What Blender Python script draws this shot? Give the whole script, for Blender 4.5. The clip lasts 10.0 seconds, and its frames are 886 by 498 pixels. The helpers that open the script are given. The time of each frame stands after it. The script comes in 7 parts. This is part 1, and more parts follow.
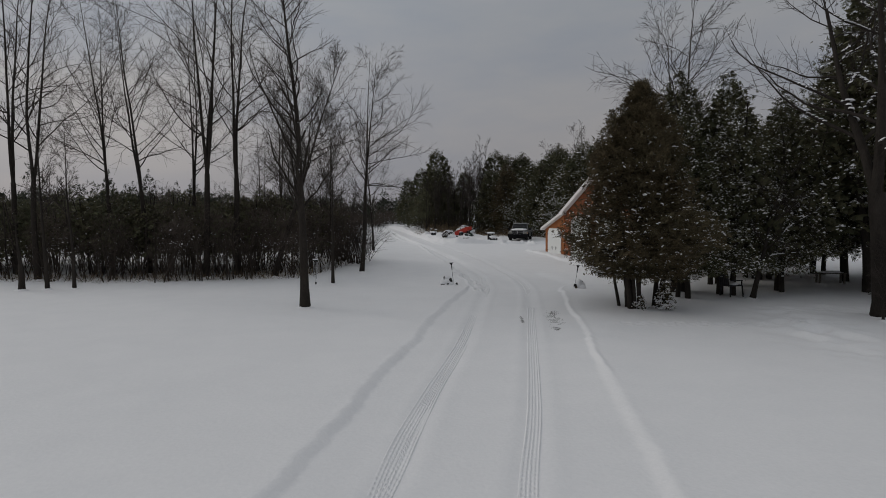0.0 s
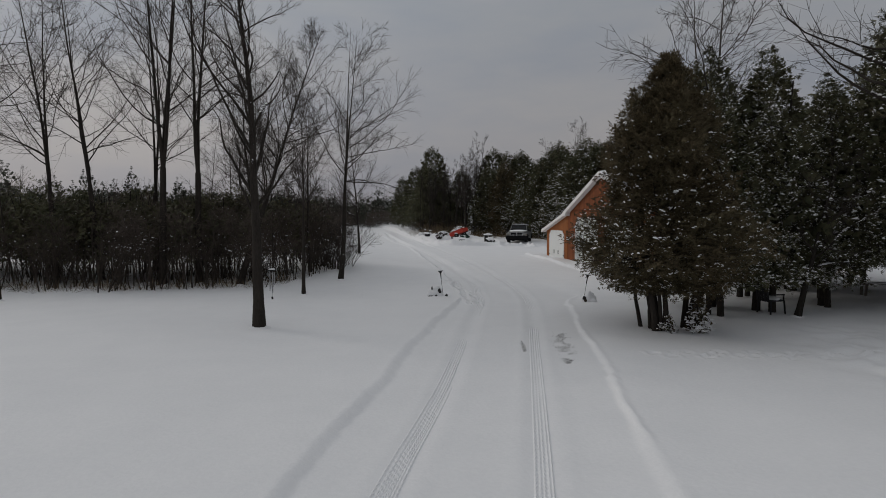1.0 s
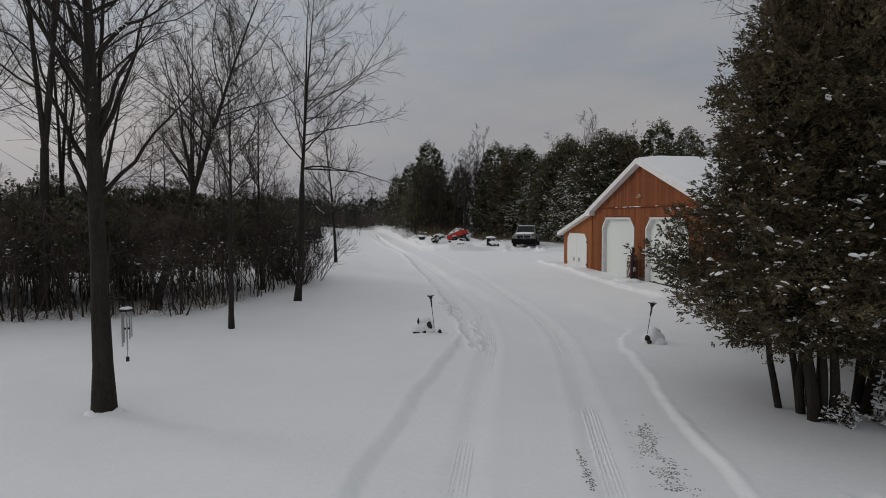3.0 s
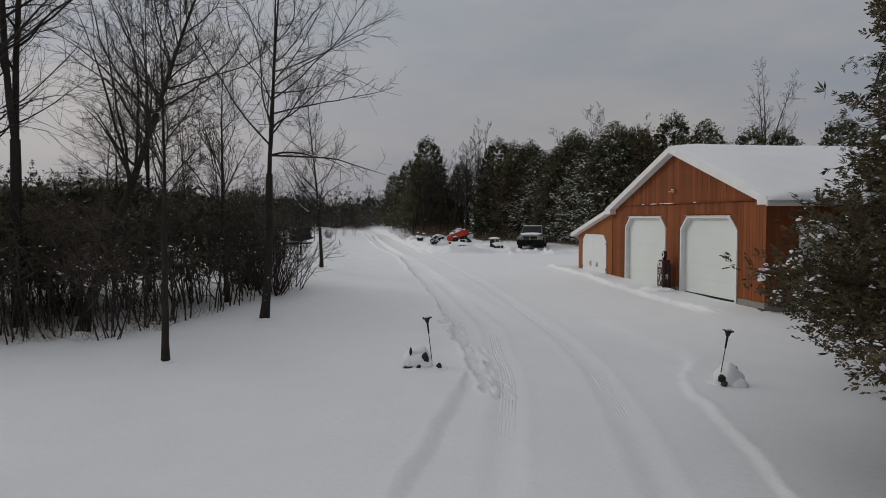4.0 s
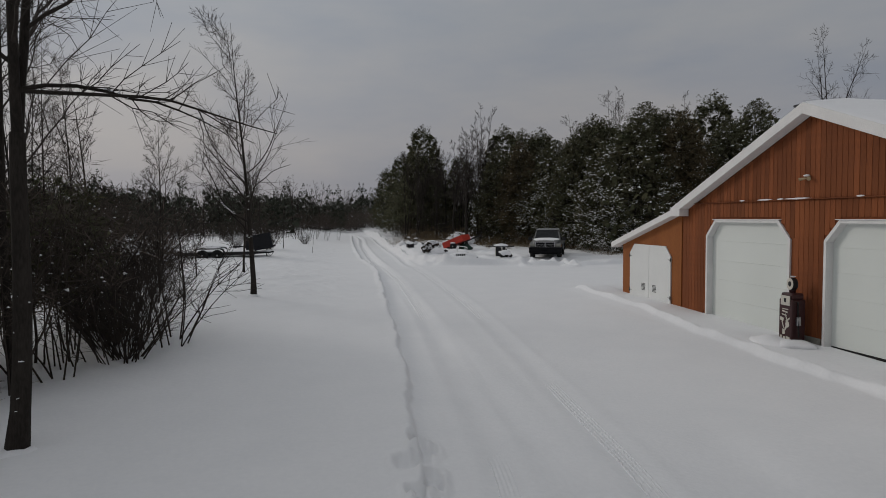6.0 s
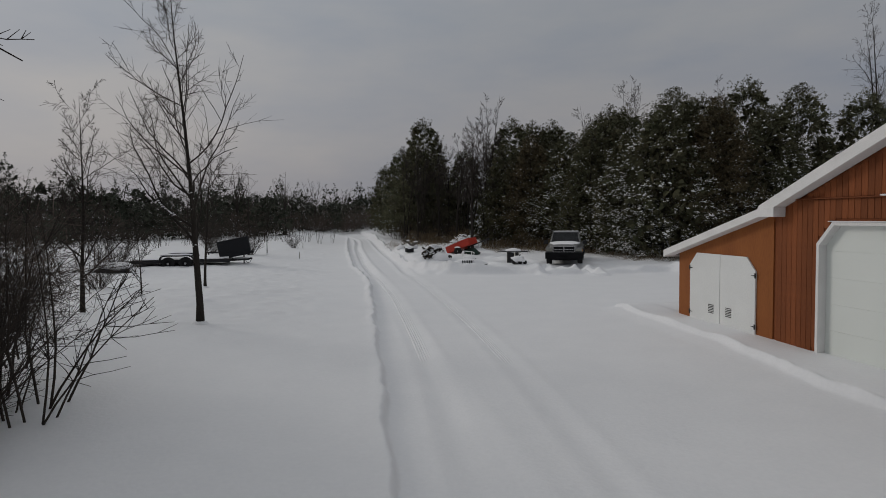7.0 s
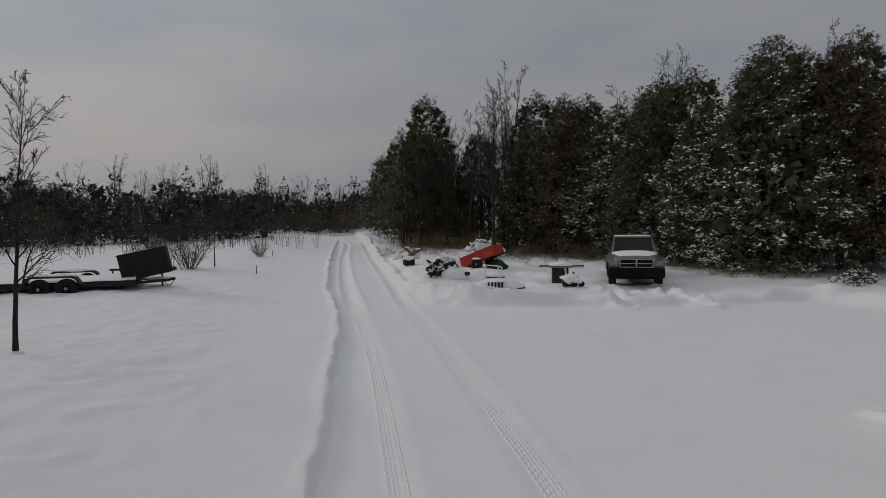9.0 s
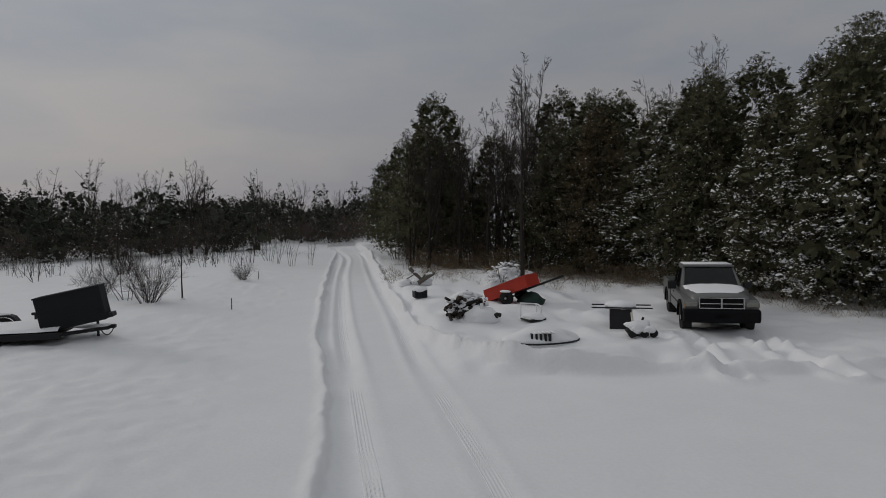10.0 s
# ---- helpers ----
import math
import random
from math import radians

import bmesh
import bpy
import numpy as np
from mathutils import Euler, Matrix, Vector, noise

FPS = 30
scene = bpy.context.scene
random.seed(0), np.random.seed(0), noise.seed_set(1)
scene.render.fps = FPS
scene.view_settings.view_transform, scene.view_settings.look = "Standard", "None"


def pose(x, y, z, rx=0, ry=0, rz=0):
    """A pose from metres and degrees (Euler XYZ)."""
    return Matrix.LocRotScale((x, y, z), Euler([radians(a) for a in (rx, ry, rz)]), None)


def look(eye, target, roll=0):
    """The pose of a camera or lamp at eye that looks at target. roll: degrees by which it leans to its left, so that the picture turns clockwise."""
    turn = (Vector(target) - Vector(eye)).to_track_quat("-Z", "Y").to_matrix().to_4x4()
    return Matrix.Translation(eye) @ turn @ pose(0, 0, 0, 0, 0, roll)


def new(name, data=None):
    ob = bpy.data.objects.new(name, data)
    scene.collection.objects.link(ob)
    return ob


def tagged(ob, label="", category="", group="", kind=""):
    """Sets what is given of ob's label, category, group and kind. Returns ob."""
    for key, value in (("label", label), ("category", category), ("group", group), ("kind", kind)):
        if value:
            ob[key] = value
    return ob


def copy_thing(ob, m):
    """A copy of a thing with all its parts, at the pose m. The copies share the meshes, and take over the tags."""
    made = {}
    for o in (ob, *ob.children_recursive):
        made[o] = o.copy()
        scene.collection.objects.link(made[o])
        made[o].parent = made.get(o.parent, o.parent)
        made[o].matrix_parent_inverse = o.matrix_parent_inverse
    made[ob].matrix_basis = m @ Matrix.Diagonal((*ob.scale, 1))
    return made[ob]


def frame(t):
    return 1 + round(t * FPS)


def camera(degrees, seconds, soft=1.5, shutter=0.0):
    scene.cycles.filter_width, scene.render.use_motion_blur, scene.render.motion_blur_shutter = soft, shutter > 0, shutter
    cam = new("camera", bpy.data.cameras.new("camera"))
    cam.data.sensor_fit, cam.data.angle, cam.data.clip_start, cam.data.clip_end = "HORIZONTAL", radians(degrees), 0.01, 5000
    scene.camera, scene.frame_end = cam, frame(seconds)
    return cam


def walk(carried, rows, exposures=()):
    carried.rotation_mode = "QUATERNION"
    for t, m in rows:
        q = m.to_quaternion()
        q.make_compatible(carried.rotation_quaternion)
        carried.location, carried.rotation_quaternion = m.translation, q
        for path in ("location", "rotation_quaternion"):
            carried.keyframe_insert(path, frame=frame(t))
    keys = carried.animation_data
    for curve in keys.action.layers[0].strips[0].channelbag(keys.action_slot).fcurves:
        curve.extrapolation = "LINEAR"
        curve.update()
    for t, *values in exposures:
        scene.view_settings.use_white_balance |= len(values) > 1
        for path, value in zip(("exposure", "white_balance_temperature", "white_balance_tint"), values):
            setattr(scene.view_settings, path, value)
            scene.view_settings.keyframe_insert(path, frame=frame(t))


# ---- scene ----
cam = camera(70.7, 10.0, soft=0.9)
PATH = [
    (0, (-16.235, -31.621, 2.818), (-15.88, -29.656, 2.715), -0.3),
    (0.5, (-15.728, -29.756, 2.823), (-15.369, -27.791, 2.722), -0.0),
    (1, (-15.172, -27.956, 2.849), (-14.811, -25.992, 2.746), -0.1),
    (1.5, (-14.623, -26.114, 2.823), (-14.26, -24.15, 2.723), -0.1),
    (2, (-14.177, -24.227, 2.853), (-13.811, -22.264, 2.751), -0.1),
    (2.5, (-13.856, -22.326, 2.835), (-13.491, -20.362, 2.735), -0.2),
    (4, (-12.887, -16.535, 2.74), (-12.52, -14.571, 2.641), -0.2),
    (4.5, (-12.275, -14.374, 2.748), (-11.91, -12.41, 2.648), -0.3),
    (5, (-11.633, -12.137, 2.776), (-11.27, -10.173, 2.677), -0.3),
    (5.5, (-11.097, -9.766, 2.875), (-10.734, -7.802, 2.774), -0.2),
    (6, (-10.634, -7.327, 2.876), (-10.275, -5.362, 2.777), -0.4),
    (7.5, (-9.455, 0.227, 2.946), (-9.101, 2.193, 2.848), -0.6),
    (8, (-9.051, 2.922, 2.911), (-8.697, 4.889, 2.814), -0.6),
    (8.5, (-8.665, 5.715, 2.89), (-8.312, 7.681, 2.79), -0.7),
    (9, (-8.339, 8.519, 3.002), (-7.992, 10.486, 2.897), -0.8),
    (9.5, (-8.185, 11.295, 3.291), (-7.839, 13.262, 3.192), -0.9),
    (10, (-8.001, 14.03, 3.667), (-7.659, 15.998, 3.571), -1.0),
]
EXPOSURES = [(0.0, 0.0), (1.5, 0.06), (2.5, 0.2), (4.0, 0.22), (5.0, 0.12), (6.0, 0.02), (7.5, -0.03), (10.0, -0.08)]
walk(cam, [(t, look(eye, target, roll)) for t, eye, target, roll in PATH], EXPOSURES)

# ---- world, sun, exposure ----
SUN_WAY = Vector((-0.80, 0.60, 0.42)).normalized()
world = bpy.data.worlds.new("winter_sky")
scene.world = world
world.use_nodes = True
wn, wl = world.node_tree.nodes, world.node_tree.links
wn.clear()
w_out = wn.new("ShaderNodeOutputWorld")
w_bg = wn.new("ShaderNodeBackground")
w_sky = wn.new("ShaderNodeTexSky")
w_sky.sky_type = "NISHITA"
w_sky.sun_disc = False
w_sky.sun_elevation = math.asin(SUN_WAY.z)
w_sky.sun_rotation = math.atan2(SUN_WAY.x, SUN_WAY.y)
w_sky.dust_density = 3.0
w_dim = wn.new("ShaderNodeVectorMath")
w_dim.operation = "SCALE"
w_dim.inputs["Scale"].default_value = 0.06
w_co = wn.new("ShaderNodeTexCoord")
w_map = wn.new("ShaderNodeMapping")
w_map.inputs["Scale"].default_value = (1.0, 1.0, 3.2)
w_noise = wn.new("ShaderNodeTexNoise")
w_noise.inputs["Scale"].default_value = 1.9
w_noise.inputs["Detail"].default_value = 5.0
w_noise.inputs["Roughness"].default_value = 0.55
w_ramp = wn.new("ShaderNodeValToRGB")
w_ramp.color_ramp.elements[0].position, w_ramp.color_ramp.elements[0].color = 0.34, (0.228, 0.246, 0.275, 1)
w_ramp.color_ramp.elements[1].position, w_ramp.color_ramp.elements[1].color = 0.66, (0.314, 0.308, 0.301, 1)
w_sep = wn.new("ShaderNodeSeparateXYZ")
w_high = wn.new("ShaderNodeValToRGB")
w_high.color_ramp.elements[0].position, w_high.color_ramp.elements[0].color = 0.0, (0.93, 0.88, 0.90, 1)
w_high.color_ramp.elements[1].position, w_high.color_ramp.elements[1].color = 0.36, (1.02, 1.05, 1.08, 1)
w_zen = w_high.color_ramp.elements.new(1.0)
w_zen.color = (1.75, 1.75, 1.72, 1)
w_mul = wn.new("ShaderNodeMix")
w_mul.data_type, w_mul.blend_type = "RGBA", "MULTIPLY"
w_mul.inputs["Factor"].default_value = 1.0
w_dot = wn.new("ShaderNodeVectorMath")
w_dot.operation = "DOT_PRODUCT"
w_dot.inputs[1].default_value = SUN_WAY
w_glow = wn.new("ShaderNodeMapRange")
w_glow.interpolation_type = "SMOOTHSTEP"
w_glow.inputs["From Min"].default_value, w_glow.inputs["From Max"].default_value = 0.25, 1.0
w_glow.inputs["To Min"].default_value, w_glow.inputs["To Max"].default_value = 1.0, 1.28
w_lit = wn.new("ShaderNodeVectorMath")
w_lit.operation = "SCALE"
w_mix = wn.new("ShaderNodeMix")
w_mix.data_type = "RGBA"
w_mix.inputs["Factor"].default_value = 0.92
wl.new(w_co.outputs["Generated"], w_map.inputs["Vector"])
wl.new(w_map.outputs["Vector"], w_noise.inputs["Vector"])
wl.new(w_noise.outputs["Fac"], w_ramp.inputs["Fac"])
wl.new(w_co.outputs["Generated"], w_sep.inputs["Vector"])
wl.new(w_sep.outputs["Z"], w_high.inputs["Fac"])
wl.new(w_ramp.outputs["Color"], w_mul.inputs["A"])
wl.new(w_high.outputs["Color"], w_mul.inputs["B"])
wl.new(w_sky.outputs["Color"], w_dim.inputs[0])
wl.new(w_dim.outputs["Vector"], w_mix.inputs["A"])
wl.new(w_co.outputs["Generated"], w_dot.inputs[0])
wl.new(w_dot.outputs["Value"], w_glow.inputs["Value"])
wl.new(w_mul.outputs["Result"], w_lit.inputs[0])
wl.new(w_glow.outputs["Result"], w_lit.inputs["Scale"])
wl.new(w_lit.outputs["Vector"], w_mix.inputs["B"])
wl.new(w_mix.outputs["Result"], w_bg.inputs["Color"])
wl.new(w_bg.outputs["Background"], w_out.inputs["Surface"])
w_bg.inputs["Strength"].default_value = 1.0

sun = new("sun", bpy.data.lights.new("sun", "SUN"))
sun.data.energy, sun.data.angle, sun.data.color = 0.62, radians(16), (1.0, 0.95, 0.88)
sun.matrix_world = look(SUN_WAY * 80, (0, 0, 0))


# ---- materials ----
def material(name, colour, rough=0.7, metal=0.0, second=None, scale=3.0, fine=40.0, bump=0.2, spread=0.35, per_piece=0.0, stretch=(1, 1, 1), spec=0.3, depth=0.01):
    """Two scales of noise between two colours, a fine relief, and a chance tint for each piece."""
    m = bpy.data.materials.new(name)
    m.use_nodes = True
    n, l = m.node_tree.nodes, m.node_tree.links
    b = n["Principled BSDF"]
    b.inputs["Roughness"].default_value, b.inputs["Metallic"].default_value = rough, metal
    b.inputs["Specular IOR Level"].default_value = spec
    co, mp = n.new("ShaderNodeTexCoord"), n.new("ShaderNodeMapping")
    mp.inputs["Scale"].default_value = stretch
    l.new(co.outputs["Object"], mp.inputs["Vector"])
    big, small = n.new("ShaderNodeTexNoise"), n.new("ShaderNodeTexNoise")
    big.inputs["Scale"].default_value, big.inputs["Detail"].default_value = scale, 4.0
    small.inputs["Scale"].default_value, small.inputs["Detail"].default_value = fine, 3.0
    for k in (big, small):
        l.new(mp.outputs["Vector"], k.inputs["Vector"])
    add = n.new("ShaderNodeMath")
    add.operation = "MULTIPLY_ADD"
    add.inputs[1].default_value, add.inputs[2].default_value = 0.5, 0.0
    l.new(small.outputs["Fac"], add.inputs[0])
    tot = n.new("ShaderNodeMath")
    tot.operation = "MULTIPLY_ADD"
    tot.inputs[1].default_value = 0.5
    l.new(big.outputs["Fac"], tot.inputs[0])
    l.new(add.outputs[0], tot.inputs[2])
    rng = n.new("ShaderNodeMapRange")
    rng.inputs["From Min"].default_value, rng.inputs["From Max"].default_value = 0.5 - spread / 2, 0.5 + spread / 2
    l.new(tot.outputs[0], rng.inputs["Value"])
    mx = n.new("ShaderNodeMix")
    mx.data_type = "RGBA"
    mx.inputs["A"].default_value = (*colour, 1)
    mx.inputs["B"].default_value = (*(second or [c * 0.7 for c in colour]), 1)
    l.new(rng.outputs["Result"], mx.inputs["Factor"])
    last = mx.outputs["Result"]
    if per_piece:
        info, hsv, mr = n.new("ShaderNodeObjectInfo"), n.new("ShaderNodeHueSaturation"), n.new("ShaderNodeMapRange")
        mr.inputs["To Min"].default_value, mr.inputs["To Max"].default_value = 1 - per_piece, 1 + per_piece
        l.new(info.outputs["Random"], mr.inputs["Value"])
        l.new(mr.outputs["Result"], hsv.inputs["Value"])
        l.new(last, hsv.inputs["Color"])
        last = hsv.outputs["Color"]
    l.new(last, b.inputs["Base Color"])
    if bump:
        bp = n.new("ShaderNodeBump")
        bp.inputs["Strength"].default_value, bp.inputs["Distance"].default_value = bump, depth
        l.new(tot.outputs[0], bp.inputs["Height"])
        l.new(bp.outputs["Normal"], b.inputs["Normal"])
    return m


def island_material(name, a, b2, rough=0.8, spec=0.2):
    """Foliage and loose pieces: each island takes its own tint between two colours."""
    m = material(name, a, rough, second=b2, scale=0.8, fine=9.0, bump=0, spec=spec)
    n, l = m.node_tree.nodes, m.node_tree.links
    geo, hsv, mr = n.new("ShaderNodeNewGeometry"), n.new("ShaderNodeHueSaturation"), n.new("ShaderNodeMapRange")
    mr.inputs["To Min"].default_value, mr.inputs["To Max"].default_value = 0.55, 1.5
    l.new(geo.outputs["Random Per Island"], mr.inputs["Value"])
    l.new(mr.outputs["Result"], hsv.inputs["Value"])
    bs = n["Principled BSDF"]
    l.new(bs.inputs["Base Color"].links[0].from_socket, hsv.inputs["Color"])
    l.new(hsv.outputs["Color"], bs.inputs["Base Color"])
    return m


M_SNOW = material("snow", (0.84, 0.84, 0.855), 0.65, second=(0.77, 0.775, 0.795), scale=1.1, fine=14.0, bump=0.35, spread=0.5, spec=0.15, depth=0.03)
M_SNOWCAP = material("snow_cap", (0.85, 0.85, 0.865), 0.65, second=(0.79, 0.79, 0.81), scale=4.0, fine=30.0, bump=0.3, spread=0.5, spec=0.15)
M_BARK = material("dark_bark", (0.048, 0.041, 0.035), 0.9, second=(0.02, 0.017, 0.015), scale=5.0, fine=45.0, bump=0.7, stretch=(1, 1, 0.25), spec=0.1)
M_BARK_PALE = material("grey_bark", (0.10, 0.09, 0.08), 0.9, second=(0.045, 0.04, 0.036), scale=5.0, fine=45.0, bump=0.7, stretch=(1, 1, 0.25), spec=0.1)
M_TWIG = material("twig", (0.06, 0.05, 0.044), 0.9, second=(0.035, 0.03, 0.027), scale=3.0, fine=20.0, bump=0, spec=0.1)
M_BRUSH = material("brush_stems", (0.068, 0.055, 0.046), 0.9, second=(0.036, 0.03, 0.026), scale=1.5, fine=12.0, bump=0, spec=0.1)
M_CEDAR = island_material("cedar_foliage", (0.068, 0.079, 0.043), (0.088, 0.074, 0.043))
M_CEDAR_BROWN = island_material("bronzed_cedar_foliage", (0.072, 0.065, 0.036), (0.100, 0.073, 0.042))
M_SPRUCE = island_material("spruce_foliage", (0.044, 0.054, 0.040), (0.055, 0.056, 0.040))
M_HAZE = island_material("twig_haze", (0.105, 0.082, 0.068), (0.062, 0.05, 0.042))
M_GRASS = island_material("dry_grass_blades", (0.20, 0.15, 0.09), (0.12, 0.088, 0.055))
M_SIDING = material("stained_board", (0.255, 0.080, 0.027), 0.78, second=(0.15, 0.045, 0.018), scale=1.6, fine=24.0, bump=0.35, per_piece=0.22, stretch=(3, 3, 0.35), spec=0.2)
M_PLY = material("stained_plywood", (0.31, 0.108, 0.031), 0.75, second=(0.23, 0.076, 0.023), scale=1.0, fine=18.0, bump=0.15, stretch=(2, 2, 0.4), spec=0.2)
M_WHITE = material("white_paint", (0.78, 0.79, 0.78), 0.5, second=(0.70, 0.71, 0.70), scale=1.2, fine=25.0, bump=0.08)
M_TRIM = material("white_trim", (0.80, 0.79, 0.78), 0.55, second=(0.68, 0.67, 0.66), scale=2.5, fine=40.0, bump=0.1)
M_DOORWHITE = material("overhead_door_paint", (0.74, 0.77, 0.74), 0.45, second=(0.67, 0.70, 0.67), scale=0.7, fine=60.0, bump=0.1)
M_CONCRETE = material("concrete", (0.30, 0.29, 0.25), 0.9, second=(0.19, 0.185, 0.16), scale=2.5, fine=30.0, bump=0.5)
M_ROOF = material("dark_shingle", (0.06, 0.06, 0.065), 0.9, scale=3.0, fine=30.0, bump=0.5)
M_BLACK = material("black_paint", (0.02, 0.02, 0.022), 0.55, second=(0.012, 0.012, 0.013), scale=3.0, fine=40.0, bump=0.15)
M_BLACKMAT = material("black_cloth_cover", (0.016, 0.017, 0.02), 0.85, second=(0.010, 0.011, 0.013), scale=2.0, fine=30.0, bump=0.25)
M_RUBBER = material("rubber", (0.018, 0.018, 0.018), 0.85, scale=8.0, fine=60.0, bump=0.3)
M_STEEL = material("steel", (0.45, 0.45, 0.46), 0.4, metal=0.9, scale=6.0, fine=60.0, bump=0.1)
M_CHROME = material("chrome", (0.5, 0.5, 0.51), 0.25, metal=1.0, scale=6.0, fine=60.0, bump=0.0)
M_RED = material("red_paint", (0.50, 0.045, 0.025), 0.5, second=(0.36, 0.035, 0.022), scale=2.5, fine=30.0, bump=0.12)
M_SILVER = material("silver_car_paint", (0.18, 0.18, 0.178), 0.4, metal=0.45, second=(0.14, 0.14, 0.138), scale=1.5, fine=60.0, bump=0.0)
M_GLASS_DARK = material("dark_glass", (0.012, 0.015, 0.018), 0.08, scale=1.0, fine=4.0, bump=0, spec=0.6)
M_LENS = material("headlight_lens", (0.24, 0.24, 0.21), 0.15, scale=8.0, fine=30.0, bump=0, spec=0.6)
M_MAROON = material("maroon_enamel", (0.055, 0.018, 0.018), 0.35, second=(0.035, 0.012, 0.013), scale=3.0, fine=40.0, bump=0.05)
M_CREAM = material("cream_enamel", (0.66, 0.63, 0.55), 0.45, second=(0.5, 0.47, 0.42), scale=6.0, fine=40.0, bump=0.05)
M_WOODCUT = material("cut_wood", (0.09, 0.068, 0.048), 0.85, second=(0.05, 0.038, 0.03), scale=9.0, fine=60.0, bump=0.3)
M_WOOD_GREY = material("weathered_wood", (0.16, 0.14, 0.12), 0.9, second=(0.09, 0.08, 0.07), scale=4.0, fine=40.0, bump=0.5, stretch=(1, 1, 4))
M_STONE = material("dark_stone", (0.045, 0.042, 0.04), 0.9, second=(0.022, 0.021, 0.02), scale=6.0, fine=40.0, bump=0.6)
M_GRAVEL = island_material("gravel", (0.085, 0.082, 0.08), (0.14, 0.135, 0.13), 0.95)
M_BUMPER = material("black_bumper_plastic", (0.012, 0.012, 0.013), 0.8, second=(0.008, 0.008, 0.009), scale=3.0, fine=50.0, bump=0.15, spec=0.08)
M_AMBER = material("amber_block", (0.40, 0.19, 0.05), 0.6, scale=6.0, fine=40.0, bump=0.1)
M_BRASS = material("lamp_brass", (0.55, 0.42, 0.26), 0.4, metal=0.5, scale=6.0, fine=40.0, bump=0.1)
M_TARP = material("green_tarp", (0.02, 0.045, 0.035), 0.7, scale=4.0, fine=30.0, bump=0.4)


# ---- mesh helpers ----
def mesh_of(name, verts, faces, mat, smooth=True):
    me = bpy.data.meshes.new(name)
    verts, faces = np.asarray(verts, dtype=np.float32), np.asarray(faces, dtype=np.int32)
    k = faces.shape[1]
    me.vertices.add(len(verts))
    me.vertices.foreach_set("co", verts.ravel())
    me.loops.add(faces.size)
    me.loops.foreach_set("vertex_index", faces.ravel())
    me.polygons.add(len(faces))
    me.polygons.foreach_set("loop_start", np.arange(0, faces.size, k, dtype=np.int32))
    me.polygons.foreach_set("use_smooth", np.full(len(faces), smooth))
    me.materials.append(mat)
    me.update(calc_edges=True)
    me.validate()
    return me


def hang(name, me, parent=None, label=""):
    ob = new(name, me)
    if parent is not None:
        ob.parent = parent
    return tagged(ob, label)


def part(name, bm, mat, parent=None, label="", smooth=False):
    me = bpy.data.meshes.new(name)
    for f in bm.faces:
        f.smooth = smooth
    bm.to_mesh(me)
    bm.free()
    me.materials.append(mat)
    return hang(name, me, parent, label)


def thing(name, label, category, m=None, group="", kind=""):
    ob = new(name)
    ob.empty_display_size = 0.3
    if m is not None:
        ob.matrix_basis = m
    return tagged(ob, label, category, group, kind)


def box(bm, lo, hi, bevel=0.0, m=None, segments=1):
    """A box between two corners, its edges eased by bevel, added to bm."""
    made = bmesh.ops.create_cube(bm, size=1.0)["verts"]
    c, s = [(a + b) / 2 for a, b in zip(lo, hi)], [b - a for a, b in zip(lo, hi)]
    for v in made:
        v.co = Vector([v.co[i] * s[i] + c[i] for i in range(3)])
    if bevel:
        es = list({e for v in made for e in v.link_edges})
        r = bmesh.ops.bevel(bm, geom=es, offset=bevel, segments=segments, affect="EDGES", profile=0.5)
        made = list({v for v in made if v.is_valid} | set(r["verts"]))
    if m is not None:
        bmesh.ops.transform(bm, matrix=m, verts=made)
    return made


def rod(bm, a, b, r, r2=None, sides=10):
    a, b = Vector(a), Vector(b)
    made = bmesh.ops.create_cone(bm, cap_ends=True, segments=sides, radius1=r, radius2=r if r2 is None else r2, depth=(b - a).length)["verts"]
    q = (b - a).to_track_quat("Z", "Y").to_matrix().to_4x4()
    bmesh.ops.transform(bm, matrix=Matrix.Translation((a + b) / 2) @ q, verts=made)
    return made


def lump(bm, c, s, seed=0, rough=0.25, sub=2):
    """An uneven rounded lump: stone, snow cap, bag."""
    made = bmesh.ops.create_icosphere(bm, subdivisions=sub, radius=1.0)["verts"]
    for v in made:
        k = 1 + rough * noise.noise(v.co * 1.3 + Vector((seed * 3.1, seed * 1.7, seed)))
        v.co = Vector([c[i] + v.co[i] * s[i] * k for i in range(3)])
    return made


def prism(bm, outline, lo, hi, axis="y"):
    """An outline in a plane, extruded along an axis: xz along y, yz along x, xy along z."""
    def at(p, k):
        return {"y": (p[0], k, p[1]), "x": (k, p[0], p[1]), "z": (p[0], p[1], k)}[axis]
    a = [bm.verts.new(at(p, lo)) for p in outline]
    b = [bm.verts.new(at(p, hi)) for p in outline]
    bm.faces.new(a)
    bm.faces.new(b[::-1])
    for i in range(len(a)):
        j = (i + 1) % len(a)
        bm.faces.new((a[j], a[i], b[i], b[j]))
    return a + b


def tidy(bm, bevel=0.0, segments=1):
    bmesh.ops.recalc_face_normals(bm, faces=bm.faces)
    if bevel:
        es = [e for e in bm.edges if len(e.link_faces) == 2 and e.calc_face_angle(0) > 0.5]
        bmesh.ops.bevel(bm, geom=es, offset=bevel, segments=segments, affect="EDGES", profile=0.5)
    return bm


def hashed(i, j, seed):
    n = np.sin(i * 127.1 + j * 311.7 + seed * 74.7) * 43758.5453
    return n - np.floor(n)


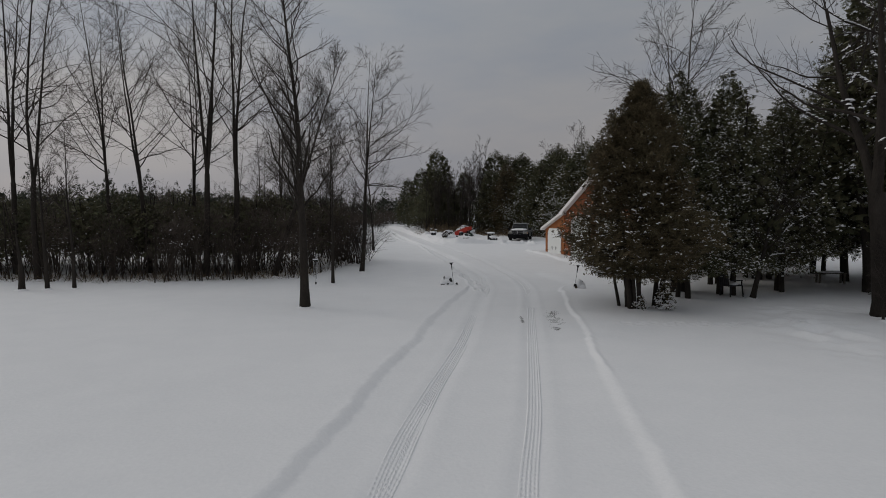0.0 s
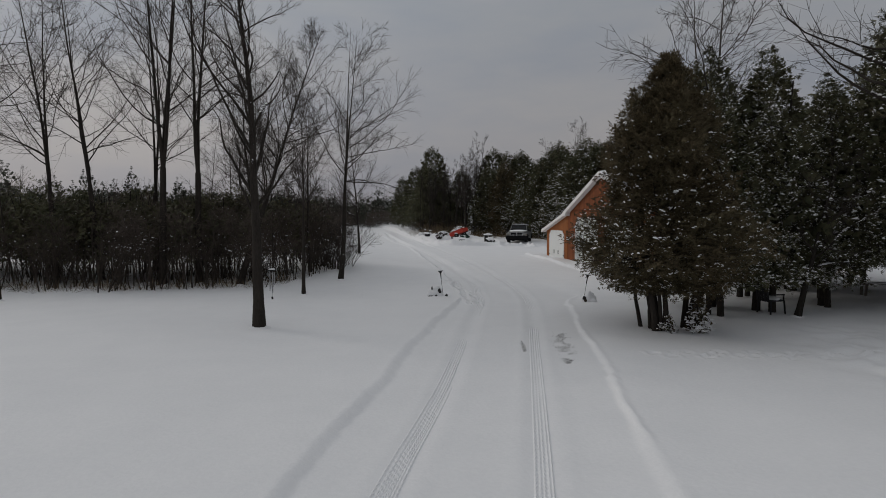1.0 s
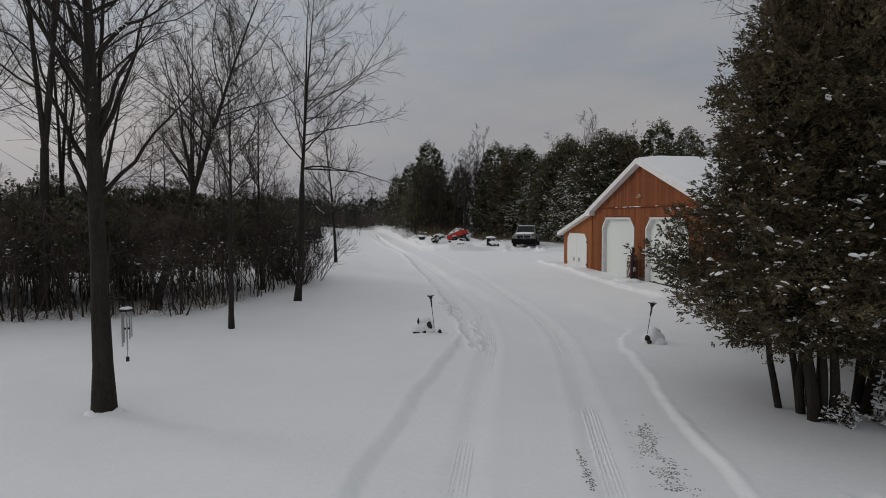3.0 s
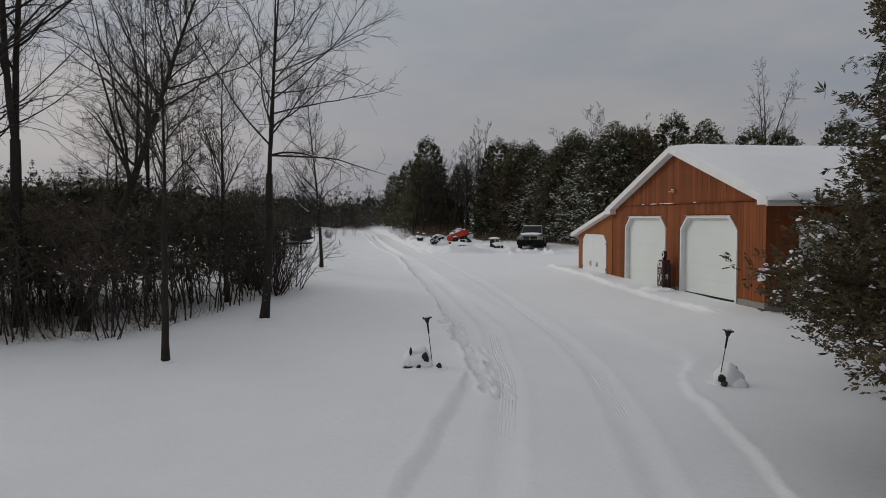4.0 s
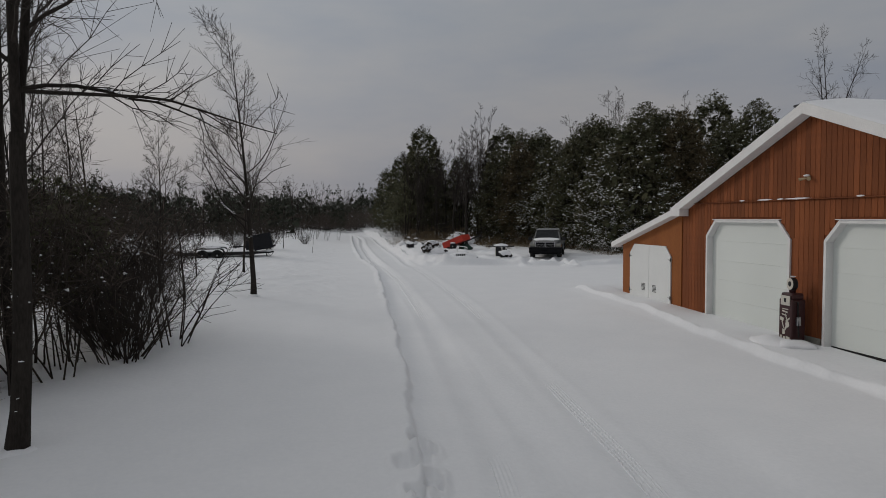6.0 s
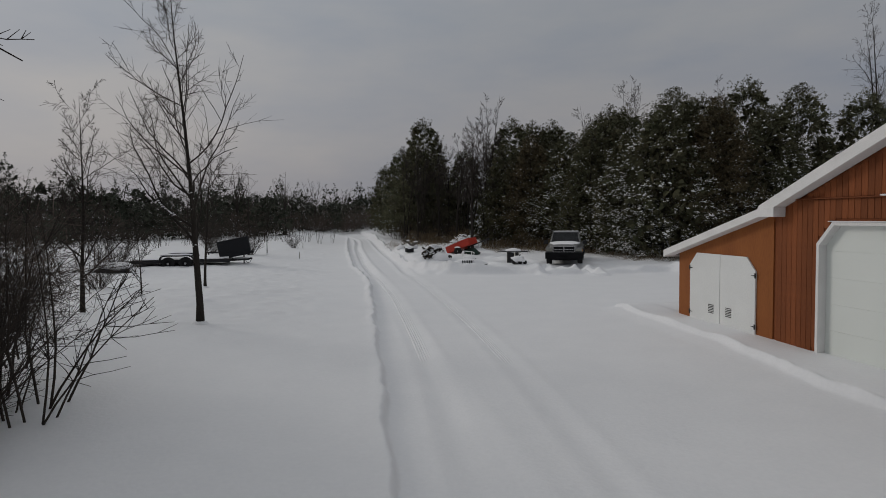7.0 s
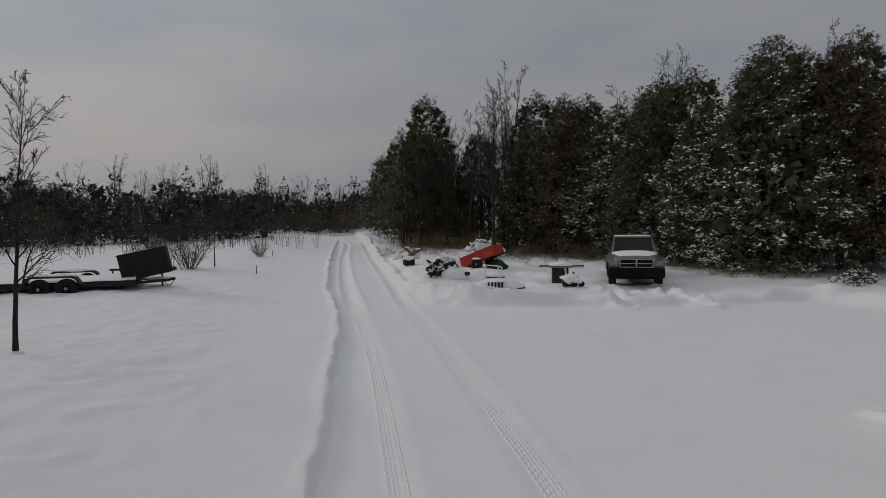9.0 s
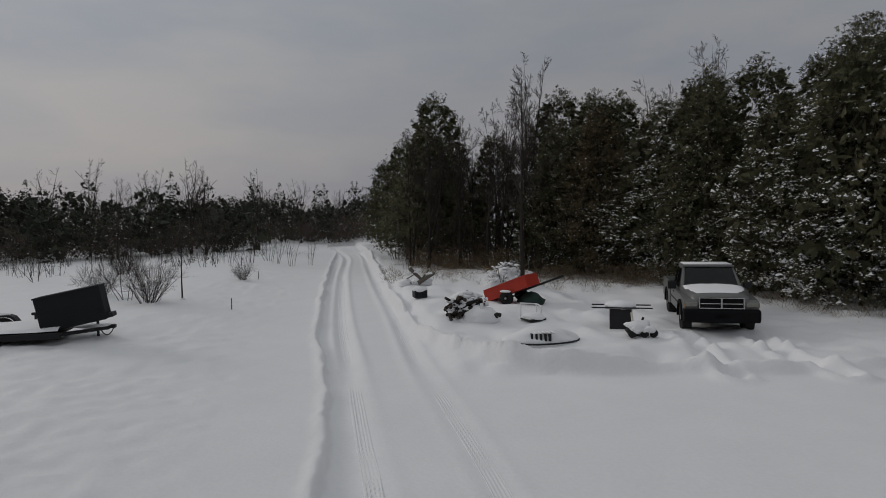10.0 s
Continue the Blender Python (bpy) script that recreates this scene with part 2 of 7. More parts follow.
def vnoise(x, y, seed=0):
    """Smooth value noise, 0 to 1, for arrays."""
    i, j = np.floor(x), np.floor(y)
    u, v = x - i, y - j
    u, v = u * u * (3 - 2 * u), v * v * (3 - 2 * v)
    a, b = hashed(i, j, seed), hashed(i + 1, j, seed)
    c, d = hashed(i, j + 1, seed), hashed(i + 1, j + 1, seed)
    return (a * (1 - u) + b * u) * (1 - v) + (c * (1 - u) + d * u) * v


def step(x, lo, hi):
    t = np.clip((x - lo) / (hi - lo), 0, 1)
    return t * t * (3 - 2 * t)


def smooth_line(pts, gap=0.1):
    """A smooth line through a few plan points, sampled evenly."""
    p = np.array(pts, dtype=float)
    p = np.vstack([2 * p[0] - p[1], p, 2 * p[-1] - p[-2]])
    out = []
    for k in range(1, len(p) - 2):
        n = max(2, int(np.linalg.norm(p[k + 1] - p[k]) / gap))
        for t in np.arange(n) / n:
            a, b, c, d = p[k - 1], p[k], p[k + 1], p[k + 2]
            out.append(0.5 * (2 * b + (c - a) * t + (2 * a - 5 * b + 4 * c - d) * t * t + (3 * b - a - 3 * c + d) * t ** 3))
    out.append(p[-2])
    return np.array(out)


# ---- the snow-covered ground ----
EDGE_WEST = [(-26.3, -51), (-18.4, -27.9), (-17.09, -24.13), (-16.14, -21.57), (-14.8, -17.5), (-13.4, -13.4), (-12.1, -9.7), (-10.9, -6.6), (-10.15, -4.5), (-9.93, -2.7),
             (-9.58, 0.2), (-9.2, 5), (-8.86, 10.7), (-8.4, 20.7), (-8.2, 24), (-8.25, 28.3), (-8.55, 33), (-8.58, 38.9), (-8.3, 56), (-7.8, 75), (-9, 88)]
EDGE_EAST = [(-5.6, 86), (-5.3, 70), (-5.5, 55), (-5.65, 45), (-5.73, 34.3), (-5.38, 30.6), (-4.5, 28.5), (-3.45, 27.4), (-1.74, 26.9), (0.5, 26.3), (3.2, 26.1), (7.3, 26.3), (7.7, 24), (8.0, 21.6), (8.8, 18.4),
             (6.3, 16.7), (2.4, 16.4), (-0.55, 16.3), (-0.92, 15.8), (-1.05, 13), (-1.1, 10.6), (-1.35, 8.3), (-1.48, 4.1), (-1.7, -0.9), (-3.72, -3.4), (-6.3, -5.8), (-7.0, -7.7), (-8.05, -11), (-8.95, -14.2), (-9.5, -16), (-11, -20.6), (-12.28, -25), (-13.6, -29.6), (-21.2, -52.9)]
RUT_WEST = [(-17.0, -28), (-15.63, -24.17), (-14.51, -20.63), (-12.88, -15.96), (-11.1, -10.2), (-9.67, -5.72), (-9.21, -3.35), (-8.57, 0.03), (-8.15, 6), (-7.8, 12), (-7.62, 18), (-7.57, 21.84),
            (-7.63, 24.4), (-7.69, 29.2), (-7.81, 36), (-7.6, 50), (-7.1, 66), (-8.2, 80)]
RUT_EAST = [(-15.0, -28), (-13.96, -24.64), (-12.66, -21), (-10.09, -13.04), (-9.2, -10.3), (-7.9, -5.93), (-7.34, -3.18), (-7.0, -0.5), (-6.5, 6), (-6.15, 12), (-6.0, 17), (-5.95, 21.7), (-6.0, 24.9),
            (-6.05, 28.8), (-5.98, 36), (-5.95, 44), (-5.8, 55), (-5.6, 68), (-6.9, 80)]
RUT_OLD = [(-16.41, -27.76), (-15.74, -24.32), (-14.87, -21.42), (-12.91, -15.85), (-11.30, -10.65)]
PLOUGHED = np.vstack([smooth_line(EDGE_WEST, 1.2), smooth_line(EDGE_EAST, 1.2)])
RUTS = [smooth_line(r, 0.6) for r in (RUT_WEST, RUT_EAST)]
TRUCK_RUTS = [[(1.51, 29.89), (0.56, 27.26), (0.32, 25.92)], [(3.41, 29.61), (2.57, 26.96), (2.71, 25.57)]]


def far_from(x, y, line, closed=False):
    best = np.full(x.shape, 1e9)
    last = len(line) if closed else len(line) - 1
    for k in range(last):
        ax, ay = line[k]
        bx, by = line[(k + 1) % len(line)]
        dx, dy = bx - ax, by - ay
        t = np.clip(((x - ax) * dx + (y - ay) * dy) / (dx * dx + dy * dy + 1e-12), 0, 1)
        best = np.minimum(best, (x - ax - t * dx) ** 2 + (y - ay - t * dy) ** 2)
    return np.sqrt(best)


def within(x, y, line):
    inside = np.zeros(x.shape, bool)
    for k in range(len(line)):
        ax, ay = line[k]
        bx, by = line[(k + 1) % len(line)]
        cross = (ay > y) != (by > y)
        with np.errstate(divide="ignore", invalid="ignore"):
            inside ^= cross & (x < (bx - ax) * (y - ay) / (by - ay) + ax)
    return inside


def ground_height(x, y):
    """Height of the snow over the plan, for arrays."""
    x, y = np.asarray(x, float), np.asarray(y, float)
    z = np.where(y < 60, -0.13 + 0.013 * y, 0.65 + 0.008 * (y - 60))
    z = np.where(y < -45, -0.715, z)
    z = np.where(y > 140, 1.29, z)
    z += 0.34 * step(-x, 9, 15) * step(y, 2, 15)  # the field west of the lane lies higher
    z += (0.20 * step(y, 26.9, 28.4) + 0.18 * step(y, 29, 34)) * step(x, -5.7, -5.0) * step(-x, -1.6, -0.2)  # deep snow on the unploughed yard
    near = np.exp(-((x + 8) ** 2 + (y - 8) ** 2) / 3000)
    z += near * (0.10 * (vnoise(x / 5.0, y / 5.0, 1) - 0.5) + 0.035 * (vnoise(x / 1.3, y / 1.3, 2) - 0.5))
    rough_west = step(-x, 9.2, 11.6) * step(y, 9, 18) * step(-y, -65, -45)
    rough_east = step(y, 26.6, 27.6) * step(x, -5.6, -4.6) * step(-x, -13, -10)
    trodden = np.exp(-((x + 3.25 - 0.28 * (y + 17)) ** 2 / 1.1 + (y + 16.8) ** 2 / 6.0)) + 0.6 * np.exp(-(x ** 2 / 4 + (y + 13.7) ** 2 / 1.0))
    pile = np.exp(-((x - 8.0 + 0.15 * (y - 22)) / 0.42) ** 2) * step(y, 18.5, 21) * step(-y, -27, -26.2)
    z += 0.26 * pile * (0.25 + 1.3 * vnoise(x / 0.6, y / 0.5, 14))
    wheels = np.minimum(far_from(x, y, TRUCK_RUTS[0]), far_from(x, y, TRUCK_RUTS[1]))
    z += -0.15 * np.exp(-(wheels / 0.17) ** 2) + 0.20 * np.exp(-((wheels - 0.36) / 0.14) ** 2) * vnoise(x / 0.35, y / 0.35, 15)
    kicked = np.exp(-((x - 2.6) / 3.2) ** 2 - ((y - 28.1) / 1.3) ** 2)
    z += 0.26 * kicked * (vnoise(x / 0.4, y / 0.4, 16) - 0.5)
    z += (0.045 * rough_west + 0.19 * rough_east) * (vnoise(x / 0.55, y / 0.55, 4) - 0.4) + 0.07 * rough_west * (vnoise(x / 0.28, y / 0.28, 6) - 0.5)
    z += 0.30 * trodden * (vnoise(x / 0.38, y / 0.38, 5) - 0.5)
    lane = (np.abs(x + 5) < 35) & (np.abs(y - 12) < 84)
    d = np.full(x.shape, -50.0)
    r = np.full(x.shape, 50.0)
    if lane.any():
        lx, ly = x[lane], y[lane]
        dd = far_from(lx, ly, PLOUGHED, True)
        dd = np.where(within(lx, ly, PLOUGHED), dd, -dd)
        d[lane] = dd + 0.14 * (vnoise(lx / 1.4, ly / 1.4, 7) - 0.5) + 0.09 * (vnoise(lx / 0.3, ly / 0.25, 8) - 0.5)
        r[lane] = np.minimum(far_from(lx, ly, RUTS[0]), far_from(lx, ly, RUTS[1]))
    soft = 0.055 + 0.7 * step(x, -6.3, -4.8) * step(-y, -2.5, 1.5)
    drop = 0.06 + 0.10 * step(y, -4, 4) * step(-x, 7.4, 8.0) - 0.02 * step(y, 20, 24.5) * step(x, -6.5, -5)
    open_lawn = 1 - step(x, -5.7, -4.9) * step(-y, -0.9, 0.4)
    drop = drop * open_lawn
    z -= drop * step(d, -0.02, soft) + 0.022 * step(d, 0.0, 1.1) * step(-y, -2, 4)
    bank = 0.017 + 0.062 * step(x, -3.2, -2.4) * step(y, -1.5, 1) * step(-y, -16.3, -15.8) + 0.20 * step(y, 25.2, 26.2) * step(x, -6.2, -5.6) + 0.05 * step(y, 14, 20)
    z += bank * open_lawn * (0.35 + 1.3 * vnoise(x / 0.8, y / 0.8, 9)) * np.exp(-((d + 0.07) / (0.06 + 0.07 * step(y, -4, 4) - 0.045 * step(x, -3.2, -2.4) * step(-y, -20, -16) + 0.10 * step(y, 25, 26) * step(x, -5, -3))) ** 2)
    z += 0.07 * step(x, -1.7, -0.9) * step(-x, -0.4, -0.1) * step(y, -0.6, 0.4) * step(-y, -16.5, -15.6)
    deep = 0.022 + 0.08 * step(y, 26, 32)
    z -= deep * np.exp(-(r / 0.17) ** 2) * (0.6 + 0.6 * vnoise(x / 0.7, y / 0.7, 10))
    z += 0.5 * deep * np.exp(-((r - 0.33) / 0.12) ** 2)
    return z


def ground_at(x, y):
    return float(ground_height(np.array([x]), np.array([y]))[0])


def steps(stops):
    """Grid lines: (from, to, gap) stretches joined end to end."""
    out = []
    for lo, hi, gap in stops:
        out.append(np.arange(lo, hi - gap * 0.3, gap))
    return np.concatenate(out + [[stops[-1][1]]])


def far_lines(lo, first, count, grow):
    g = first * grow ** np.arange(count)
    return lo + np.cumsum(g)


gx = np.concatenate([-far_lines(32, 1.2, 22, 1.25)[::-1], steps([(-32, -18.5, 0.4), (-18.5, -10.6, 0.11), (-10.6, -7.9, 0.04), (-7.9, -5.1, 0.06), (-5.1, -2.1, 0.12), (-2.1, -0.8, 0.05), (-0.8, 3.5, 0.12), (3.5, 12, 0.25)]), far_lines(12, 1.2, 22, 1.25)])
gy = np.concatenate([-far_lines(30, 1.2, 22, 1.25)[::-1], steps([(-30, -26, 0.4), (-26, 6, 0.11), (6, 33, 0.13), (33, 72, 0.35)]), far_lines(72, 1.2, 22, 1.25)])
X, Y = np.meshgrid(gx, gy)
Z = ground_height(X.ravel(), Y.ravel())
prints = random.Random(12)
for dent in range(50):
    # boot prints along the lane's west edge, and a line of them on the lawn by the cedars
    if dent < 28:
        px, py = -10.02 + dent * 0.018 + prints.uniform(-0.14, 0.24), -6.3 + dent * 0.27
        deep, wx, wy = prints.uniform(0.07, 0.15), prints.uniform(0.11, 0.19), prints.uniform(0.15, 0.24)
    else:
        px, py = -7.8 + (dent - 28) * 0.26, -14.8 + 0.25 * math.sin(dent * 1.9) - (dent - 28) * 0.06
        deep, wx, wy = 0.08, 0.16, 0.10
    far = np.maximum(np.abs(X.ravel() - px) / wx, np.abs(Y.ravel() - py) / wy) * 0.5 + 0.5 * np.sqrt(((X.ravel() - px) / wx) ** 2 + ((Y.ravel() - py) / wy) ** 2)
    Z -= deep * (1 - step(far, 0.55, 1.0)) - 0.35 * deep * np.exp(-((far - 1.25) / 0.25) ** 2)
nx, ny = len(gx), len(gy)
idx = np.arange(nx * ny).reshape(ny, nx)
quads = np.stack([idx[:-1, :-1], idx[:-1, 1:], idx[1:, 1:], idx[1:, :-1]], -1).reshape(-1, 4)
ground = hang("ground", mesh_of("ground", np.stack([X.ravel(), Y.ravel(), Z], 1), quads, M_SNOW))
tagged(ground, "snow-covered yard and field with a ploughed driveway", "ground", kind="structure")


def tread(pts, y_from, y_to, width=0.27, seed=0):
    """The ribbed print of a tyre, pressed into the snow along a plan line."""
    line = smooth_line(pts, 0.05)
    line = line[(line[:, 1] > y_from) & (line[:, 1] < y_to)]
    tan = np.gradient(line, axis=0)
    tan /= np.linalg.norm(tan, axis=1)[:, None]
    side = np.stack([tan[:, 1], -tan[:, 0]], 1)
    offs = np.linspace(-0.5, 0.5, 21) * width
    rib = np.array([-0.03, 0.004] + [0.016, 0.016, 0.003, 0.003] * 4 + [0.016, 0.004, -0.03])
    n = len(line)
    px = line[:, None, :] + side[:, None, :] * offs[None, :, None]
    s = np.arange(n)[:, None] * 0.05
    fade = np.clip(vnoise(s / 1.6 + seed, s * 0 + seed, 3) * 2.4 - 0.35, 0.0, 1.0)
    lug = 0.65 + 0.35 * np.sign(np.sin(s * 42 + np.abs(offs)[None, :] * 55))
    base = ground_height(px[..., 0].ravel(), px[..., 1].ravel()).reshape(n, 21)
    mid = base.mean(axis=1, keepdims=True)
    ends = np.clip(np.minimum(s, s[::-1]) / 1.4, 0, 1)
    z = np.maximum(base, mid * 0.5 + base * 0.5) + 0.004 - 0.03 * (1 - ends) + rib[None, :] * np.where(rib > 0.005, lug * fade * ends, 1.0)[:, :]
    v = np.concatenate([px, z[..., None]], -1).reshape(-1, 3)
    q = np.arange(n * 21).reshape(n, 21)
    f = np.stack([q[:-1, :-1], q[1:, :-1], q[1:, 1:], q[:-1, 1:]], -1).reshape(-1, 4)
    ob = hang("tyre_track", mesh_of("tyre_track", v, f, M_SNOW, smooth=False))
    return tagged(ob, "ribbed tyre print pressed into the driveway snow", "tyre track", group="tyre tracks on the driveway", kind="structure")


tread(RUT_WEST, -26.2, -15.2, seed=1)
tread(RUT_OLD, -26.2, -11, seed=2)
tread(RUT_EAST, -26.2, -9.8, seed=3)
tread(RUT_WEST, -9.5, 1.5, seed=4)
tread(RUT_EAST, -9.0, 4.5, seed=5)
tread(RUT_WEST, 10, 28, seed=6)
tread(RUT_EAST, 9, 27, seed=7)
tread(RUT_WEST, 29, 50, seed=8)
tread(RUT_EAST, 29, 50, seed=9)


# ---- vegetation helpers ----
def tubes(paths):
    """Tapered tubes along paths of (points, radii, sides): vertices and quads."""
    vs, fs, base = [], [], 0
    for pts, rad, k in paths:
        n = len(pts)
        t = np.gradient(pts, axis=0)
        t /= np.linalg.norm(t, axis=1)[:, None] + 1e-9
        ref = np.array([0.31, 0.95, 0.05]) if abs(t[0, 2]) > 0.8 else np.array([0.0, 0.0, 1.0])
        u = np.cross(t, ref)
        u /= np.linalg.norm(u, axis=1)[:, None] + 1e-9
        w = np.cross(t, u)
        a = np.arange(k) * (2 * math.pi / k)
        ring = pts[:, None, :] + rad[:, None, None] * (u[:, None, :] * np.cos(a)[None, :, None] + w[:, None, :] * np.sin(a)[None, :, None])
        vs.append(ring.reshape(-1, 3))
        q = base + np.arange(n * k).reshape(n, k)
        nxt = np.roll(q, -1, axis=1)
        fs.append(np.stack([q[:-1], nxt[:-1], nxt[1:], q[1:]], -1).reshape(-1, 4))
        base += n * k
    return np.concatenate(vs), np.concatenate(fs)


def limb(rng, start, way, length, r0, r1, n, wander=0.12, lift=0.0):
    """A wandering path from start along way, that lifts (or droops) on its way."""
    pts, d = [np.array(start, float)], np.array(way, float)
    d /= np.linalg.norm(d)
    for _ in range(n):
        d = d + rng.normal(0, wander, 3) + np.array([0, 0, lift])
        d /= np.linalg.norm(d)
        pts.append(pts[-1] + d * length / n)
    return np.array(pts), np.linspace(r0, r1, n + 1)


def turned(rng, d, lo, hi, az=None):
    """A way that leaves d by an angle between lo and hi degrees."""
    d = d / np.linalg.norm(d)
    ref = np.array([0, 0, 1.0]) if abs(d[2]) < 0.9 else np.array([1.0, 0, 0])
    u = np.cross(d, ref)
    u /= np.linalg.norm(u)
    w = np.cross(d, u)
    a = rng.uniform(0, 2 * math.pi) if az is None else az
    b = radians(rng.uniform(lo, hi))
    return d * math.cos(b) + (u * math.cos(a) + w * math.sin(a)) * math.sin(b)


def bare_tree_paths(rng, height, radius, first=0.3, limbs=18, lean=(0, 0), spread=1.0, angle=(32, 55), leaders=1, fork=0.35, sub=9, twigs=6, start=(0, 0, 0), fine=1.0, reach=()):
    """A leafless tree: trunk and leaders, limbs, branches and twigs."""
    trunk, rest = [], []
    t_len = height * (fork if leaders > 1 else 1.0)
    n = 7 if leaders > 1 else 16
    pts, rad = limb(rng, start, (lean[0], lean[1], 1), t_len, radius, radius, n, 0.02, 0.0)
    u = np.linspace(0, 1, n + 1)
    rad = radius * (1 - 0.28 * u) if leaders > 1 else radius * (0.06 + 0.94 * (1 - u) ** 1.35)
    rad[0] *= 1.25
    trunk.append((pts, rad, 9))
    stems = [(pts, rad, first if leaders == 1 else 1.1)]
    for k in range(leaders if leaders > 1 else 0):
        az = 2 * math.pi * k / leaders + rng.uniform(-0.4, 0.4)
        w = turned(rng, pts[-1] - pts[-2], 5, 12, az)
        p, r = limb(rng, pts[-1] - np.array([0, 0, 0.05]), w, height * (1 - fork) * rng.uniform(0.85, 1.05), 1, 1, 13, 0.028, 0.025)
        r = rad[-1] * 0.74 * (0.06 + 0.94 * (1 - np.linspace(0, 1, 14)) ** 1.25)
        trunk.append((p, r, 8))
        stems.append((p, r, 0.10))
    long_limbs = []
    for z, az, up, ln in reach:
        p, r, _ = stems[-1]
        i = int(np.clip(np.searchsorted(p[:, 2], z), 1, len(p) - 2))
        a, b = radians(az), radians(up)
        long_limbs.append((p[i], r[i], np.array([math.cos(a) * math.cos(b), math.sin(a) * math.cos(b), math.sin(b)]), ln, 0.012))
    count = [s for s in stems if s[2] < 1]
    each = max(3, int(limbs * 1.35) // len(count))
    for p, r, lo in count:
        for k in range(each):
            u = lo + (0.97 - lo) * (k + rng.uniform(0, 0.9)) / each
            i = min(int(u * (len(p) - 1)), len(p) - 2)
            f = u * (len(p) - 1) - i
            at, rr = p[i] * (1 - f) + p[i + 1] * f, r[i] * (1 - f) + r[i + 1] * f
            long_limbs.append((at, rr, turned(rng, p[i + 1] - p[i], *angle), spread * height * (0.30 * (1 - u) + 0.10) * rng.uniform(0.6, 1.35), 0.04))
    for at, rr, w, ln, lift in long_limbs:
        bp, br = limb(rng, at, w, ln, min(rr * 0.5, 0.010 + (0.0125 if lift > 0.02 else 0.008) * ln), 0.006 * fine, 9, 0.12, lift)
        (trunk if br[0] > 0.03 else rest).append((bp, br, 5))
        for j in range(sub):
            v = 0.15 + 0.83 * (j + rng.uniform(0, 0.9)) / sub
            ii = min(int(v * 9), 8)
            w2 = turned(rng, bp[ii + 1] - bp[ii], 28, 58)
            l2 = ln * (0.42 * (1 - v) + 0.18) * rng.uniform(0.5, 1.25)
            cp, cr = limb(rng, bp[ii], w2, l2, min(br[ii] * 0.7, 0.011 * fine), 0.004 * fine, 4, 0.19, 0.06)
            rest.append((cp, cr, 3))
            for q in range(twigs):
                y = 0.2 + 0.8 * (q + rng.uniform(0, 0.9)) / twigs
                jj = min(int(y * 4), 3)
                w3 = turned(rng, cp[jj + 1] - cp[jj], 25, 55)
                ep, er = limb(rng, cp[jj], w3, l2 * rng.uniform(0.2, 0.5), 0.0052 * fine, 0.003 * fine, 1, 0.12, 0.04)
                rest.append((ep, er, 3))
    return trunk, rest


def domes(c, s, rng):
    """Small uneven snow pads at centres c, of sizes s: vertices and triangles."""
    n = len(c)
    a = np.arange(6) * math.pi / 3
    ring = np.stack([np.cos(a), np.sin(a)], 1)
    v = np.zeros((n, 13, 3))
    jit = rng.uniform(0.6, 1.25, (n, 6))
    v[:, 0:6, 0:2] = ring[None] * jit[..., None]
    v[:, 6:12, 0:2] = ring[None] * jit[..., None] * 0.72
    v[:, 6:12, 2] = 0.55
    v[:, 12, 2] = 0.8
    turn = rng.uniform(0, 6.28, n)
    long = rng.uniform(0.8, 2.3, n)
    x, y = v[..., 0] * long[:, None], v[..., 1]
    v[..., 0], v[..., 1] = x * np.cos(turn)[:, None] - y * np.sin(turn)[:, None], x * np.sin(turn)[:, None] + y * np.cos(turn)[:, None]
    v[..., 2] += 0.35 * v[..., 0] * rng.normal(0, 1, n)[:, None]
    v = v * s[:, None, None] + c[:, None, :]
    f = []
    for k in range(6):
        m = (k + 1) % 6
        f += [(k, m, 6 + m), (k, 6 + m, 6 + k), (6 + k, 6 + m, 12)]
    f = np.array(f)
    return v.reshape(-1, 3), (f[None] + 13 * np.arange(n)[:, None, None]).reshape(-1, 3)


def flakes(c, s, rng):
    """Very small snow pads for far boughs: one small uneven lump each."""
    n = len(c)
    a = rng.uniform(0, 6.28, n)
    e, w = np.stack([np.cos(a), np.sin(a), rng.normal(0, 0.15, n)], 1), np.stack([-np.sin(a), np.cos(a), rng.normal(0, 0.22, n)], 1)
    s = s[:, None]
    j = rng.uniform(0.55, 1.3, (n, 4, 1))
    top = np.stack([rng.normal(0, 0.3, n), rng.normal(0, 0.3, n), rng.uniform(0.5, 0.9, n)], 1) * s
    v = np.stack([c - e * s * 1.2 * j[:, 0], c + w * s * 0.8 * j[:, 1], c + e * s * 1.2 * j[:, 2], c - w * s * 0.8 * j[:, 3], c + top], 1)
    return v.reshape(-1, 3), (np.array([(0, 3, 4), (3, 2, 4), (2, 1, 4), (1, 0, 4)])[None] + 5 * np.arange(n)[:, None, None]).reshape(-1, 3)


def sprays(p, d, size, rng, fingers=3, slim=0.16, fan=0.75):
    """Flat foliage sprays from points p along ways d: a fan of slim leaves each."""
    n = len(p)
    d = d / (np.linalg.norm(d, axis=1)[:, None] + 1e-9)
    ref = rng.normal(0, 1, (n, 3))
    s = np.cross(d, ref)
    s /= np.linalg.norm(s, axis=1)[:, None] + 1e-9
    out = []
    for a in np.linspace(-fan, fan, fingers):
        e = d * math.cos(a) + s * math.sin(a)
        w = s * math.cos(a) - d * math.sin(a)
        L = (size * (1.0 - 0.25 * abs(a)) * rng.uniform(0.75, 1.2, n))[:, None]
        mid = p + e * L * 0.5
        out.append(np.stack([p, mid + w * L * slim, p + e * L, mid - w * L * slim], 1))
    v = np.concatenate(out, 0).reshape(-1, 3)
    return v, np.arange(len(v)).reshape(-1, 4)


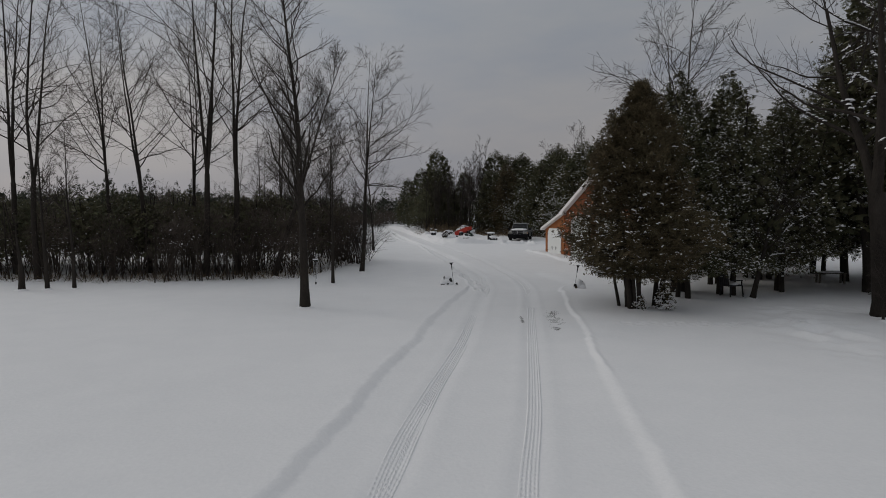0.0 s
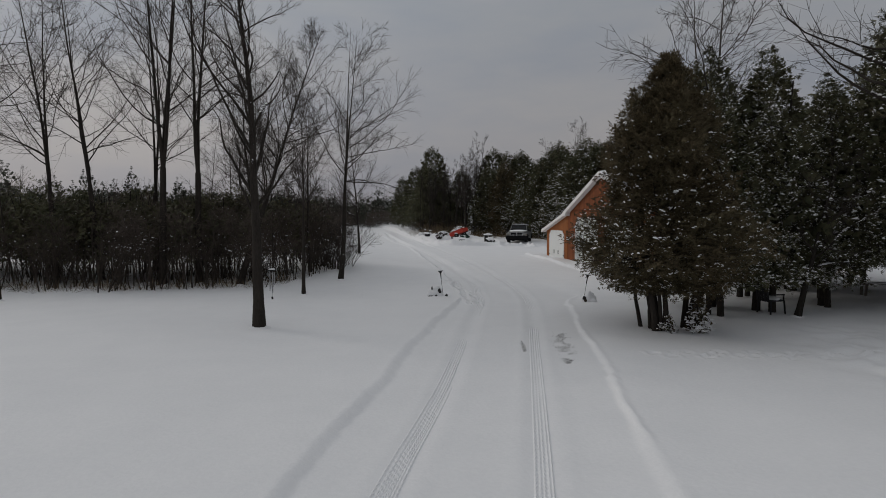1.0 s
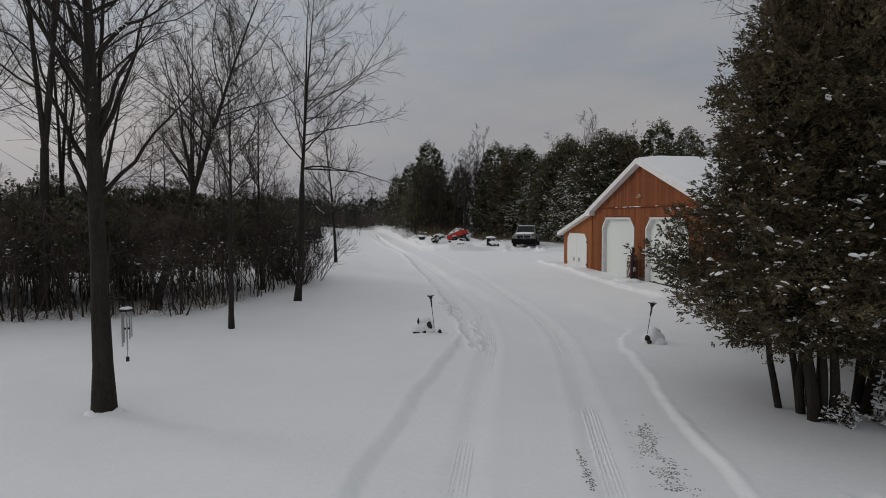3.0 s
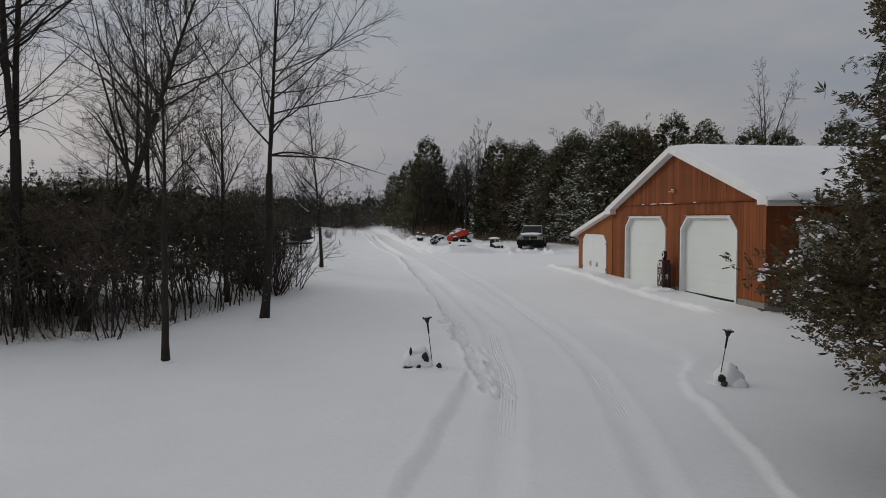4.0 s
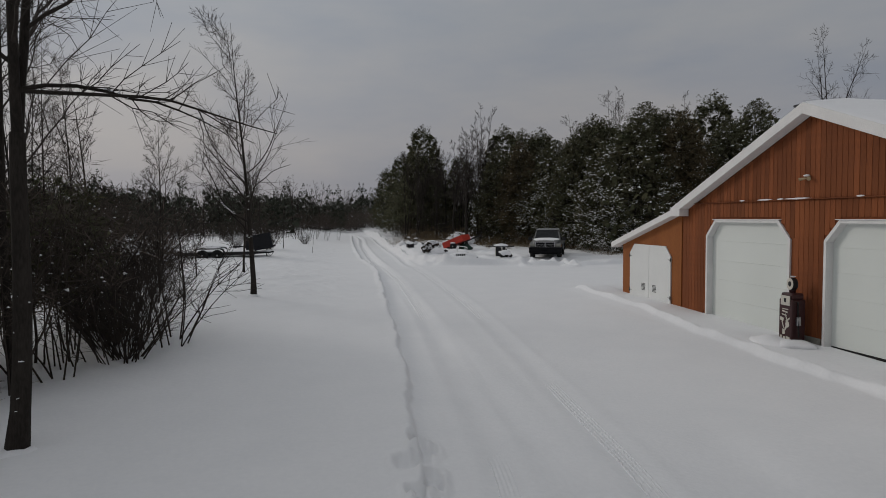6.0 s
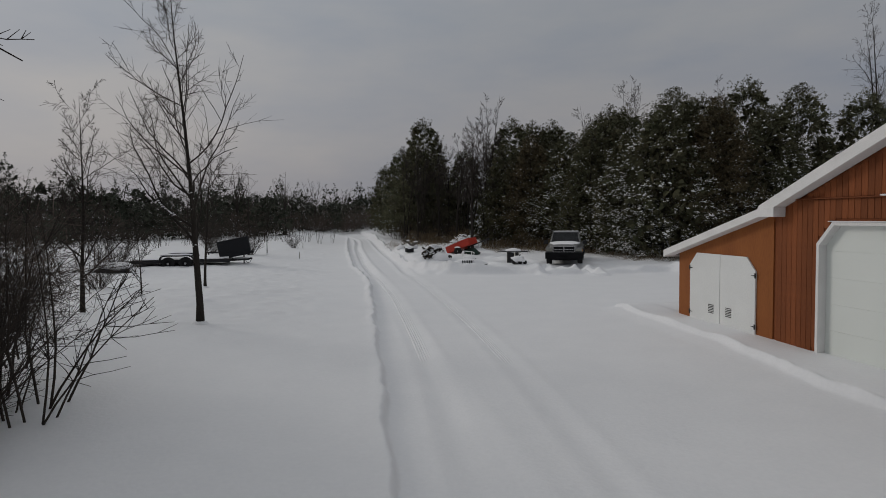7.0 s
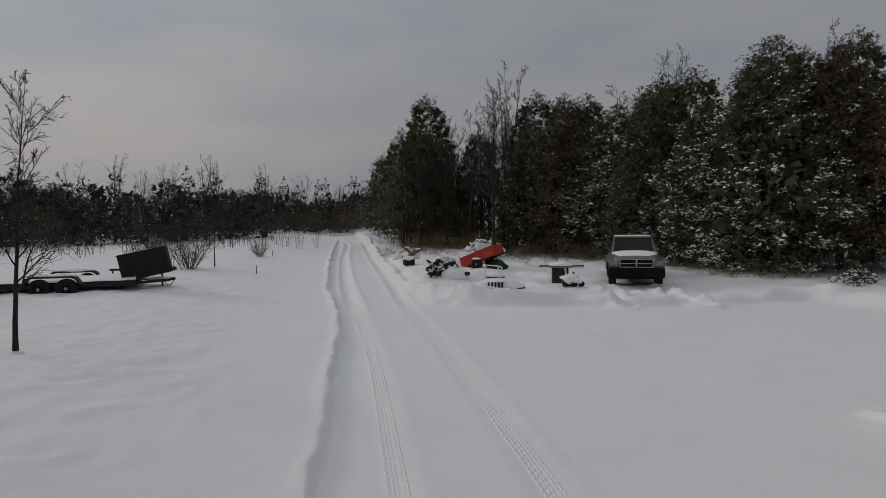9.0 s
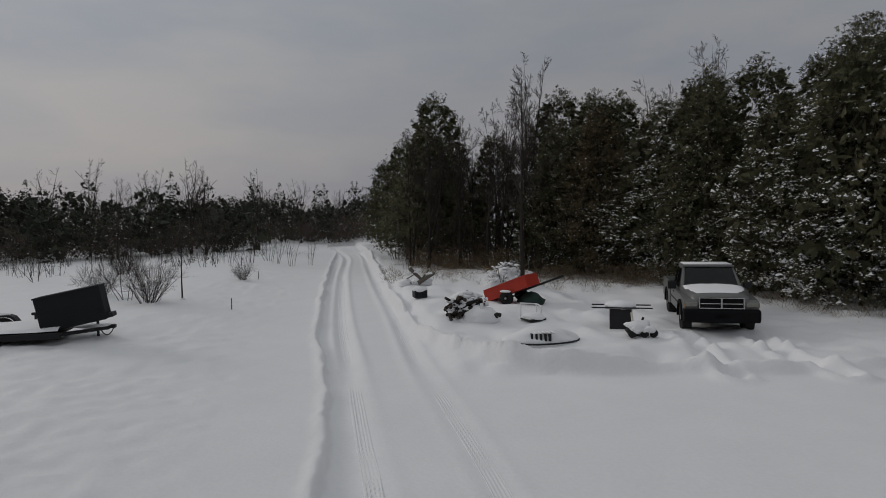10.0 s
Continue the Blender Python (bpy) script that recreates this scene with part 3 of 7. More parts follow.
def crown(rng, height, low, radius, tips=220, per=16, size=0.24, peak=0.35, top=0.03, droop=-0.25, centre=(0, 0), snow=0.35, pad=0.09, lumps=0.45, spires=4, slim=0.16, power=1.0, fingers=3, lite=False, clump=1, fan=0.75, shell=0.4):
    """An evergreen crown: bough tips set round ragged spires, each with a tuft of sprays; snow pads on their upper sides."""
    which = rng.integers(0, spires + 1, tips)
    which = np.where(rng.uniform(0, 1, tips) < 0.45, 0, which)
    sa = rng.uniform(0, 6.28, spires + 1)
    so = rng.uniform(0.25, 0.62, spires + 1) * radius
    sh = rng.uniform(0.5, 0.86, spires + 1) * (height - low)
    sr = rng.uniform(0.5, 0.85, spires + 1) * radius
    so[0], sh[0], sr[0] = 0.0, height - low, radius
    u = rng.uniform(0, 1, tips) ** 0.8
    az = rng.uniform(0, 2 * math.pi, tips)
    prof = np.where(u < peak, 0.62 + 0.38 * np.sqrt(np.clip(u / peak, 0, 1)), top + (1 - top) * np.clip(1 - (u - peak) / (1 - peak), 0, 1) ** power)
    bump = 1 - lumps + 2 * lumps * vnoise(az * 1.3 + 7 + which * 9, u * 7, int(rng.integers(1, 900)))
    r = sr[which] * prof * bump * (shell + (1 - shell) * rng.uniform(0, 1, tips) ** 0.4)
    z = low + sh[which] * u
    tip = np.stack([centre[0] + so[which] * np.cos(sa[which]) + r * np.cos(az), centre[1] + so[which] * np.sin(sa[which]) + r * np.sin(az), z], 1)
    out = np.stack([np.cos(az), np.sin(az), droop + 0.9 * np.clip(u - 0.6, 0, 1)], 1)
    p = np.repeat(tip, per, 0)
    o = np.repeat(out, per, 0)
    rr = np.repeat(r, per)
    back = rng.uniform(0, 0.9, len(p))[:, None] * np.minimum(rr, 1.0)[:, None]
    wide = np.clip(rr / 0.9, 0.35, 1.0)[:, None]
    p = p - o * back * np.array([1, 1, 0.2]) + rng.normal(0, 0.16, (len(p), 3)) * np.array([1, 1, 0.8]) * wide ** 1.5
    d = o + rng.normal(0, 0.7, (len(p), 3)) + np.array([0, 0, 0.6]) * (1 - wide)
    v, f = sprays(p, d, size * rng.uniform(0.6, 1.3, len(p)) * (0.42 + 0.58 * wide[:, 0] ** 2), rng, fingers, slim, fan)
    k = (rng.uniform(0, 1, len(p)) < snow / per * 4 * np.repeat(np.clip(1.75 - 1.7 * u, 0.1, 2), per)) & (back[:, 0] < 0.5)
    c = np.repeat(p[k] + o[k] * 0.08 + np.array([0, 0, 0.04]), clump, 0)
    if clump > 1:
        c = c + rng.normal(0, 1, c.shape) * np.array([0.8, 0.8, 0.3]) * pad * 1.6
    sv, sf = (flakes if lite else domes)(c, pad * np.exp(rng.normal(-0.25, 0.38, len(c))), rng)
    return v, f, sv, sf, tip


def inner_boughs(rng, height, low, radius, peak=0.15, top=0.03, power=1.0, fill=0.6, count=420, size=0.55):
    """The dense inside of an evergreen crown: broad dark boughs crossing one another."""
    u = rng.uniform(0, 1, count) ** 0.8 * 0.9
    prof = np.where(u < peak, 0.62 + 0.38 * np.sqrt(np.clip(u / peak, 0, 1)), top + (1 - top) * np.clip(1 - (u - peak) / (1 - peak), 0, 1) ** power)
    a = rng.uniform(0, 2 * math.pi, count)
    r = radius * fill * prof * rng.uniform(0.1, 1, count) ** 0.5
    p = np.stack([r * np.cos(a), r * np.sin(a), low + (height - low) * u], 1)
    d = np.stack([np.cos(a), np.sin(a), rng.normal(-0.2, 0.5, count)], 1) + rng.normal(0, 0.35, (count, 3))
    return sprays(p, d, size * rng.uniform(0.6, 1.2, count) * (0.35 + 0.65 * prof), rng, 4, 0.24, 0.9)


def grove(name, label, pieces, category, kind="stuff"):
    """One object of many plants that nobody could count, out of (mesh arrays, material) layers as parts."""
    root = thing(name, label, category, kind=kind)
    for pname, chunks, mat in pieces:
        vs, fs, base = [], [], 0
        for v, f in chunks:
            vs.append(v)
            fs.append(f + base)
            base += len(v)
        tagged(hang(pname, mesh_of(pname, np.concatenate(vs), np.concatenate(fs), mat, smooth=False), root), kind="stuff")
    return root


def placed(arr, x, y, turn, scale, tilt=0.0, sink=0.04):
    v, f = arr
    c, s = math.cos(turn), math.sin(turn)
    w = v * scale
    return np.stack([w[:, 0] * c - w[:, 1] * s + x, w[:, 0] * s + w[:, 1] * c + y, w[:, 2] + ground_at(x, y) - sink], 1), f


def bare_tree(label, x, y, height, radius, seed, pale=False, snowy=0, group="", z_sink=0.08, stuck=0, **kw):
    """A leafless tree of its own: trunk with limbs, twigs, and snow lying on limbs."""
    rng = np.random.default_rng(seed)
    trunk, rest = bare_tree_paths(rng, height, radius, **kw)
    root = thing("bare_tree", label, "tree", Matrix.Translation((x, y, ground_at(x, y) - z_sink)), group=group)
    hang("trunk", mesh_of("trunk", *tubes(trunk), M_BARK_PALE if pale else M_BARK), root)
    hang("crown", mesh_of("crown", *tubes(rest), M_TWIG), root)
    if snowy or stuck:
        c = []
        for _ in range(stuck):
            pts, rad, k = trunk[0]
            q = int(rng.integers(1, max(2, len(pts) // 2 + 1)))
            m, g = rng.uniform(0, 1), rng.uniform(-2.4, -0.7)
            c.append(np.append(pts[q - 1] * (1 - m) + pts[q] * m + rad[q] * 0.7 * np.array([math.cos(g), math.sin(g), 0]), rng.uniform(0.0, 0.025)))
        for pts, rad, k in trunk:
            for q in range(1, len(pts) - 1):
                if rng.uniform() < snowy:
                    slope = abs((pts[q + 1] - pts[q])[2]) / (np.linalg.norm(pts[q + 1] - pts[q]) + 1e-9)
                    if slope < 0.95 and pts[q][2] < height * 0.75:
                        for f in np.linspace(0, 1, 5):
                            c.append(np.append(pts[q] * (1 - f) + pts[q + 1] * f + np.array([0, 0, rad[q] * 0.8]), rad[q]))
        if c:
            c = np.array(c)
            tagged(hang("lying_snow", mesh_of("lying_snow", *domes(c[:, :3], c[:, 3] * 0.9 + 0.015, rng), M_SNOWCAP), root, "white snow caught on the limbs"), kind="stuff")
    # snow heaped at the foot
    bm = bmesh.new()
    lump(bm, (0, 0, 0.0), (radius * 2.0 + 0.06, radius * 1.9 + 0.06, 0.15), seed, 0.3)
    part("snow_mound", bm, M_SNOWCAP, root, "low snow mound at the foot", smooth=True)
    return root


def cedar_model(label, seed, height, low, radius, stems=1, brown=False, tips=260, per=16, size=0.24, snow=0.4, pad=0.09, spread=0.3, stem_r=0.11, group="", inner=0.0, inner_size=0.16, limbs=4, **kw):
    """An evergreen of its own at the origin: trunk, crown, snow."""
    rng = np.random.default_rng(seed)
    root = thing("cedar_tree", label, "tree", group=group)
    paths = []
    for k in range(stems):
        a = 2 * math.pi * k / max(stems, 1) + rng.uniform(-0.5, 0.5)
        off = np.array([math.cos(a), math.sin(a), 0]) * (spread * rng.uniform(0.4, 1.1) if stems > 1 else 0)
        pts, rad = limb(rng, off, (off[0] * 0.05, off[1] * 0.05, 1), height * (rng.uniform(0.75, 0.9) if k == 0 else rng.uniform(0.45, 0.62)), stem_r * rng.uniform(0.7, 1.2), 0.02, 12, 0.04, 0.01)
        paths.append((pts, rad, 8))
    v, f, sv, sf, tip = crown(rng, height, low, radius, tips, per, size, snow=snow, pad=pad, **kw)
    for k in range(0, len(tip), limbs):
        q = paths[int(rng.integers(0, len(paths)))][0]
        j = int(np.clip(np.searchsorted(q[:, 2], tip[k][2] * 0.9), 1, len(q) - 1))
        mid = (q[j] + tip[k]) / 2 + np.array([0, 0, rng.uniform(-0.1, 0.25)])
        paths.append((np.array([q[j], mid, tip[k]]), np.array([0.018, 0.011, 0.005]), 4))
    if inner:
        cv, cf = inner_boughs(rng, height, low + 0.25, radius, kw.get("peak", 0.35), kw.get("top", 0.03), kw.get("power", 1.0), 0.7, int(900 * inner), inner_size * radius)
        off = kw.get("centre", (0, 0))
        f = np.concatenate([f, cf + len(v)])
        v = np.concatenate([v, cv + np.array([off[0], off[1], 0])])
    hang("trunk", mesh_of("trunk", *tubes(paths), M_BARK), root)
    hang("crown", mesh_of("crown", v, f, M_CEDAR_BROWN if brown else M_CEDAR, smooth=False), root)
    if len(sv):
        tagged(hang("lying_snow", mesh_of("lying_snow", sv, sf, M_SNOWCAP), root, "clumps of white snow on the boughs"), kind="stuff")
    return root


def feathered_boughs(rng, tip, way, reach, branchlets=14, leaflets=8, leaf=0.066, slim=0.2):
    """Fine flat cedar foliage: each bough ends in two rows of branchlets, each with two rows of small leaves."""
    n = len(tip)
    way = way / np.linalg.norm(way, axis=1)[:, None]
    side = np.cross(way, np.array([0, 0, 1.0]) + rng.normal(0, 0.45, (n, 3)))
    side /= np.linalg.norm(side, axis=1)[:, None]
    u = (np.arange(branchlets) + 0.5) / branchlets
    u = np.clip(u[None] + rng.uniform(-0.5, 0.5, (n, branchlets)) / branchlets, 0, 1)
    flip = np.where(np.arange(branchlets) % 2 == 0, 1.0, -1.0)
    p = tip[:, None] - way[:, None] * ((1 - u) * reach[:, None])[..., None] - np.array([0, 0, 1.0]) * (0.12 * ((1 - u) * reach[:, None]) ** 2)[..., None]
    p = p + rng.normal(0, 0.035, p.shape)
    d = way[:, None] * 0.75 + side[:, None] * (flip * (1.0 - 0.5 * u))[..., None] + rng.normal(0, 0.3, p.shape)
    d /= np.linalg.norm(d, axis=-1)[..., None]
    ln = (0.10 + 0.17 * (1 - u)) * rng.uniform(0.7, 1.3, u.shape)
    p, d, ln = p.reshape(-1, 3), d.reshape(-1, 3), ln.reshape(-1)
    s2 = np.cross(d, np.repeat(np.cross(way, side), branchlets, 0) + rng.normal(0, 0.35, p.shape))
    s2 /= np.linalg.norm(s2, axis=1)[:, None] + 1e-9
    out = []
    for k in range(leaflets):
        v = (k + 0.7) / leaflets
        a = p + d * (ln * v)[:, None]
        e = d * 0.8 + s2 * (0.75 if k % 2 else -0.75) * (1.15 - v) + rng.normal(0, 0.14, p.shape)
        e /= np.linalg.norm(e, axis=1)[:, None]
        w = np.cross(e, np.cross(d, s2) + rng.normal(0, 0.4, p.shape))
        w /= np.linalg.norm(w, axis=1)[:, None] + 1e-9
        L = (leaf * (1.15 - 0.45 * v) * rng.uniform(0.7, 1.3, len(p)))[:, None]
        out.append(np.stack([a, a + e * L * 0.55 + w * L * slim, a + e * L, a + e * L * 0.55 - w * L * slim], 1))
    v = np.concatenate(out, 0).reshape(-1, 3)
    return v, np.arange(len(v)).reshape(-1, 4)


def bronzed_cedar(label, seed, heights, radii, boughs=1800, inner=1100, stems=10, spread=0.55, group=""):
    """A many-stemmed cedar clump: stems, feathered boughs from its foot to its point, snow on them."""
    rng = np.random.default_rng(seed)
    root = thing("cedar_tree", label, "tree", group=group)
    top = heights[-1]
    paths, lines = [], []
    for k in range(stems):
        a = 2 * math.pi * k / stems + rng.uniform(-0.5, 0.5)
        off = np.array([math.cos(a) * 1.15, math.sin(a) * 0.7, 0]) * spread * rng.uniform(0.35, 1.15)
        pts, rad = limb(rng, off, (off[0] * 0.22 + rng.normal(0, 0.05), off[1] * 0.15, 1), top * (0.93 if k == 0 else rng.uniform(0.45, 0.75)), rng.uniform(0.05, 0.105), 0.012, 14, 0.05, 0.03)
        if k == 0:
            pts[:, :2] *= np.linspace(1, 0, len(pts))[:, None]
        paths.append((pts, rad, 8))
        lines.append(pts)

    def tips(count, lo, hi):
        z = heights[0] + (top - heights[0]) * rng.uniform(0, 1, count) ** 1.05
        az = rng.uniform(0, 2 * math.pi, count)
        full = np.interp(z, heights, radii)
        pick = rng.integers(0, 6, count)
        high = np.clip((z - 0.5 * top) / (0.2 * top), 0, 1)  # above the middle the clump parts into separate points
        r = full * (0.72 + 0.5 * vnoise(az * 2.1 + 3, z * 1.5, 77)) * rng.uniform(lo, hi, count) * (1 - 0.42 * high)
        z = np.where(z > 0.5 * top, 0.5 * top + (z - 0.5 * top) * np.array([1.08, 0.8, 0.95, 0.7, 0.88, 1.0])[pick], z)
        off = high * full * np.array([0.1, 0.6, 0.5, 0.65, 0.55, 0.45])[pick]
        t = np.stack([r * np.cos(az) + off * np.cos(pick * 1.05 + 0.4), r * np.sin(az) + off * np.sin(pick * 1.05 + 0.4), z], 1)
        up = np.interp(z / top, [0, 0.25, 0.6, 1], [-0.25, -0.02, 0.45, 1.6])
        w = np.stack([np.cos(az), np.sin(az), up], 1) + rng.normal(0, 0.28, (count, 3))
        return t, w, r

    t1, w1, r1 = tips(boughs, 0.76, 1.04)
    t2, w2, r2 = tips(inner, 0.30, 0.78)
    reach = np.clip(np.concatenate([r1, r2]) * 0.45, 0.22, 0.85)
    tip, way = np.concatenate([t1, t2]), np.concatenate([w1, w2])
    v, f = feathered_boughs(rng, tip, way, reach)
    for k in range(0, boughs, 9):
        q = lines[int(rng.integers(0, stems))]
        j = int(np.clip(np.searchsorted(q[:, 2], tip[k][2] * 0.85), 1, len(q) - 1))
        mid = (q[j] + tip[k]) / 2 + np.array([0, 0, rng.uniform(-0.12, 0.1)])
        paths.append((np.array([q[j], mid, tip[k] - way[k] * 0.1]), np.array([0.016, 0.010, 0.004]), 4))
    hang("trunk", mesh_of("trunk", *tubes(paths), M_BARK), root)
    hang("crown", mesh_of("crown", v, f, M_CEDAR_BROWN, smooth=False), root)
    keep = rng.uniform(0, 1, boughs) < np.interp(t1[:, 2] / top, [0, 0.2, 0.45, 0.7, 1], [0.6, 0.75, 0.55, 0.25, 0.05])
    c = np.repeat(t1[keep] - w1[keep] * 0.12 + np.array([0, 0, 0.02]), 3, 0)
    c = c + rng.normal(0, 1, c.shape) * np.array([0.07, 0.07, 0.02])
    tagged(hang("lying_snow", mesh_of("lying_snow", *domes(c, 0.021 * np.exp(rng.normal(-0.2, 0.5, len(c))), rng), M_SNOWCAP), root, "clumps of white snow on the boughs"), kind="stuff")
    return root


def stand(ob, x, y, turn=0.0, scale=1.0, sink=0.06):
    ob.matrix_basis = Matrix.LocRotScale((x, y, ground_at(x, y) - sink), Euler((0, 0, turn)), (scale,) * 3)
    return ob


def stand_copy(ob, x, y, turn, scale, sink=0.06):
    c = copy_thing(ob, Matrix())
    c.matrix_basis = Matrix.LocRotScale((x, y, ground_at(x, y) - sink), Euler((0, 0, turn)), (scale,) * 3)
    return c


# ---- garage ----
W_END, BREAK, RIDGE, DEEP = 14.03, 10.17, 4.95, 10.0
EAVE, TOP, LOW_EAVE = 3.26, 5.16, 1.88
Z_MAIN, Z_LEAN = 2.97, 2.94
BASE_TOP = 0.15
garage = thing("garage", "rust-orange board-sided double garage with a lean-to and a snowy roof", "garage", Matrix.Translation((0, 0, 0)))


def roof_under(y):
    """Height of the underside of the roof over the front wall."""
    if y > BREAK:
        return Z_LEAN + (LOW_EAVE - Z_LEAN) * (y - BREAK) / (W_END - BREAK)
    k = (TOP - EAVE) / RIDGE
    return TOP - k * (RIDGE - y) if y < RIDGE else TOP - (TOP - Z_MAIN) / (BREAK - RIDGE) * (y - RIDGE)


DOORS = [(5.60, 8.88), (1.32, 4.55)]
D_TOP, D_CUT = 2.76, 0.43


def door_outline(lo, hi, top, cut, z0=0.0, grow=0.0):
    return [(lo - grow, z0), (hi + grow, z0), (hi + grow, top - cut), (hi - cut * 0.9, top + grow), (lo + cut * 0.9, top + grow), (lo - grow, top - cut)]


# inner wall sheets behind the boards, with the door openings left free
bm = bmesh.new()
for lo, hi in ((0.02, 1.32), (4.55, 5.60), (8.88, BREAK)):
    box(bm, (0.03, lo, -0.3), (0.15, hi, 2.96))
for lo, hi in DOORS:
    box(bm, (0.03, lo, D_TOP), (0.15, hi, 2.96))
    for a, b in ((lo, lo + D_CUT * 0.9), (hi, hi - D_CUT * 0.9)):
        prism(bm, [(a, D_TOP - D_CUT), (a, D_TOP), (b, D_TOP)], 0.03, 0.15, "x")
prism(bm, [(0.02, 2.96), (BREAK, 2.96), (RIDGE, TOP - 0.01)], 0.03, 0.15, "x")
part("front_wall", tidy(bm), M_SIDING, garage)
bm = bmesh.new()
prism(bm, [(BREAK, -0.3), (W_END, -0.3), (W_END, LOW_EAVE), (BREAK, Z_LEAN)], 0.0, 0.14, "x")
part("lean_to_wall", tidy(bm), M_PLY, garage, "smooth orange plywood wall of the lean-to")
bm = bmesh.new()
box(bm, (0.14, W_END - 0.12, -0.3), (DEEP, W_END, LOW_EAVE))
part("lean_to_wall", bm, M_PLY, garage)
bm = bmesh.new()
box(bm, (0.02, 0.03, -0.3), (DEEP, 0.15, EAVE))
part("side_wall", bm, M_SIDING, garage)
bm = bmesh.new()
box(bm, (DEEP - 0.12, 0.15, -0.3), (DEEP, BREAK, EAVE))
prism(bm, [(0.15, EAVE), (BREAK, EAVE), (RIDGE, TOP - 0.01)], DEEP - 0.12, DEEP, "x")
box(bm, (DEEP - 0.12, BREAK, -0.3), (DEEP, W_END - 0.12, LOW_EAVE))
part("back_wall", bm, M_SIDING, garage)
for lo, hi in (((-0.015, -0.015, -0.4), (0.2, 1.24, BASE_TOP)), ((-0.015, 4.63, -0.4), (0.2, 5.52, BASE_TOP)), ((-0.015, 8.96, -0.4), (0.2, BREAK + 0.35, BASE_TOP - 0.12)), ((0.2, -0.015, -0.4), (1.18, 0.2, BASE_TOP)), ((2.12, -0.015, -0.4), (DEEP, 0.2, BASE_TOP))):
    bm = bmesh.new()
    box(bm, lo, hi, 0.01)
    part("foundation", bm, M_CONCRETE, garage, "weathered bare concrete foundation")
bm = bmesh.new()
box(bm, (0.2, 0.2, -0.4), (DEEP - 0.12, BREAK, -0.02))
part("slab", bm, M_CONCRETE, garage)

# roof: two slopes and the lean-to, each a slab with white barge boards, and snow on it
OVER = 0.27


def slope(name, y0, z0, y1, z1, lo, hi, thick, x0=-OVER, x1=DEEP + 0.3, mat=None, bevel=0.0, label="", up=0.0, segs=2):
    bm = bmesh.new()
    a, b = Vector((0, y0, z0)), Vector((0, y1, z1))
    nrm = Vector((0, -(z1 - z0), y1 - y0)).normalized()
    if nrm.z < 0:
        nrm = -nrm
    pts = [a + nrm * up, b + nrm * up, b + nrm * (up + thick), a + nrm * (up + thick)]
    prism(bm, [(p.y, p.z) for p in pts], x0, x1, "x")
    tidy(bm, bevel, segs)
    return part(name, bm, mat, garage, label, smooth=bevel > 0.03)


K_E, K_W = (TOP - EAVE) / RIDGE, (TOP - Z_MAIN) / (BREAK - RIDGE)
K_L = (Z_LEAN - LOW_EAVE) / (W_END - BREAK)
slope("roof", -0.35, EAVE - 0.35 * K_E, RIDGE, TOP, 0, 0, 0.12, mat=M_ROOF)
slope("roof", BREAK + 0.12, Z_MAIN - 0.12 * K_W, RIDGE, TOP, 0, 0, 0.12, mat=M_ROOF)
slope("roof", W_END + 0.3, LOW_EAVE - 0.3 * K_L, BREAK, Z_LEAN, 0, 0, 0.1, mat=M_ROOF)
for y0, z0, y1, z1, h in ((-0.38, EAVE - 0.38 * K_E, RIDGE, TOP, 0.25), (BREAK + 0.14, Z_MAIN - 0.14 * K_W, RIDGE, TOP, 0.25), (W_END + 0.34, LOW_EAVE - 0.34 * K_L, BREAK + 0.02, Z_LEAN, 0.19)):
    bm = bmesh.new()
    prism(bm, [(y0, z0 - 0.03), (y1, z1 - 0.03), (y1, z1 + h - 0.03), (y0, z0 + h - 0.03)], -OVER - 0.035, -OVER, "x")
    part("barge_board", tidy(bm, 0.006), M_TRIM, garage, "white painted barge board")
    bm = bmesh.new()
    prism(bm, [(y0, z0 - 0.022), (y1, z1 - 0.022), (y1, z1 - 0.004), (y0, z0 - 0.004)], -OVER, 0.0, "x")
    part("soffit", tidy(bm), M_TRIM, garage)
bm = bmesh.new()
box(bm, (-OVER - 0.03, -0.42, EAVE - 0.38 * K_E - 0.05), (DEEP + 0.3, -0.37, EAVE - 0.38 * K_E + 0.16), 0.006)
part("fascia", bm, M_TRIM, garage, "white painted eaves board")
bm = bmesh.new()
box(bm, (0.0, -0.37, EAVE - 0.38 * K_E - 0.045), (DEEP + 0.3, 0.02, EAVE - 0.38 * K_E - 0.03))
part("soffit", bm, M_TRIM, garage)
bm = bmesh.new()
box(bm, (-OVER - 0.03, W_END + 0.32, LOW_EAVE - 0.32 * K_L - 0.05), (DEEP + 0.3, W_END + 0.36, LOW_EAVE - 0.32 * K_L + 0.13), 0.006)
part("fascia", bm, M_TRIM, garage, "white painted eaves board")
bm = bmesh.new()
box(bm, (-OVER - 0.038, BREAK - 0.36, 2.88), (0.0, BREAK + 0.16, 3.10), 0.008)
part("eaves_return", bm, M_TRIM, garage, "white boxed eaves return")
bm = bmesh.new()
box(bm, (-OVER - 0.038, -0.385, EAVE - 0.38 * K_E - 0.012), (0.0, 0.03, EAVE + 0.06), 0.008)
part("eaves_return", bm, M_TRIM, garage, "white boxed eaves return")


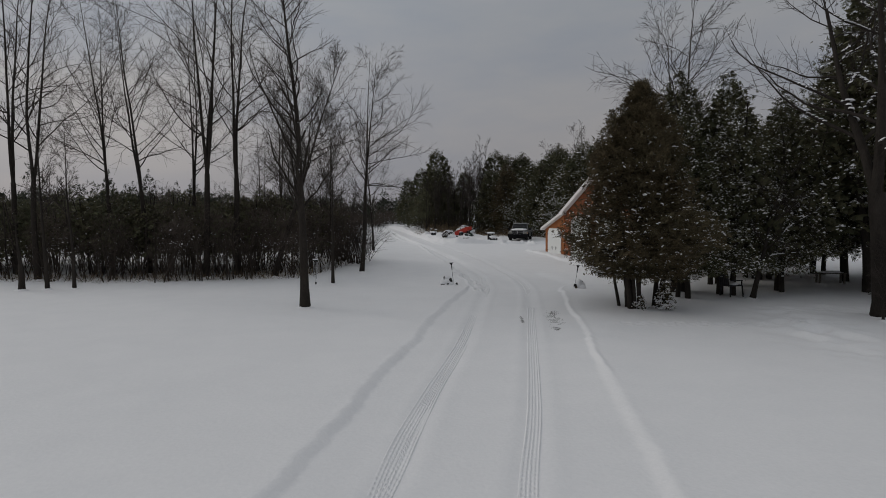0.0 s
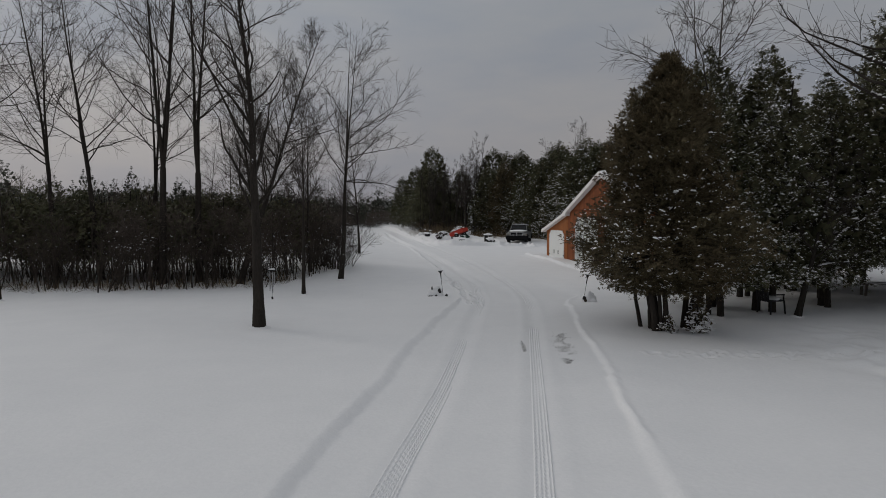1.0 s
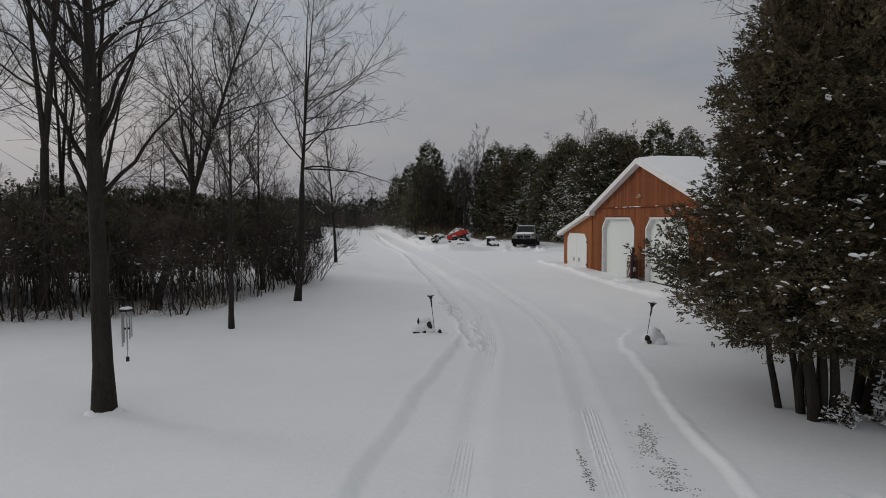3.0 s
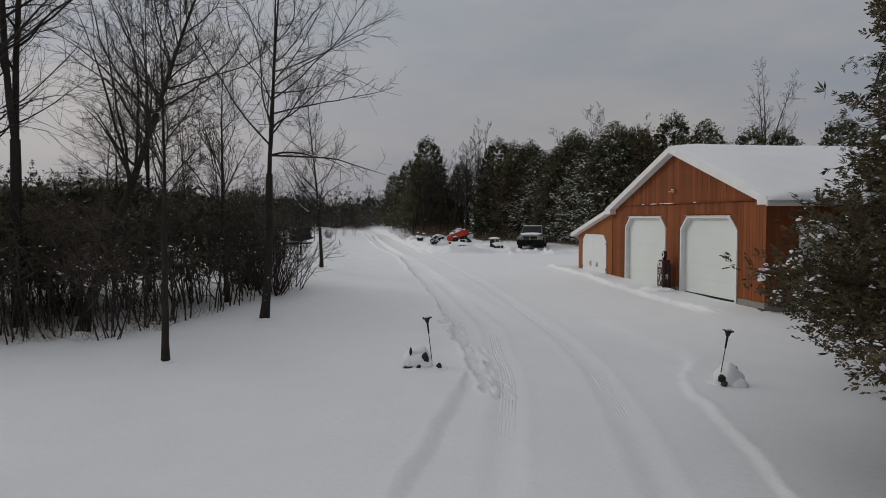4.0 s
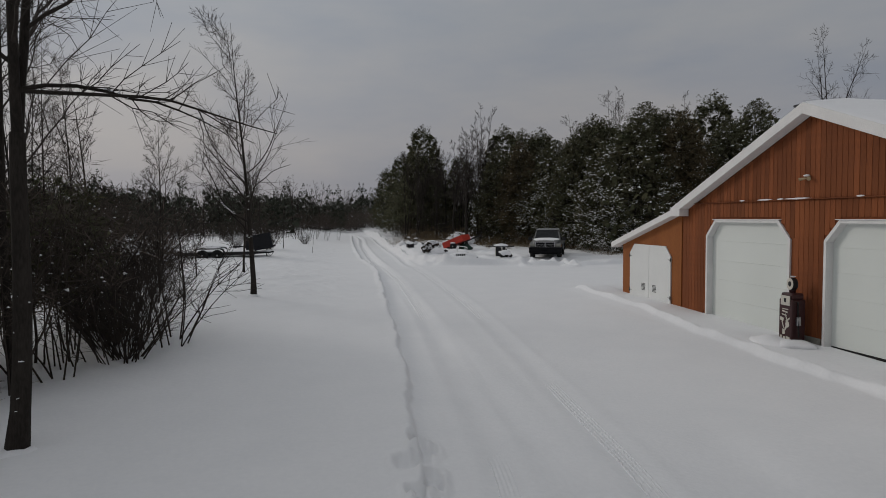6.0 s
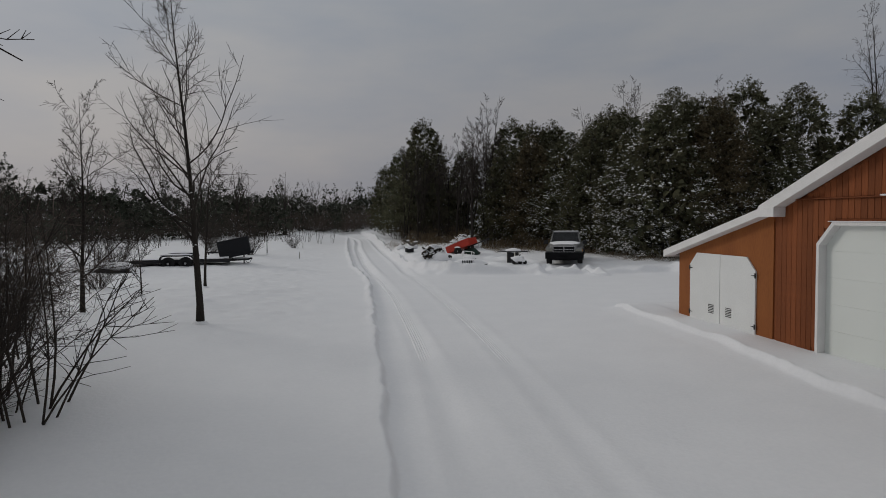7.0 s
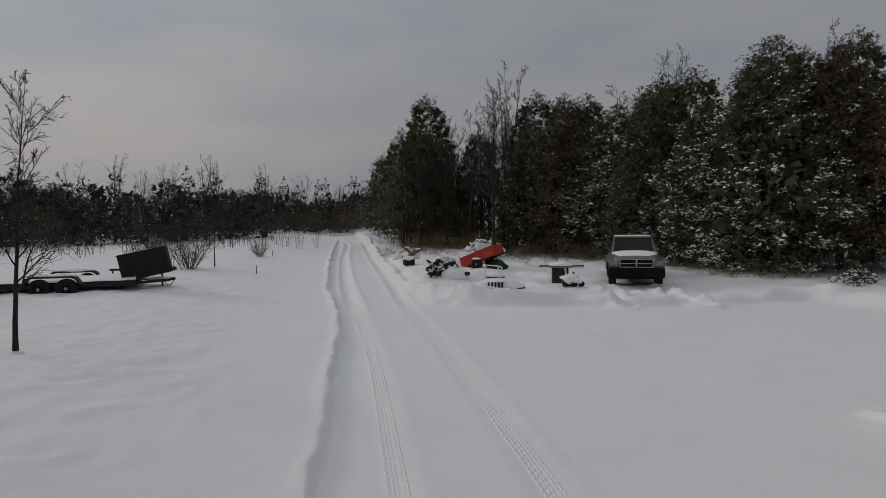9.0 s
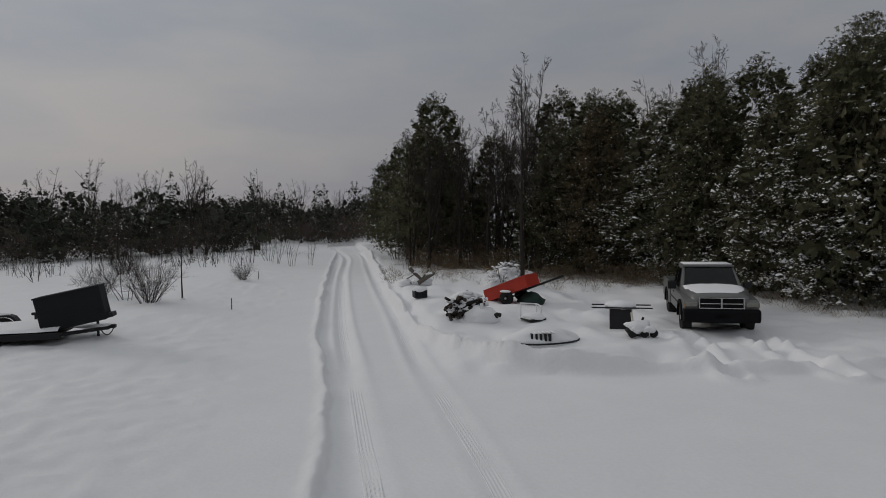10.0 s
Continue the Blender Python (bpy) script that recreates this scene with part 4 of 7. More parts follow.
def snow_slab(y0, z0, y1, z1, thick, seed, x0=-OVER - 0.01, x1=DEEP + 0.32):
    """Lying snow on a slope: a rounded quilt, a little uneven."""
    xs = np.concatenate([[x0 - 0.02, x0, x0 + 0.03, x0 + 0.1], np.arange(x0 + 0.25, x1, 0.3), [x1]])
    n = 26
    us = np.concatenate([[-0.012, -0.008, 0.0, 0.012], np.linspace(0.03, 1.0, n)])
    U, XS = np.meshgrid(us, xs)
    yy, zz = y0 + (y1 - y0) * U, z0 + (z1 - z0) * U
    edge = np.clip((XS - (x0 - 0.02)) / 0.14, 0, 1) ** 0.5 * np.clip((U + 0.012) / 0.03, 0, 1) ** 0.5
    edge = edge * (0.45 + 0.55 * np.clip((XS - x0) / 1.2, 0, 1))
    h = thick * edge * (0.8 + 0.4 * vnoise(XS / 1.5 + seed, yy / 1.1, seed)) + 0.02 * (vnoise(XS / 0.3, yy / 0.3, seed + 1) - 0.5) * edge
    v = np.stack([XS, yy, zz + h], -1).reshape(-1, 3)
    q = np.arange(v.shape[0]).reshape(U.shape)
    f = np.stack([q[:-1, :-1], q[:-1, 1:], q[1:, 1:], q[1:, :-1]], -1).reshape(-1, 4)
    me = mesh_of("roof_snow", v, f, M_SNOWCAP)
    return hang("roof_snow", me, garage, "thick white snow lying on the roof")


snow_slab(-0.42, EAVE - 0.42 * K_E + 0.15, RIDGE + 0.02, TOP + 0.15, 0.20, 3)
snow_slab(BREAK + 0.14, Z_MAIN - 0.14 * K_W + 0.15, RIDGE - 0.02, TOP + 0.15, 0.05, 5)
snow_slab(W_END + 0.34, LOW_EAVE - 0.34 * K_L + 0.115, BREAK + 0.05, Z_LEAN + 0.1, 0.10, 7)
bm = bmesh.new()
box(bm, (-OVER - 0.01, RIDGE - 0.05, TOP + 0.15), (-0.05, RIDGE + 0.3, TOP + 0.20), 0.008)
part("ridge_cap", bm, M_ROOF, garage, "bare dark ridge end")

# overhead doors: frame, recessed reveal, four panels
for lo, hi in DOORS:
    bm = bmesh.new()
    o1, o2 = door_outline(lo, hi, D_TOP, D_CUT, -0.05, 0.015), door_outline(lo + 0.055, hi - 0.055, D_TOP - 0.055, D_CUT - 0.02, -0.05)
    def casing(bm, o1, o2, x0, x1):
        rings = [[bm.verts.new((x, *p)) for p in o] for o, x in ((o1, x1), (o1, x0), (o2, x0), (o2, x1))]
        for r1, r2 in zip(rings, rings[1:]):
            for i in range(1, 6):
                j = (i + 1) % 6
                bm.faces.new((r1[i], r1[j], r2[j], r2[i]))
    casing(bm, o1, o2, -0.02, 0.20)
    part("door_casing", tidy(bm), M_TRIM, garage, "white door casing with cut upper corners")
    overhead = thing("overhead_door", "closed white panelled overhead garage door, upper corners cut off", "garage door")
    overhead.parent = garage
    for k in range(5):
        z0, z1 = 0.02 + k * 0.54, 0.02 + (k + 1) * 0.54 - 0.0015
        bm = bmesh.new()
        box(bm, (0.165, lo + 0.05, z0), (0.205, hi - 0.05, z1), 0.0012)
        part("panel", bm, M_DOORWHITE, overhead)
    overhead["category"] = ""
    bm = bmesh.new()
    box(bm, (0.15, lo + 0.06, -0.08), (0.20, hi - 0.06, 0.02), 0.01)
    part("rubber_seal", bm, M_RUBBER, overhead, "black rubber seal")
    bm = bmesh.new()
    box(bm, (-0.05, lo + 0.3, D_TOP + 0.016), (0.02, hi - 0.3, D_TOP + 0.034), 0.004)
    part("drip_cap", bm, M_TRIM, garage)
    bm = bmesh.new()
    box(bm, (0.02, lo, -0.4), (0.4, hi, -0.075))
    part("door_sill", bm, M_CONCRETE, garage)

# lean-to double doors with hinges and louvres
LD_LO, LD_HI, LD_TOP = 10.72, 13.42, 1.925
for side in (0, 1):
    mid = (LD_LO + LD_HI) / 2
    lo, hi = (LD_LO, mid - 0.008) if side == 0 else (mid + 0.008, LD_HI)
    cut = 0.32
    bm = bmesh.new()
    if side == 0:
        o = [(lo, -0.05), (hi, -0.05), (hi, LD_TOP), (lo + cut, LD_TOP), (lo, LD_TOP - cut)]
    else:
        o = [(lo, -0.05), (hi, -0.05), (hi, LD_TOP - cut), (hi - cut, LD_TOP), (lo, LD_TOP)]
    prism(bm, o, -0.045, -0.002, "x")
    leaf = part("lean_to_door", tidy(bm, 0.005), M_WHITE, garage, "white plywood door leaf with a cut corner and a louvre")
    c = mid - 0.36 if side == 0 else mid + 0.37
    for k in range(6):
        bm = bmesh.new()
        box(bm, (-0.058, c - 0.12, 0.37 + k * 0.042), (-0.046, c + 0.11, 0.387 + k * 0.042), 0.003)
        part("louvre_slat", bm, M_BLACK, leaf)
    for z in (0.29, 1.50):
        bm = bmesh.new()
        s = 1 if side == 0 else -1
        y0 = lo if side == 0 else hi
        prism(bm, [(y0 - 0.03 * s, z - 0.06), (y0 + 0.02 * s, z - 0.06), (y0 + 0.02 * s, z - 0.015), (y0 + 0.16 * s, z), (y0 + 0.02 * s, z + 0.015), (y0 + 0.02 * s, z + 0.06), (y0 - 0.03 * s, z + 0.06)], -0.056, -0.046, "x")
        part("strap_hinge", tidy(bm), M_BLACK, leaf, "black strap hinge")

# side door on the south wall
bm = bmesh.new()
for lo, hi in (((1.15, -0.02, -0.1), (1.24, 0.05, 2.1)), ((2.06, -0.02, -0.1), (2.15, 0.05, 2.1)), ((1.15, -0.02, 2.1), (2.15, 0.05, 2.2))):
    box(bm, lo, hi, 0.005)
part("side_door_casing", bm, M_TRIM, garage)
bm = bmesh.new()
box(bm, (1.24, 0.0, -0.05), (2.06, 0.04, 2.1), 0.005)
part("side_door", bm, M_WHITE, garage, "plain white painted door")
bm = bmesh.new()
rod(bm, (1.34, -0.05, 1.0), (1.34, 0.01, 1.0), 0.03)
part("door_knob", bm, M_STEEL, garage)
bm = bmesh.new()
rod(bm, (0.70, -0.05, -0.3), (0.69, -0.04, 1.45), 0.016)
part("conduit", bm, M_WOOD_GREY, garage, "thin grey pipe up the wall")

# floodlight and ledge over the doors
bm = bmesh.new()
box(bm, (-0.02, 5.01, 3.68), (0.02, 5.11, 3.77), 0.01)
lamp_base = part("wall_lamp", bm, M_BRASS, garage, "small twin floodlight with snow on it")
for s in (-1, 1):
    bm = bmesh.new()
    rod(bm, (-0.02, 5.06 + 0.03 * s, 3.72), (-0.13, 5.06 + 0.15 * s, 3.69), 0.016, 0.042, 12)
    part("lamp_head", tidy(bm), M_BRASS, lamp_base)
bm = bmesh.new()
lump(bm, (-0.06, 5.06, 3.775), (0.05, 0.09, 0.025), 4)
part("lying_snow", bm, M_SNOWCAP, lamp_base, smooth=True)
bm = bmesh.new()
box(bm, (-0.055, 0.02, 3.235), (0.03, BREAK - 0.35, 3.262), 0.005)
part("ledge", bm, M_SIDING, garage, "thin horizontal ledge between the board courses")
rng = random.Random(5)
for y, ln in ((6.45, 0.28), (5.9, 0.12), (5.35, 0.42), (3.62, 0.1), (7.3, 0.1)):
    bm = bmesh.new()
    lump(bm, (-0.035, y, 3.266), (0.035, ln, 0.022), int(y * 10))
    part("ledge_snow", bm, M_SNOWCAP, garage, "strip of snow on the ledge", smooth=True)

# vertical boards on the front and the south side
PITCH = 0.148


def board_mesh(length, seed):
    bm = bmesh.new()
    box(bm, (-0.012, 0, 0), (0.012, PITCH - 0.007, length), 0.004)
    me = bpy.data.meshes.new("board")
    bm.to_mesh(me)
    bm.free()
    me.materials.append(M_SIDING)
    return me


shared = {}


def board(y, z0, z1, side=False, x=0.0):
    key = round((z1 - z0) * 50)
    if key not in shared:
        shared[key] = board_mesh(key / 50, key)
    ob = hang("board", shared[key], garage)
    ob.matrix_basis = Matrix.Translation((x, 0.018, z0)) @ pose(0, 0, 0, 0, 0, -90) if side else Matrix.Translation((0.018, y, z0))
    return ob


# ---- trees by the driveway, west side ----
bare_tree("tall dark leafless tree standing alone in the snowy lawn", -17.12, -9.8, 13.5, 0.165, 11, first=0.2, limbs=34, spread=0.9, fine=0.8, snowy=0.03, stuck=16, angle=(30, 52), lean=(-0.01, 0), sub=10, twigs=6)
bare_tree("slim pale leafless tree at the edge of the lawn", -16.14, -3.1, 7.8, 0.08, 12, first=0.42, limbs=20, spread=1.0, fine=1.0, snowy=0.05, sub=9, twigs=6)
bare_tree("leafless twin-stemmed tree at the edge of the lawn", -14.63, 1.44, 11.5, 0.125, 17, first=0.3, limbs=20, leaders=2, fork=0.36, lean=(0.085, 0.0), spread=1.05, fine=0.85, snowy=0.10, stuck=10, angle=(46, 74), sub=10, twigs=6, reach=((4.4, 5, 8, 3.3), (5.2, -25, 12, 3.4), (3.8, 20, 14, 3.0), (5.8, 30, 16, 3.6), (4.9, -60, 10, 3.2), (6.6, 0, 24, 3.4)))
bare_tree("young leafless tree with snow stuck to its foot", -13.14, 14.27, 9.2, 0.095, 14, first=0.2, limbs=22, spread=1.1, fine=0.9, snowy=0.06, stuck=12, angle=(34, 58), sub=9, twigs=5)
bare_tree("slim leafless tree in the brush", -16.08, 4.66, 9.0, 0.085, 15, first=0.35, limbs=18, spread=1.2, fine=1.1, sub=9, twigs=5)
bare_tree("leaning dark leafless tree in the brush", -19.06, 0.67, 12.5, 0.15, 16, first=0.3, limbs=32, lean=(0.30, 0.05), spread=1.05, fine=0.9, snowy=0.02, angle=(36, 68), sub=10, twigs=7)
for tx, ty, th, tr, seed, stems, slope in ((-22.3, 0.9, 20, 0.17, 21, 3, 0.0), (-20.9, 1.7, 19.5, 0.17, 22, 2, 0.02), (-25.4, 2.9, 17, 0.14, 23, 2, -0.08), (-27.0, 2.2, 16, 0.13, 24, 2, -0.05), (-29.9, 0.9, 18, 0.15, 25, 2, -0.03),
                                            (-32.1, 3.9, 18.5, 0.16, 26, 2, 0.0), (-24.2, 7.2, 16, 0.14, 34, 2, 0.04), (-19.2, 7.4, 13, 0.11, 36, 2, 0.05)):
    bare_tree("tall leafless tree rising out of the brush", tx, ty, th, tr, seed, first=0.3, limbs=28, spread=0.72, fine=1.1, leaders=stems, fork=0.26, lean=(slope, 0), angle=(34, 64), sub=8, twigs=5, group="tall trees in the brush")
for tx, ty, th, seed in ((-18.4, 10.0, 8.0, 43), (-20.6, 8.4, 9.5, 44), (-16.8, 9.4, 6.5, 45), (-19.4, 14.2, 8.2, 46), (-17.3, 12.4, 7.2, 47), (-22.5, 13.0, 8.6, 48), (-21.0, 17.5, 8.8, 49)):
    bare_tree("thin leafless tree standing in the brush", tx, ty, th, 0.06, seed, first=0.35, limbs=15, spread=0.85, fine=0.8, angle=(35, 62), sub=7, twigs=5, group="thin trees in the brush")
bare_tree("short broken trunk at the wood's edge", -28.96, -2.89, 3.2, 0.15, 27, first=0.75, limbs=4, spread=0.4, snowy=0.2)
bare_tree("thin leafless tree at the wood's edge", -28.01, -2.80, 8.0, 0.09, 28, first=0.4, limbs=12, spread=0.8)
bare_tree("thin leafless tree at the wood's edge", -26.91, -2.95, 7.5, 0.08, 29, first=0.4, limbs=12, spread=0.8)
bare_tree("young leafless tree in the open snow", -16.54, 16.07, 6.0, 0.07, 30, first=0.15, limbs=18, spread=1.1)
bare_tree("small leafless sapling in the open snow", -15.97, 19.48, 3.0, 0.03, 31, first=0.15, limbs=9, spread=1.0)
bare_tree("slim leafless tree in the open snow", -14.41, 21.70, 5.5, 0.055, 32, first=0.2, limbs=14, spread=0.9)
bare_tree("small leafless sapling in the open snow", -13.93, 39.80, 3.2, 0.035, 33, first=0.4, limbs=7, spread=0.7)

# ---- the brush on the west side ----
rng = np.random.default_rng(40)


def shrub_paths(rng, height, stems, twigs=5, open_=0.5, fine=1.0):
    out = []
    for _ in range(stems):
        a = rng.uniform(0, 6.28)
        r = rng.uniform(0, 0.35)
        w = (math.cos(a) * open_ * rng.uniform(0.2, 1), math.sin(a) * open_ * rng.uniform(0.2, 1), 1)
        h = height * rng.uniform(0.65, 1.1)
        p, rad = limb(rng, (r * math.cos(a), r * math.sin(a), 0), w, h, 0.012 * fine + 0.0028 * height, 0.006 * fine, 6, 0.09, 0.03)
        out.append((p, rad, 4))
        for q in range(twigs):
            u = rng.uniform(0.25, 0.98)
            i = min(int(u * 6), 5)
            bp, br = limb(rng, p[i], turned(rng, p[i + 1] - p[i], 25, 60), h * rng.uniform(0.18, 0.38), 0.008 * fine, 0.004 * fine, 3, 0.14, 0.03)
            out.append((bp, br, 3))
            for _k in range(2):
                j = int(rng.integers(0, 3))
                ep, er = limb(rng, bp[j], turned(rng, bp[j + 1] - bp[j], 25, 60), h * rng.uniform(0.08, 0.2), 0.006 * fine, 0.004 * fine, 1, 0.12, 0.02)
                out.append((ep, er, 3))
    return out


SHRUB_PATHS = [shrub_paths(rng, h, s, t, o, 0.9) for h, s, t, o in ((3.6, 4, 6, 0.26), (2.9, 5, 6, 0.40), (4.2, 4, 6, 0.2), (2.2, 9, 5, 0.6))]
SHRUBS = [tubes(q) for q in SHRUB_PATHS]
DENSE = shrub_paths(rng, 2.0, 52, 9, 0.95, 0.45)
WEEDS = [tubes(shrub_paths(rng, h, s, 2, o, 0.8)) for h, s, o in ((1.0, 3, 0.3), (1.4, 2, 0.2), (0.8, 4, 0.5))]
DARK = [crown(rng, h, lo, r, 80, 9, 0.26, slim=0.11, peak=0.5, top=0.3, snow=0.12, pad=0.04, lumps=0.4, fingers=3, lite=True) for h, lo, r in ((4.1, 1.2, 1.5), (4.5, 1.3, 1.4), (3.7, 1.1, 1.7))]
BOUGHS = [inner_boughs(rng, h, 0.9, 1.9, 0.5, 0.4, 0.7, 1.0, 330, 0.27) for h in (4.3, 3.8)]
HAZE = [crown(rng, h, lo, r, 50, 8, 0.65, peak=0.5, top=0.35, snow=0.2, pad=0.04, lumps=0.5, slim=0.016, droop=0.6, fingers=2, lite=True) for h, lo, r in ((4.0, 1.3, 1.3), (4.4, 1.5, 1.2), (3.5, 1.2, 1.4))]
POLES = [tubes([limb(rng, (rng.uniform(-0.6, 0.6), rng.uniform(-0.6, 0.6), 0), (rng.normal(0, 0.06), rng.normal(0, 0.06), 1), 4.0, rng.uniform(0.03, 0.06), 0.02, 5, 0.05) + (5,) for _ in range(3)]) for _ in range(3)]


def brush_edge(x):
    return np.interp(x, [-61.2, -30.0, -25.8, -21.3, -18.1, -17.0, -15.8, -14.2], [5.8, 0.3, -1.1, -0.5, -0.4, 0.5, 4.2, 6.5])


stems, leaves, pads, poles, haze = [], [], [], [], []
for k in range(130):
    x = -14.3 - 44 * rng.uniform(0, 1) ** 1.15
    y = brush_edge(x) + rng.uniform(0.0, 1.0) ** 1.2 * (8 if x < -22 else 5)
    t, sc = rng.uniform(0, 6.28), rng.uniform(0.75, 1.05)
    if x > -23 and k % 3 == 0:
        continue
    stems.append(placed(SHRUBS[k % 4], x, y, t, sc))
    if x < -15.2:
        v, f, sv, sf, _ = HAZE[k % 3]
        haze.append(placed((v, f), x, y + 0.5, t, sc))
        pads.append(placed((sv, sf), x, y + 0.5, t, sc))
for k in range(34):
    # a denser dark curtain of twigs and young cedars behind the edge
    x = -15.8 - 9 * rng.uniform()
    y = brush_edge(x) + 2.0 + 4.5 * rng.uniform()
    v, f, sv, sf, _ = HAZE[k % 3] if k % 3 else DARK[k % 2]
    (haze if k % 3 else leaves).append(placed((v, f), x, y, k * 2.1, rng.uniform(0.8, 1.0)))
    pads.append(placed((sv, sf), x, y, k * 2.1, 0.9))
for k in range(150):
    # thin upright saplings that fill the edge with fine lines
    x = -14.6 - 24 * rng.uniform(0, 1)
    y = brush_edge(x) + rng.uniform(0.0, 1.0) * 6
    stems.append(placed(WEEDS[k % 3], x, y, rng.uniform(0, 6.28), rng.uniform(1.2, 2.6)))
for k in range(120):
    x = -20.0 - 44 * rng.uniform(0, 1) ** 1.1
    y = brush_edge(x) + (3.0 if x < -25 else 5.5) + rng.uniform(0, 1) * 7
    t, sc = rng.uniform(0, 6.28), rng.uniform(0.85, 1.05)
    v, f, sv, sf, _ = DARK[k % 3]
    leaves.append(placed((v, f), x, y, t, sc))
    pads.append(placed((sv, sf), x, y, t, sc))
    if k % 2:
        poles.append(placed(POLES[k % 3], x, y - 1.6, t, sc))
for x, y, sc in ((-14.68, 8.00, 0.8), (-15.24, 9.33, 0.85), (-14.41, 9.39, 0.75), (-15.93, 7.87, 0.9), (-16.54, 10.26, 0.9)):
    v, f, sv, sf, _ = HAZE[int(y * 10) % 3]
    haze.append(placed((v, f), x, y, x * 3, sc))
    pads.append(placed((sv, sf), x, y, x * 3, sc))
for k in range(60):
    x = -17.5 - 28 * rng.uniform()
    y = brush_edge(x) + 3.0 + 4.5 * rng.uniform()
    leaves.append(placed(BOUGHS[k % 2], x, y, k * 1.9, rng.uniform(0.8, 1.05)))
grove("thicket", "dense dark leafless brush and young cedars with snow beneath", [("stems", stems, M_BRUSH), ("twigs", haze, M_HAZE), ("poles", poles, M_BARK), ("foliage", leaves, M_CEDAR), ("snow_pads", pads, M_SNOWCAP)], "brush")

# ---- bushes in the open field ----
FIELD = [(-14.94, 39.14, 3, 1.0), (-17.54, 41.43, 3, 0.72), (-16.06, 40.19, 1, 0.8), (-20.11, 29.81, 3, 1.1), (-22.88, 48.56, 1, 0.8), (-20.98, 56.33, 1, 0.9), (-9.71, 58.16, 0, 0.6), (-10.82, 56.89, 0, 0.7), (-11.99, 58.21, 2, 0.7),
         (-13.65, 58.08, 0, 0.8), (-12.61, 59.96, 1, 0.8), (-14.10, 7.21, 1, 1.05), (-14.77, 6.28, 3, 1.35), (-15.43, 7.62, 3, 1.3), (-14.27, 7.98, 1, 1.1), (-15.71, 5.92, 0, 1.0), (-16.19, 8.96, 3, 1.3), (-12.64, 47.01, 3, 0.5), (-17.12, 13.07, 3, 0.9), (-26.32, 36.25, 3, 1.0), (-28.01, 28.50, 1, 0.9), (-23.77, 24.36, 3, 0.8), (-19.55, 51.07, 3, 0.8), (-18.20, 22.07, 3, 0.7)]
bush = thing("bush", "leafless many-stemmed bush standing in the snow", "bush", group="bushes in the field")
hang("stem_clump", mesh_of("stem_clump", *tubes([q for q in DENSE if q[2] == 4]), M_BRUSH), bush)
tagged(hang("twig_clump", mesh_of("twig_clump", *tubes([q for q in DENSE if q[2] == 3]), M_TWIG), bush), kind="stuff")
kinds = [bush]
for k in range(3):
    b = thing("bush", "leafless many-stemmed bush standing in the snow", "bush", group="bushes in the field")
    hang("stem_clump", mesh_of("stem_clump", *tubes([q for q in SHRUB_PATHS[k] if q[2] == 4]), M_BRUSH), b)
    tagged(hang("twig_clump", mesh_of("twig_clump", *tubes([q for q in SHRUB_PATHS[k] if q[2] == 3]), M_TWIG), b), kind="stuff")
    kinds.append(b)
used = set()
for x, y, k, sc in FIELD:
    src = kinds[0] if k == 3 else kinds[k + 1]
    if k not in used:
        used.add(k)
        stand(src, x, y, x * 1.7, sc)
    else:
        stand_copy(src, x, y, x * 1.7, sc)
weeds = []
for k in range(330):
    x = -13 - 36 * rng.uniform() ** 0.9
    y = np.interp(x, [-49.7, -31.0, -19.5, -11.5], [42.0, 49.4, 51.1, 55.3]) + 16 * rng.uniform()
    weeds.append(placed(WEEDS[k % 3], x, y, rng.uniform(0, 6.28), rng.uniform(0.5, 1.3)))
grove("weeds", "sparse leafless saplings and weeds in the far field", [("stems", weeds, M_BRUSH)], "weeds")

# ---- cedars beside the driveway, east side ----
big = bronzed_cedar("large bronzed cedar clump on many stems, snow in its boughs", 61, (1.1, 1.5, 2.2, 3.0, 4.1, 5.2, 6.3, 7.0, 7.35), (1.4, 2.15, 2.85, 2.65, 2.0, 1.7, 1.25, 0.75, 0.2), group="cedars by the garage")
stand(big, -6.0, -12.0)
foot = cedar_model("small low snowy evergreen among the stems of a cedar clump", 95, 0.95, 0.05, 0.42, 1, brown=True, tips=70, per=16, size=0.10, snow=1.2, pad=0.035, peak=0.4, top=0.2, lumps=0.4, spires=2, fingers=5, slim=0.12, stem_r=0.02, group="small evergreens by the drive")
stand(foot, -5.35, -12.75)
stand_copy(foot, -6.15, -12.6, 2.0, 0.55)
CEDARS = [cedar_model("dark green cedar with snow-dusted boughs", 62, 8.6, 0.9, 2.6, 2, limbs=8, inner=0.8, tips=420, per=22, size=0.17, lite=True, snow=4.5, pad=0.045, stem_r=0.16, group="cedars by the garage", lumps=0.25, power=0.72, slim=0.09, fingers=4, peak=0.25),
          cedar_model("dark green cedar with snow-dusted boughs", 63, 9.6, 1.2, 2.9, 1, limbs=8, inner=0.8, tips=420, per=22, size=0.17, lite=True, snow=3.4, pad=0.045, stem_r=0.2, group="cedars by the garage", lumps=0.25, power=0.72, slim=0.09, fingers=4, peak=0.25)]
stand(CEDARS[0], -2.53, -8.72, 0.0, 1.02)
stand(CEDARS[1], 3.09, -7.47, 0.0, 0.88)
